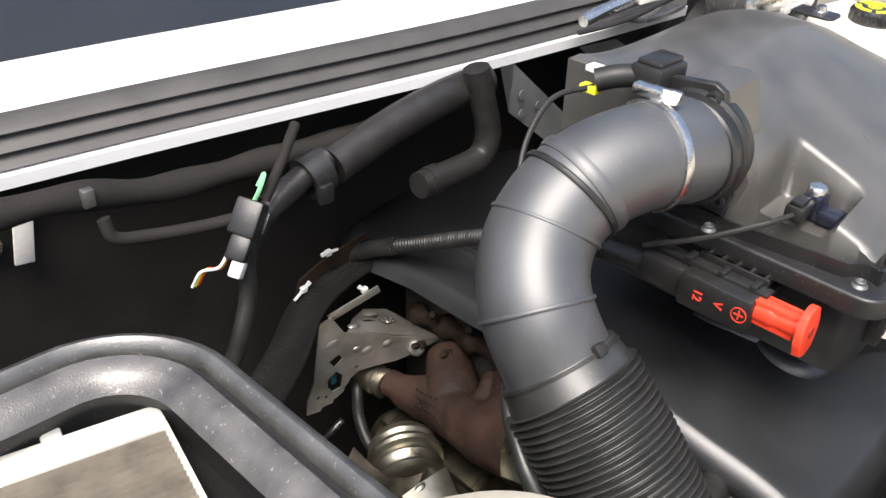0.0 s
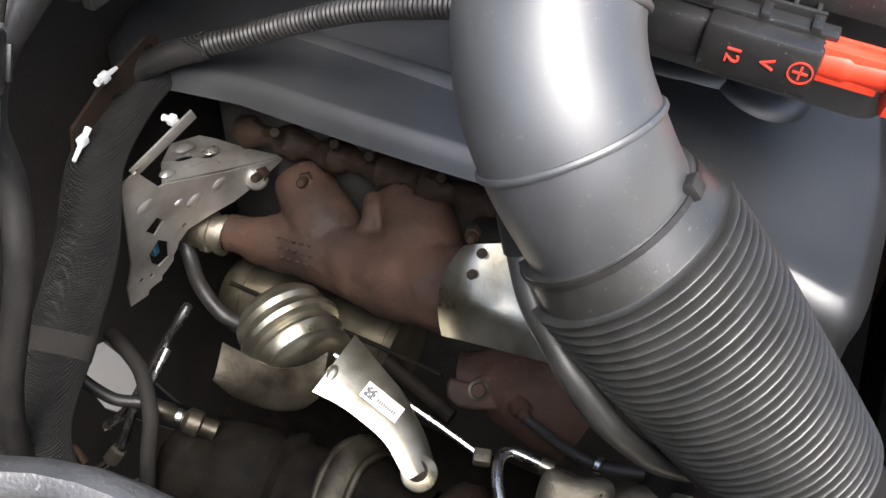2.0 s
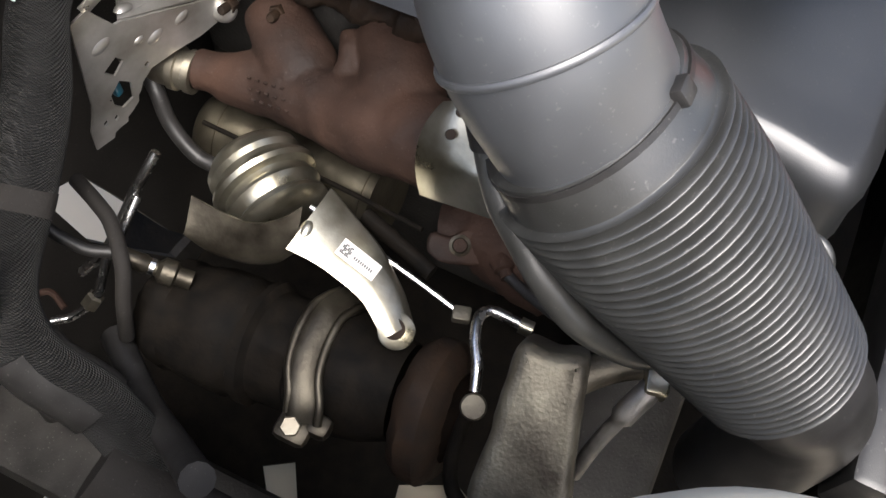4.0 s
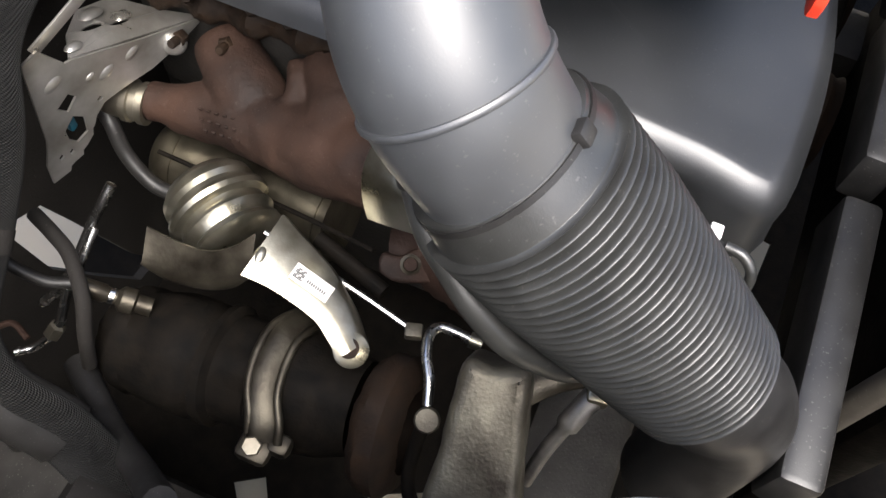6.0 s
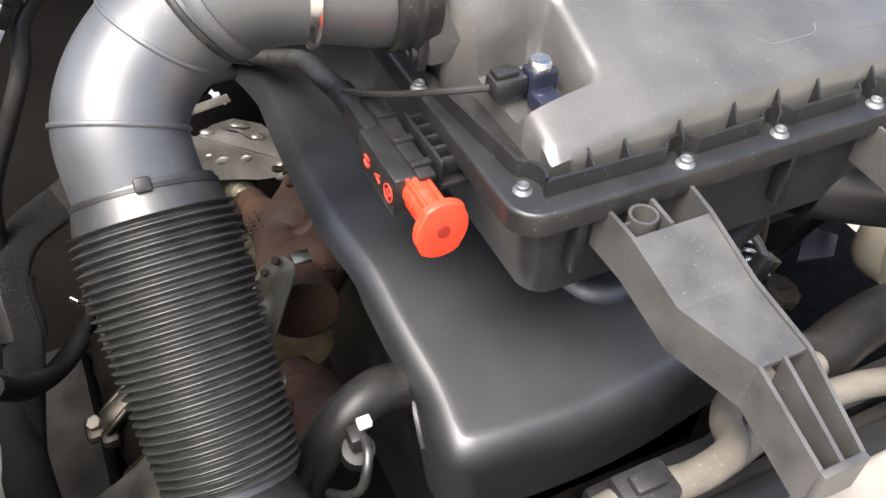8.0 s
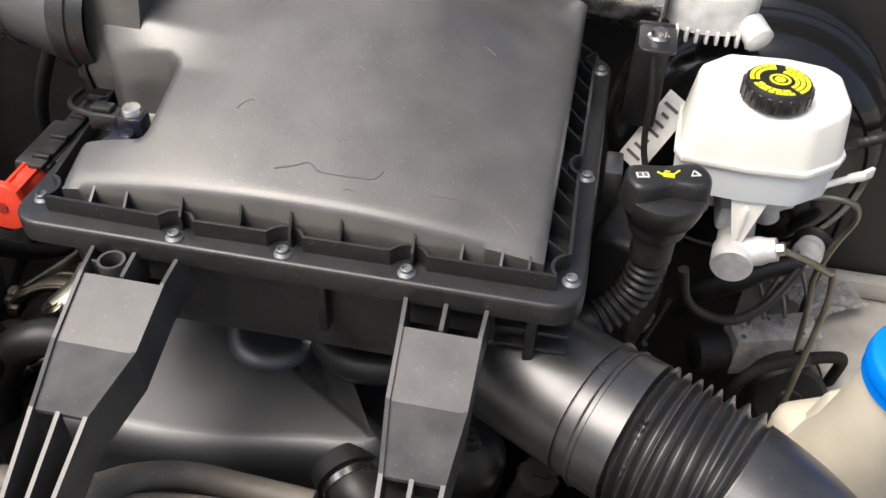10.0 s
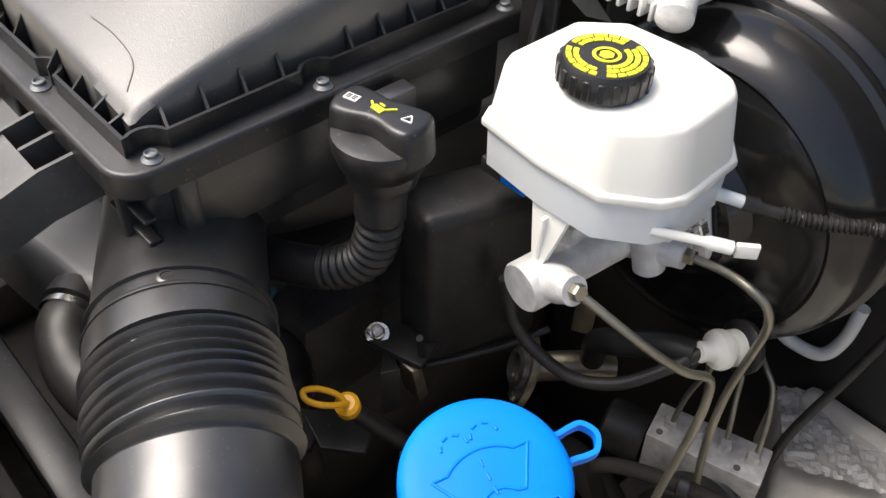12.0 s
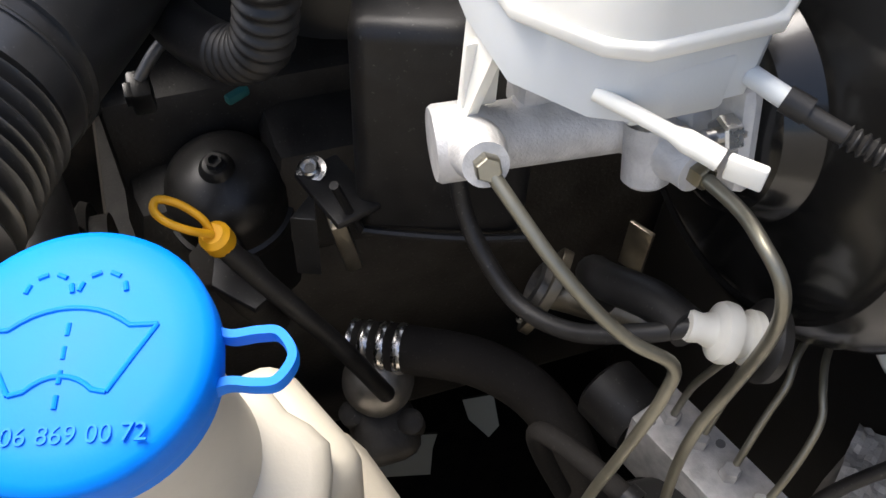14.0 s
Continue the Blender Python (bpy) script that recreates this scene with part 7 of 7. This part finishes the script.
part("inner_lip", rim_ring([(0.0185, 1.090), (0.019, 1.099), (0.022, 1.102), (0.030, 1.101), (0.036, 1.096), (0.040, 1.090), (0.0185, 1.090)]), surface("pale_grey_lip", (0.085, 0.079, 0.072), 0.36, scale=45, vary=0.6, fleck=0.45, coat=0.3, bump=0.5, spec=0.9), cf, "pale dusty inner lip", sharp=50)
t = bmesh.new()
rbox(t, (-0.775, 0.07, 1.050), (0.262, 0.32, 0.01), 0.002)
part("floor", t, "plastic", cf)
fl = thing("pleated_filter", (-0.78, 0.06, 0.98), "dusty pleated cabin filter in a white frame", "filter")
fm = Matrix.Translation((-0.660, 0.204, 1.068)) @ Matrix.Rotation(radians(-13), 4, "Z")
for at, size in (((-0.080, -0.008, 0), (0.160, 0.017, 0.010)), ((-0.0012, -0.11, 0), (0.0024, 0.20, 0.008)), ((-0.080, -0.212, 0), (0.160, 0.017, 0.010)), ((-0.055, 0.010, 0.001), (0.011, 0.022, 0.008))):
    t = bmesh.new()
    rbox(t, at, size, 0.002 if min(size) > 0.004 else 0.0005)
    t.transform(fm)
    part("white_frame", t, "tank", fl)
t = bmesh.new()
rows = []
for i in range(81):
    y = -0.016 - 0.188 * i / 80
    rows.append([t.verts.new(fm @ V((x, y, -0.004 + (0.005 if i % 2 else -0.005)))) for x in (-0.160, -0.002)])
for a, b in zip(rows, rows[1:]):
    t.faces.new((a[0], a[1], b[1], b[0]))
part("pleats", t, "pleat", fl, sharp=20)
FRAME.append(LEVEL)

# ---- coolant tank ----
FRAME.append(TURNED)
ct = thing("coolant_tank", (-0.615, -0.02, 0.85), "cream plastic coolant expansion tank", "coolant tank")
bm = bmesh.new()
lathe(bm, [(0, 0.108), (0.04, 0.104), (0.075, 0.086), (0.098, 0.060), (0.108, 0.030), (0.110, 0.006), (0.113, 0.004), (0.113, -0.004), (0.110, -0.006), (0.104, -0.05), (0.08, -0.09), (0, -0.10)], (-0.62, -0.02, 0.985), (0, 0, 1), 60)
part("shell", bm, "oldtank", ct, sharp=60)
FRAME.append(LEVEL)

# ---- front panel, radiator and pipe ----
fp = thing("front_panel", (0.0, -0.25, 0.85), "dusty light front crossmember with slots", "crossmember", kind="structure")
t = bmesh.new()
prism(t, [(-0.95, -0.190), (-0.30, -0.186), (0.05, -0.184), (0.40, -0.205), (0.75, -0.30), (0.75, -0.42), (-0.95, -0.40)], 0.86, 0.915, 0.006)
part("crossmember", t, "clay", fp)
for x in (-0.222, -0.32, 0.02, 0.2):
    t = bmesh.new()
    prism(t, rounded(x - 0.007, -0.212, x + 0.008, -0.202, 0.003), 0.914, 0.9165, 0)
    part("slot", t, "ink", fp)
rad = thing("radiator", (0.0, -0.14, 0.4), "black radiator with side covers", "radiator")
t = bmesh.new()
rbox(t, (0.06, -0.207, 0.62), (0.70, 0.040, 0.46), 0.006)
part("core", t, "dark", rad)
for x0, x1, z in ((-0.40, -0.181, 0.782), (-0.163, 0.0, 0.802), (0.02, 0.36, 0.805)):
    part("fan_shroud", rbox(bmesh.new(), ((x0 + x1) / 2, -0.106, z), (x1 - x0, 0.030, 0.052), 0.006), "plastic", rad)
t = bmesh.new()
rbox(t, (0.08, -0.142, 0.853), (0.68, 0.012, 0.012), 0.003)
part("foam_strip", t, "mat", rad)
t = bmesh.new()
rbox(t, (0.08, -0.165, 0.862), (0.68, 0.030, 0.016), 0.004)
part("top_rail", t, "plastic", rad)
ac = thing("aircon_pipe", (-0.1, -0.155, 0.93), "dusty grey air conditioning pipe with rubber clips", "pipe")
tube_part("pipe", [(-0.293, -0.160, 0.66), (-0.293, -0.160, 0.76), (-0.298, -0.159, 0.845), (-0.292, -0.159, 0.895), (-0.268, -0.158, 0.920), (-0.235, -0.158, 0.929), (-0.182, -0.154, 0.931), (-0.145, -0.158, 0.930), (-0.108, -0.150, 0.925), (-0.088, -0.125, 0.910), (-0.060, -0.105, 0.893), (-0.020, -0.098, 0.880), (0.03, -0.098, 0.876)], 0.0105, "pipe", ac, seg=16, n=80)
tube_part("rear_pipe", [(-0.10, -0.145, 0.900), (-0.05, -0.137, 0.905), (0.0, -0.135, 0.905), (0.05, -0.142, 0.90), (0.12, -0.16, 0.89)], 0.010, "pipe", ac, seg=16)
t = bmesh.new()
rbox(t, (-0.180, -0.156, 0.933), (0.036, 0.026, 0.026), 0.004)
rbox(t, (-0.180, -0.156, 0.948), (0.020, 0.012, 0.006), 0.001)
part("clip", t, "rubber", ac)
fr = thing("front_grille_backing", (0, -0.45, 0.5), "dark plastic grille backing behind the bumper", "grille", kind="structure")
t = bmesh.new()
rbox(t, (-0.1, -0.47, 0.60), (1.7, 0.06, 0.55), 0.02)
part("panel", t, "plastic", fr)

# ---- small things under the scuttle ----
FRAME.append(TURNED)
wb = thing("wall_bolt_bracket", (-0.605, 0.56, 0.98), "bright steel tab with a bolt on the firewall", "bracket")
t = bmesh.new()
rbox(t, (-0.592, 0.566, 0.988), (0.018, 0.004, 0.052), 0.0015, Matrix.Rotation(0.15, 4, "Y"))
part("tab", t, "label", wb)
part("bolt", lathe(bmesh.new(), [(0.013, 0), (0.013, 0.002), (0.008, 0.003), (0.008, 0.010), (0.005, 0.011), (0, 0.009)], (-0.622, 0.572, 0.986), (0, -1, 0.1), 18), "steel", wb)
FRAME.append(LEVEL)

wl2 = thing("wiper_linkage", (0.08, 0.40, 1.10), "steel wiper linkage arms with black cables under the scuttle", "wiper linkage")
tube_part("arm", [(0.000, 0.405, 1.098), (0.05, 0.400, 1.105), (0.12, 0.392, 1.110), (0.20, 0.375, 1.112)], 0.0075, "steel", wl2, seg=14)
t = bmesh.new()
lathe(t, [(0.016, -0.010), (0.018, -0.008), (0.018, 0.008), (0.014, 0.011), (0.006, 0.012), (0, 0.012)], (0.105, 0.388, 1.108), (0.1, -0.4, 1), 28)
part("pivot", t, "cast", wl2)
t = bmesh.new()
prism(t, smooth_outline([(0.06, 0.37), (0.11, 0.362), (0.16, 0.37), (0.165, 0.41), (0.11, 0.42), (0.06, 0.41)], 3), 1.090, 1.096, 0.002)
part("plate", t, "alu", wl2)
for k in range(3):
    tube_part("cable", [(-0.02 + 0.012 * k, 0.395, 1.092), (0.03 + 0.012 * k, 0.372, 1.100 + 0.004 * k), (0.09 + 0.01 * k, 0.36, 1.112), (0.15, 0.365, 1.120 + 0.004 * k), (0.21, 0.37, 1.12)], 0.0032, "rubber", wl2, seg=8, n=24)

cx = thing("sensor_connector", (0.13, 0.02, 0.80), "black connector with a grey cable beside the oil filter", "connector")
t = bmesh.new()
rbox(t, (0.108, 0.036, 0.822), (0.020, 0.015, 0.028), 0.003, Matrix.Rotation(0.4, 4, "Y"))
rbox(t, (0.114, 0.029, 0.827), (0.011, 0.006, 0.014), 0.001, Matrix.Rotation(0.4, 4, "Y"))
part("shell", t, "plastic", cx)
tube_part("cable", [(0.110, 0.037, 0.834), (0.104, 0.050, 0.848), (0.096, 0.064, 0.856), (0.085, 0.075, 0.86)], 0.0042, "elbow", cx, seg=10, n=24)
tc = thing("teal_clip", (0.19, 0.09, 0.84), "small teal plastic clip by the oil filter housing", "clip")
part("clip_body", rbox(bmesh.new(), (0.108, 0.096, 0.806), (0.007, 0.018, 0.007), 0.002, Matrix.Rotation(0.5, 4, "Z")), surface("teal_plastic", (0.03, 0.16, 0.16), 0.4, bump=0.05), tc)
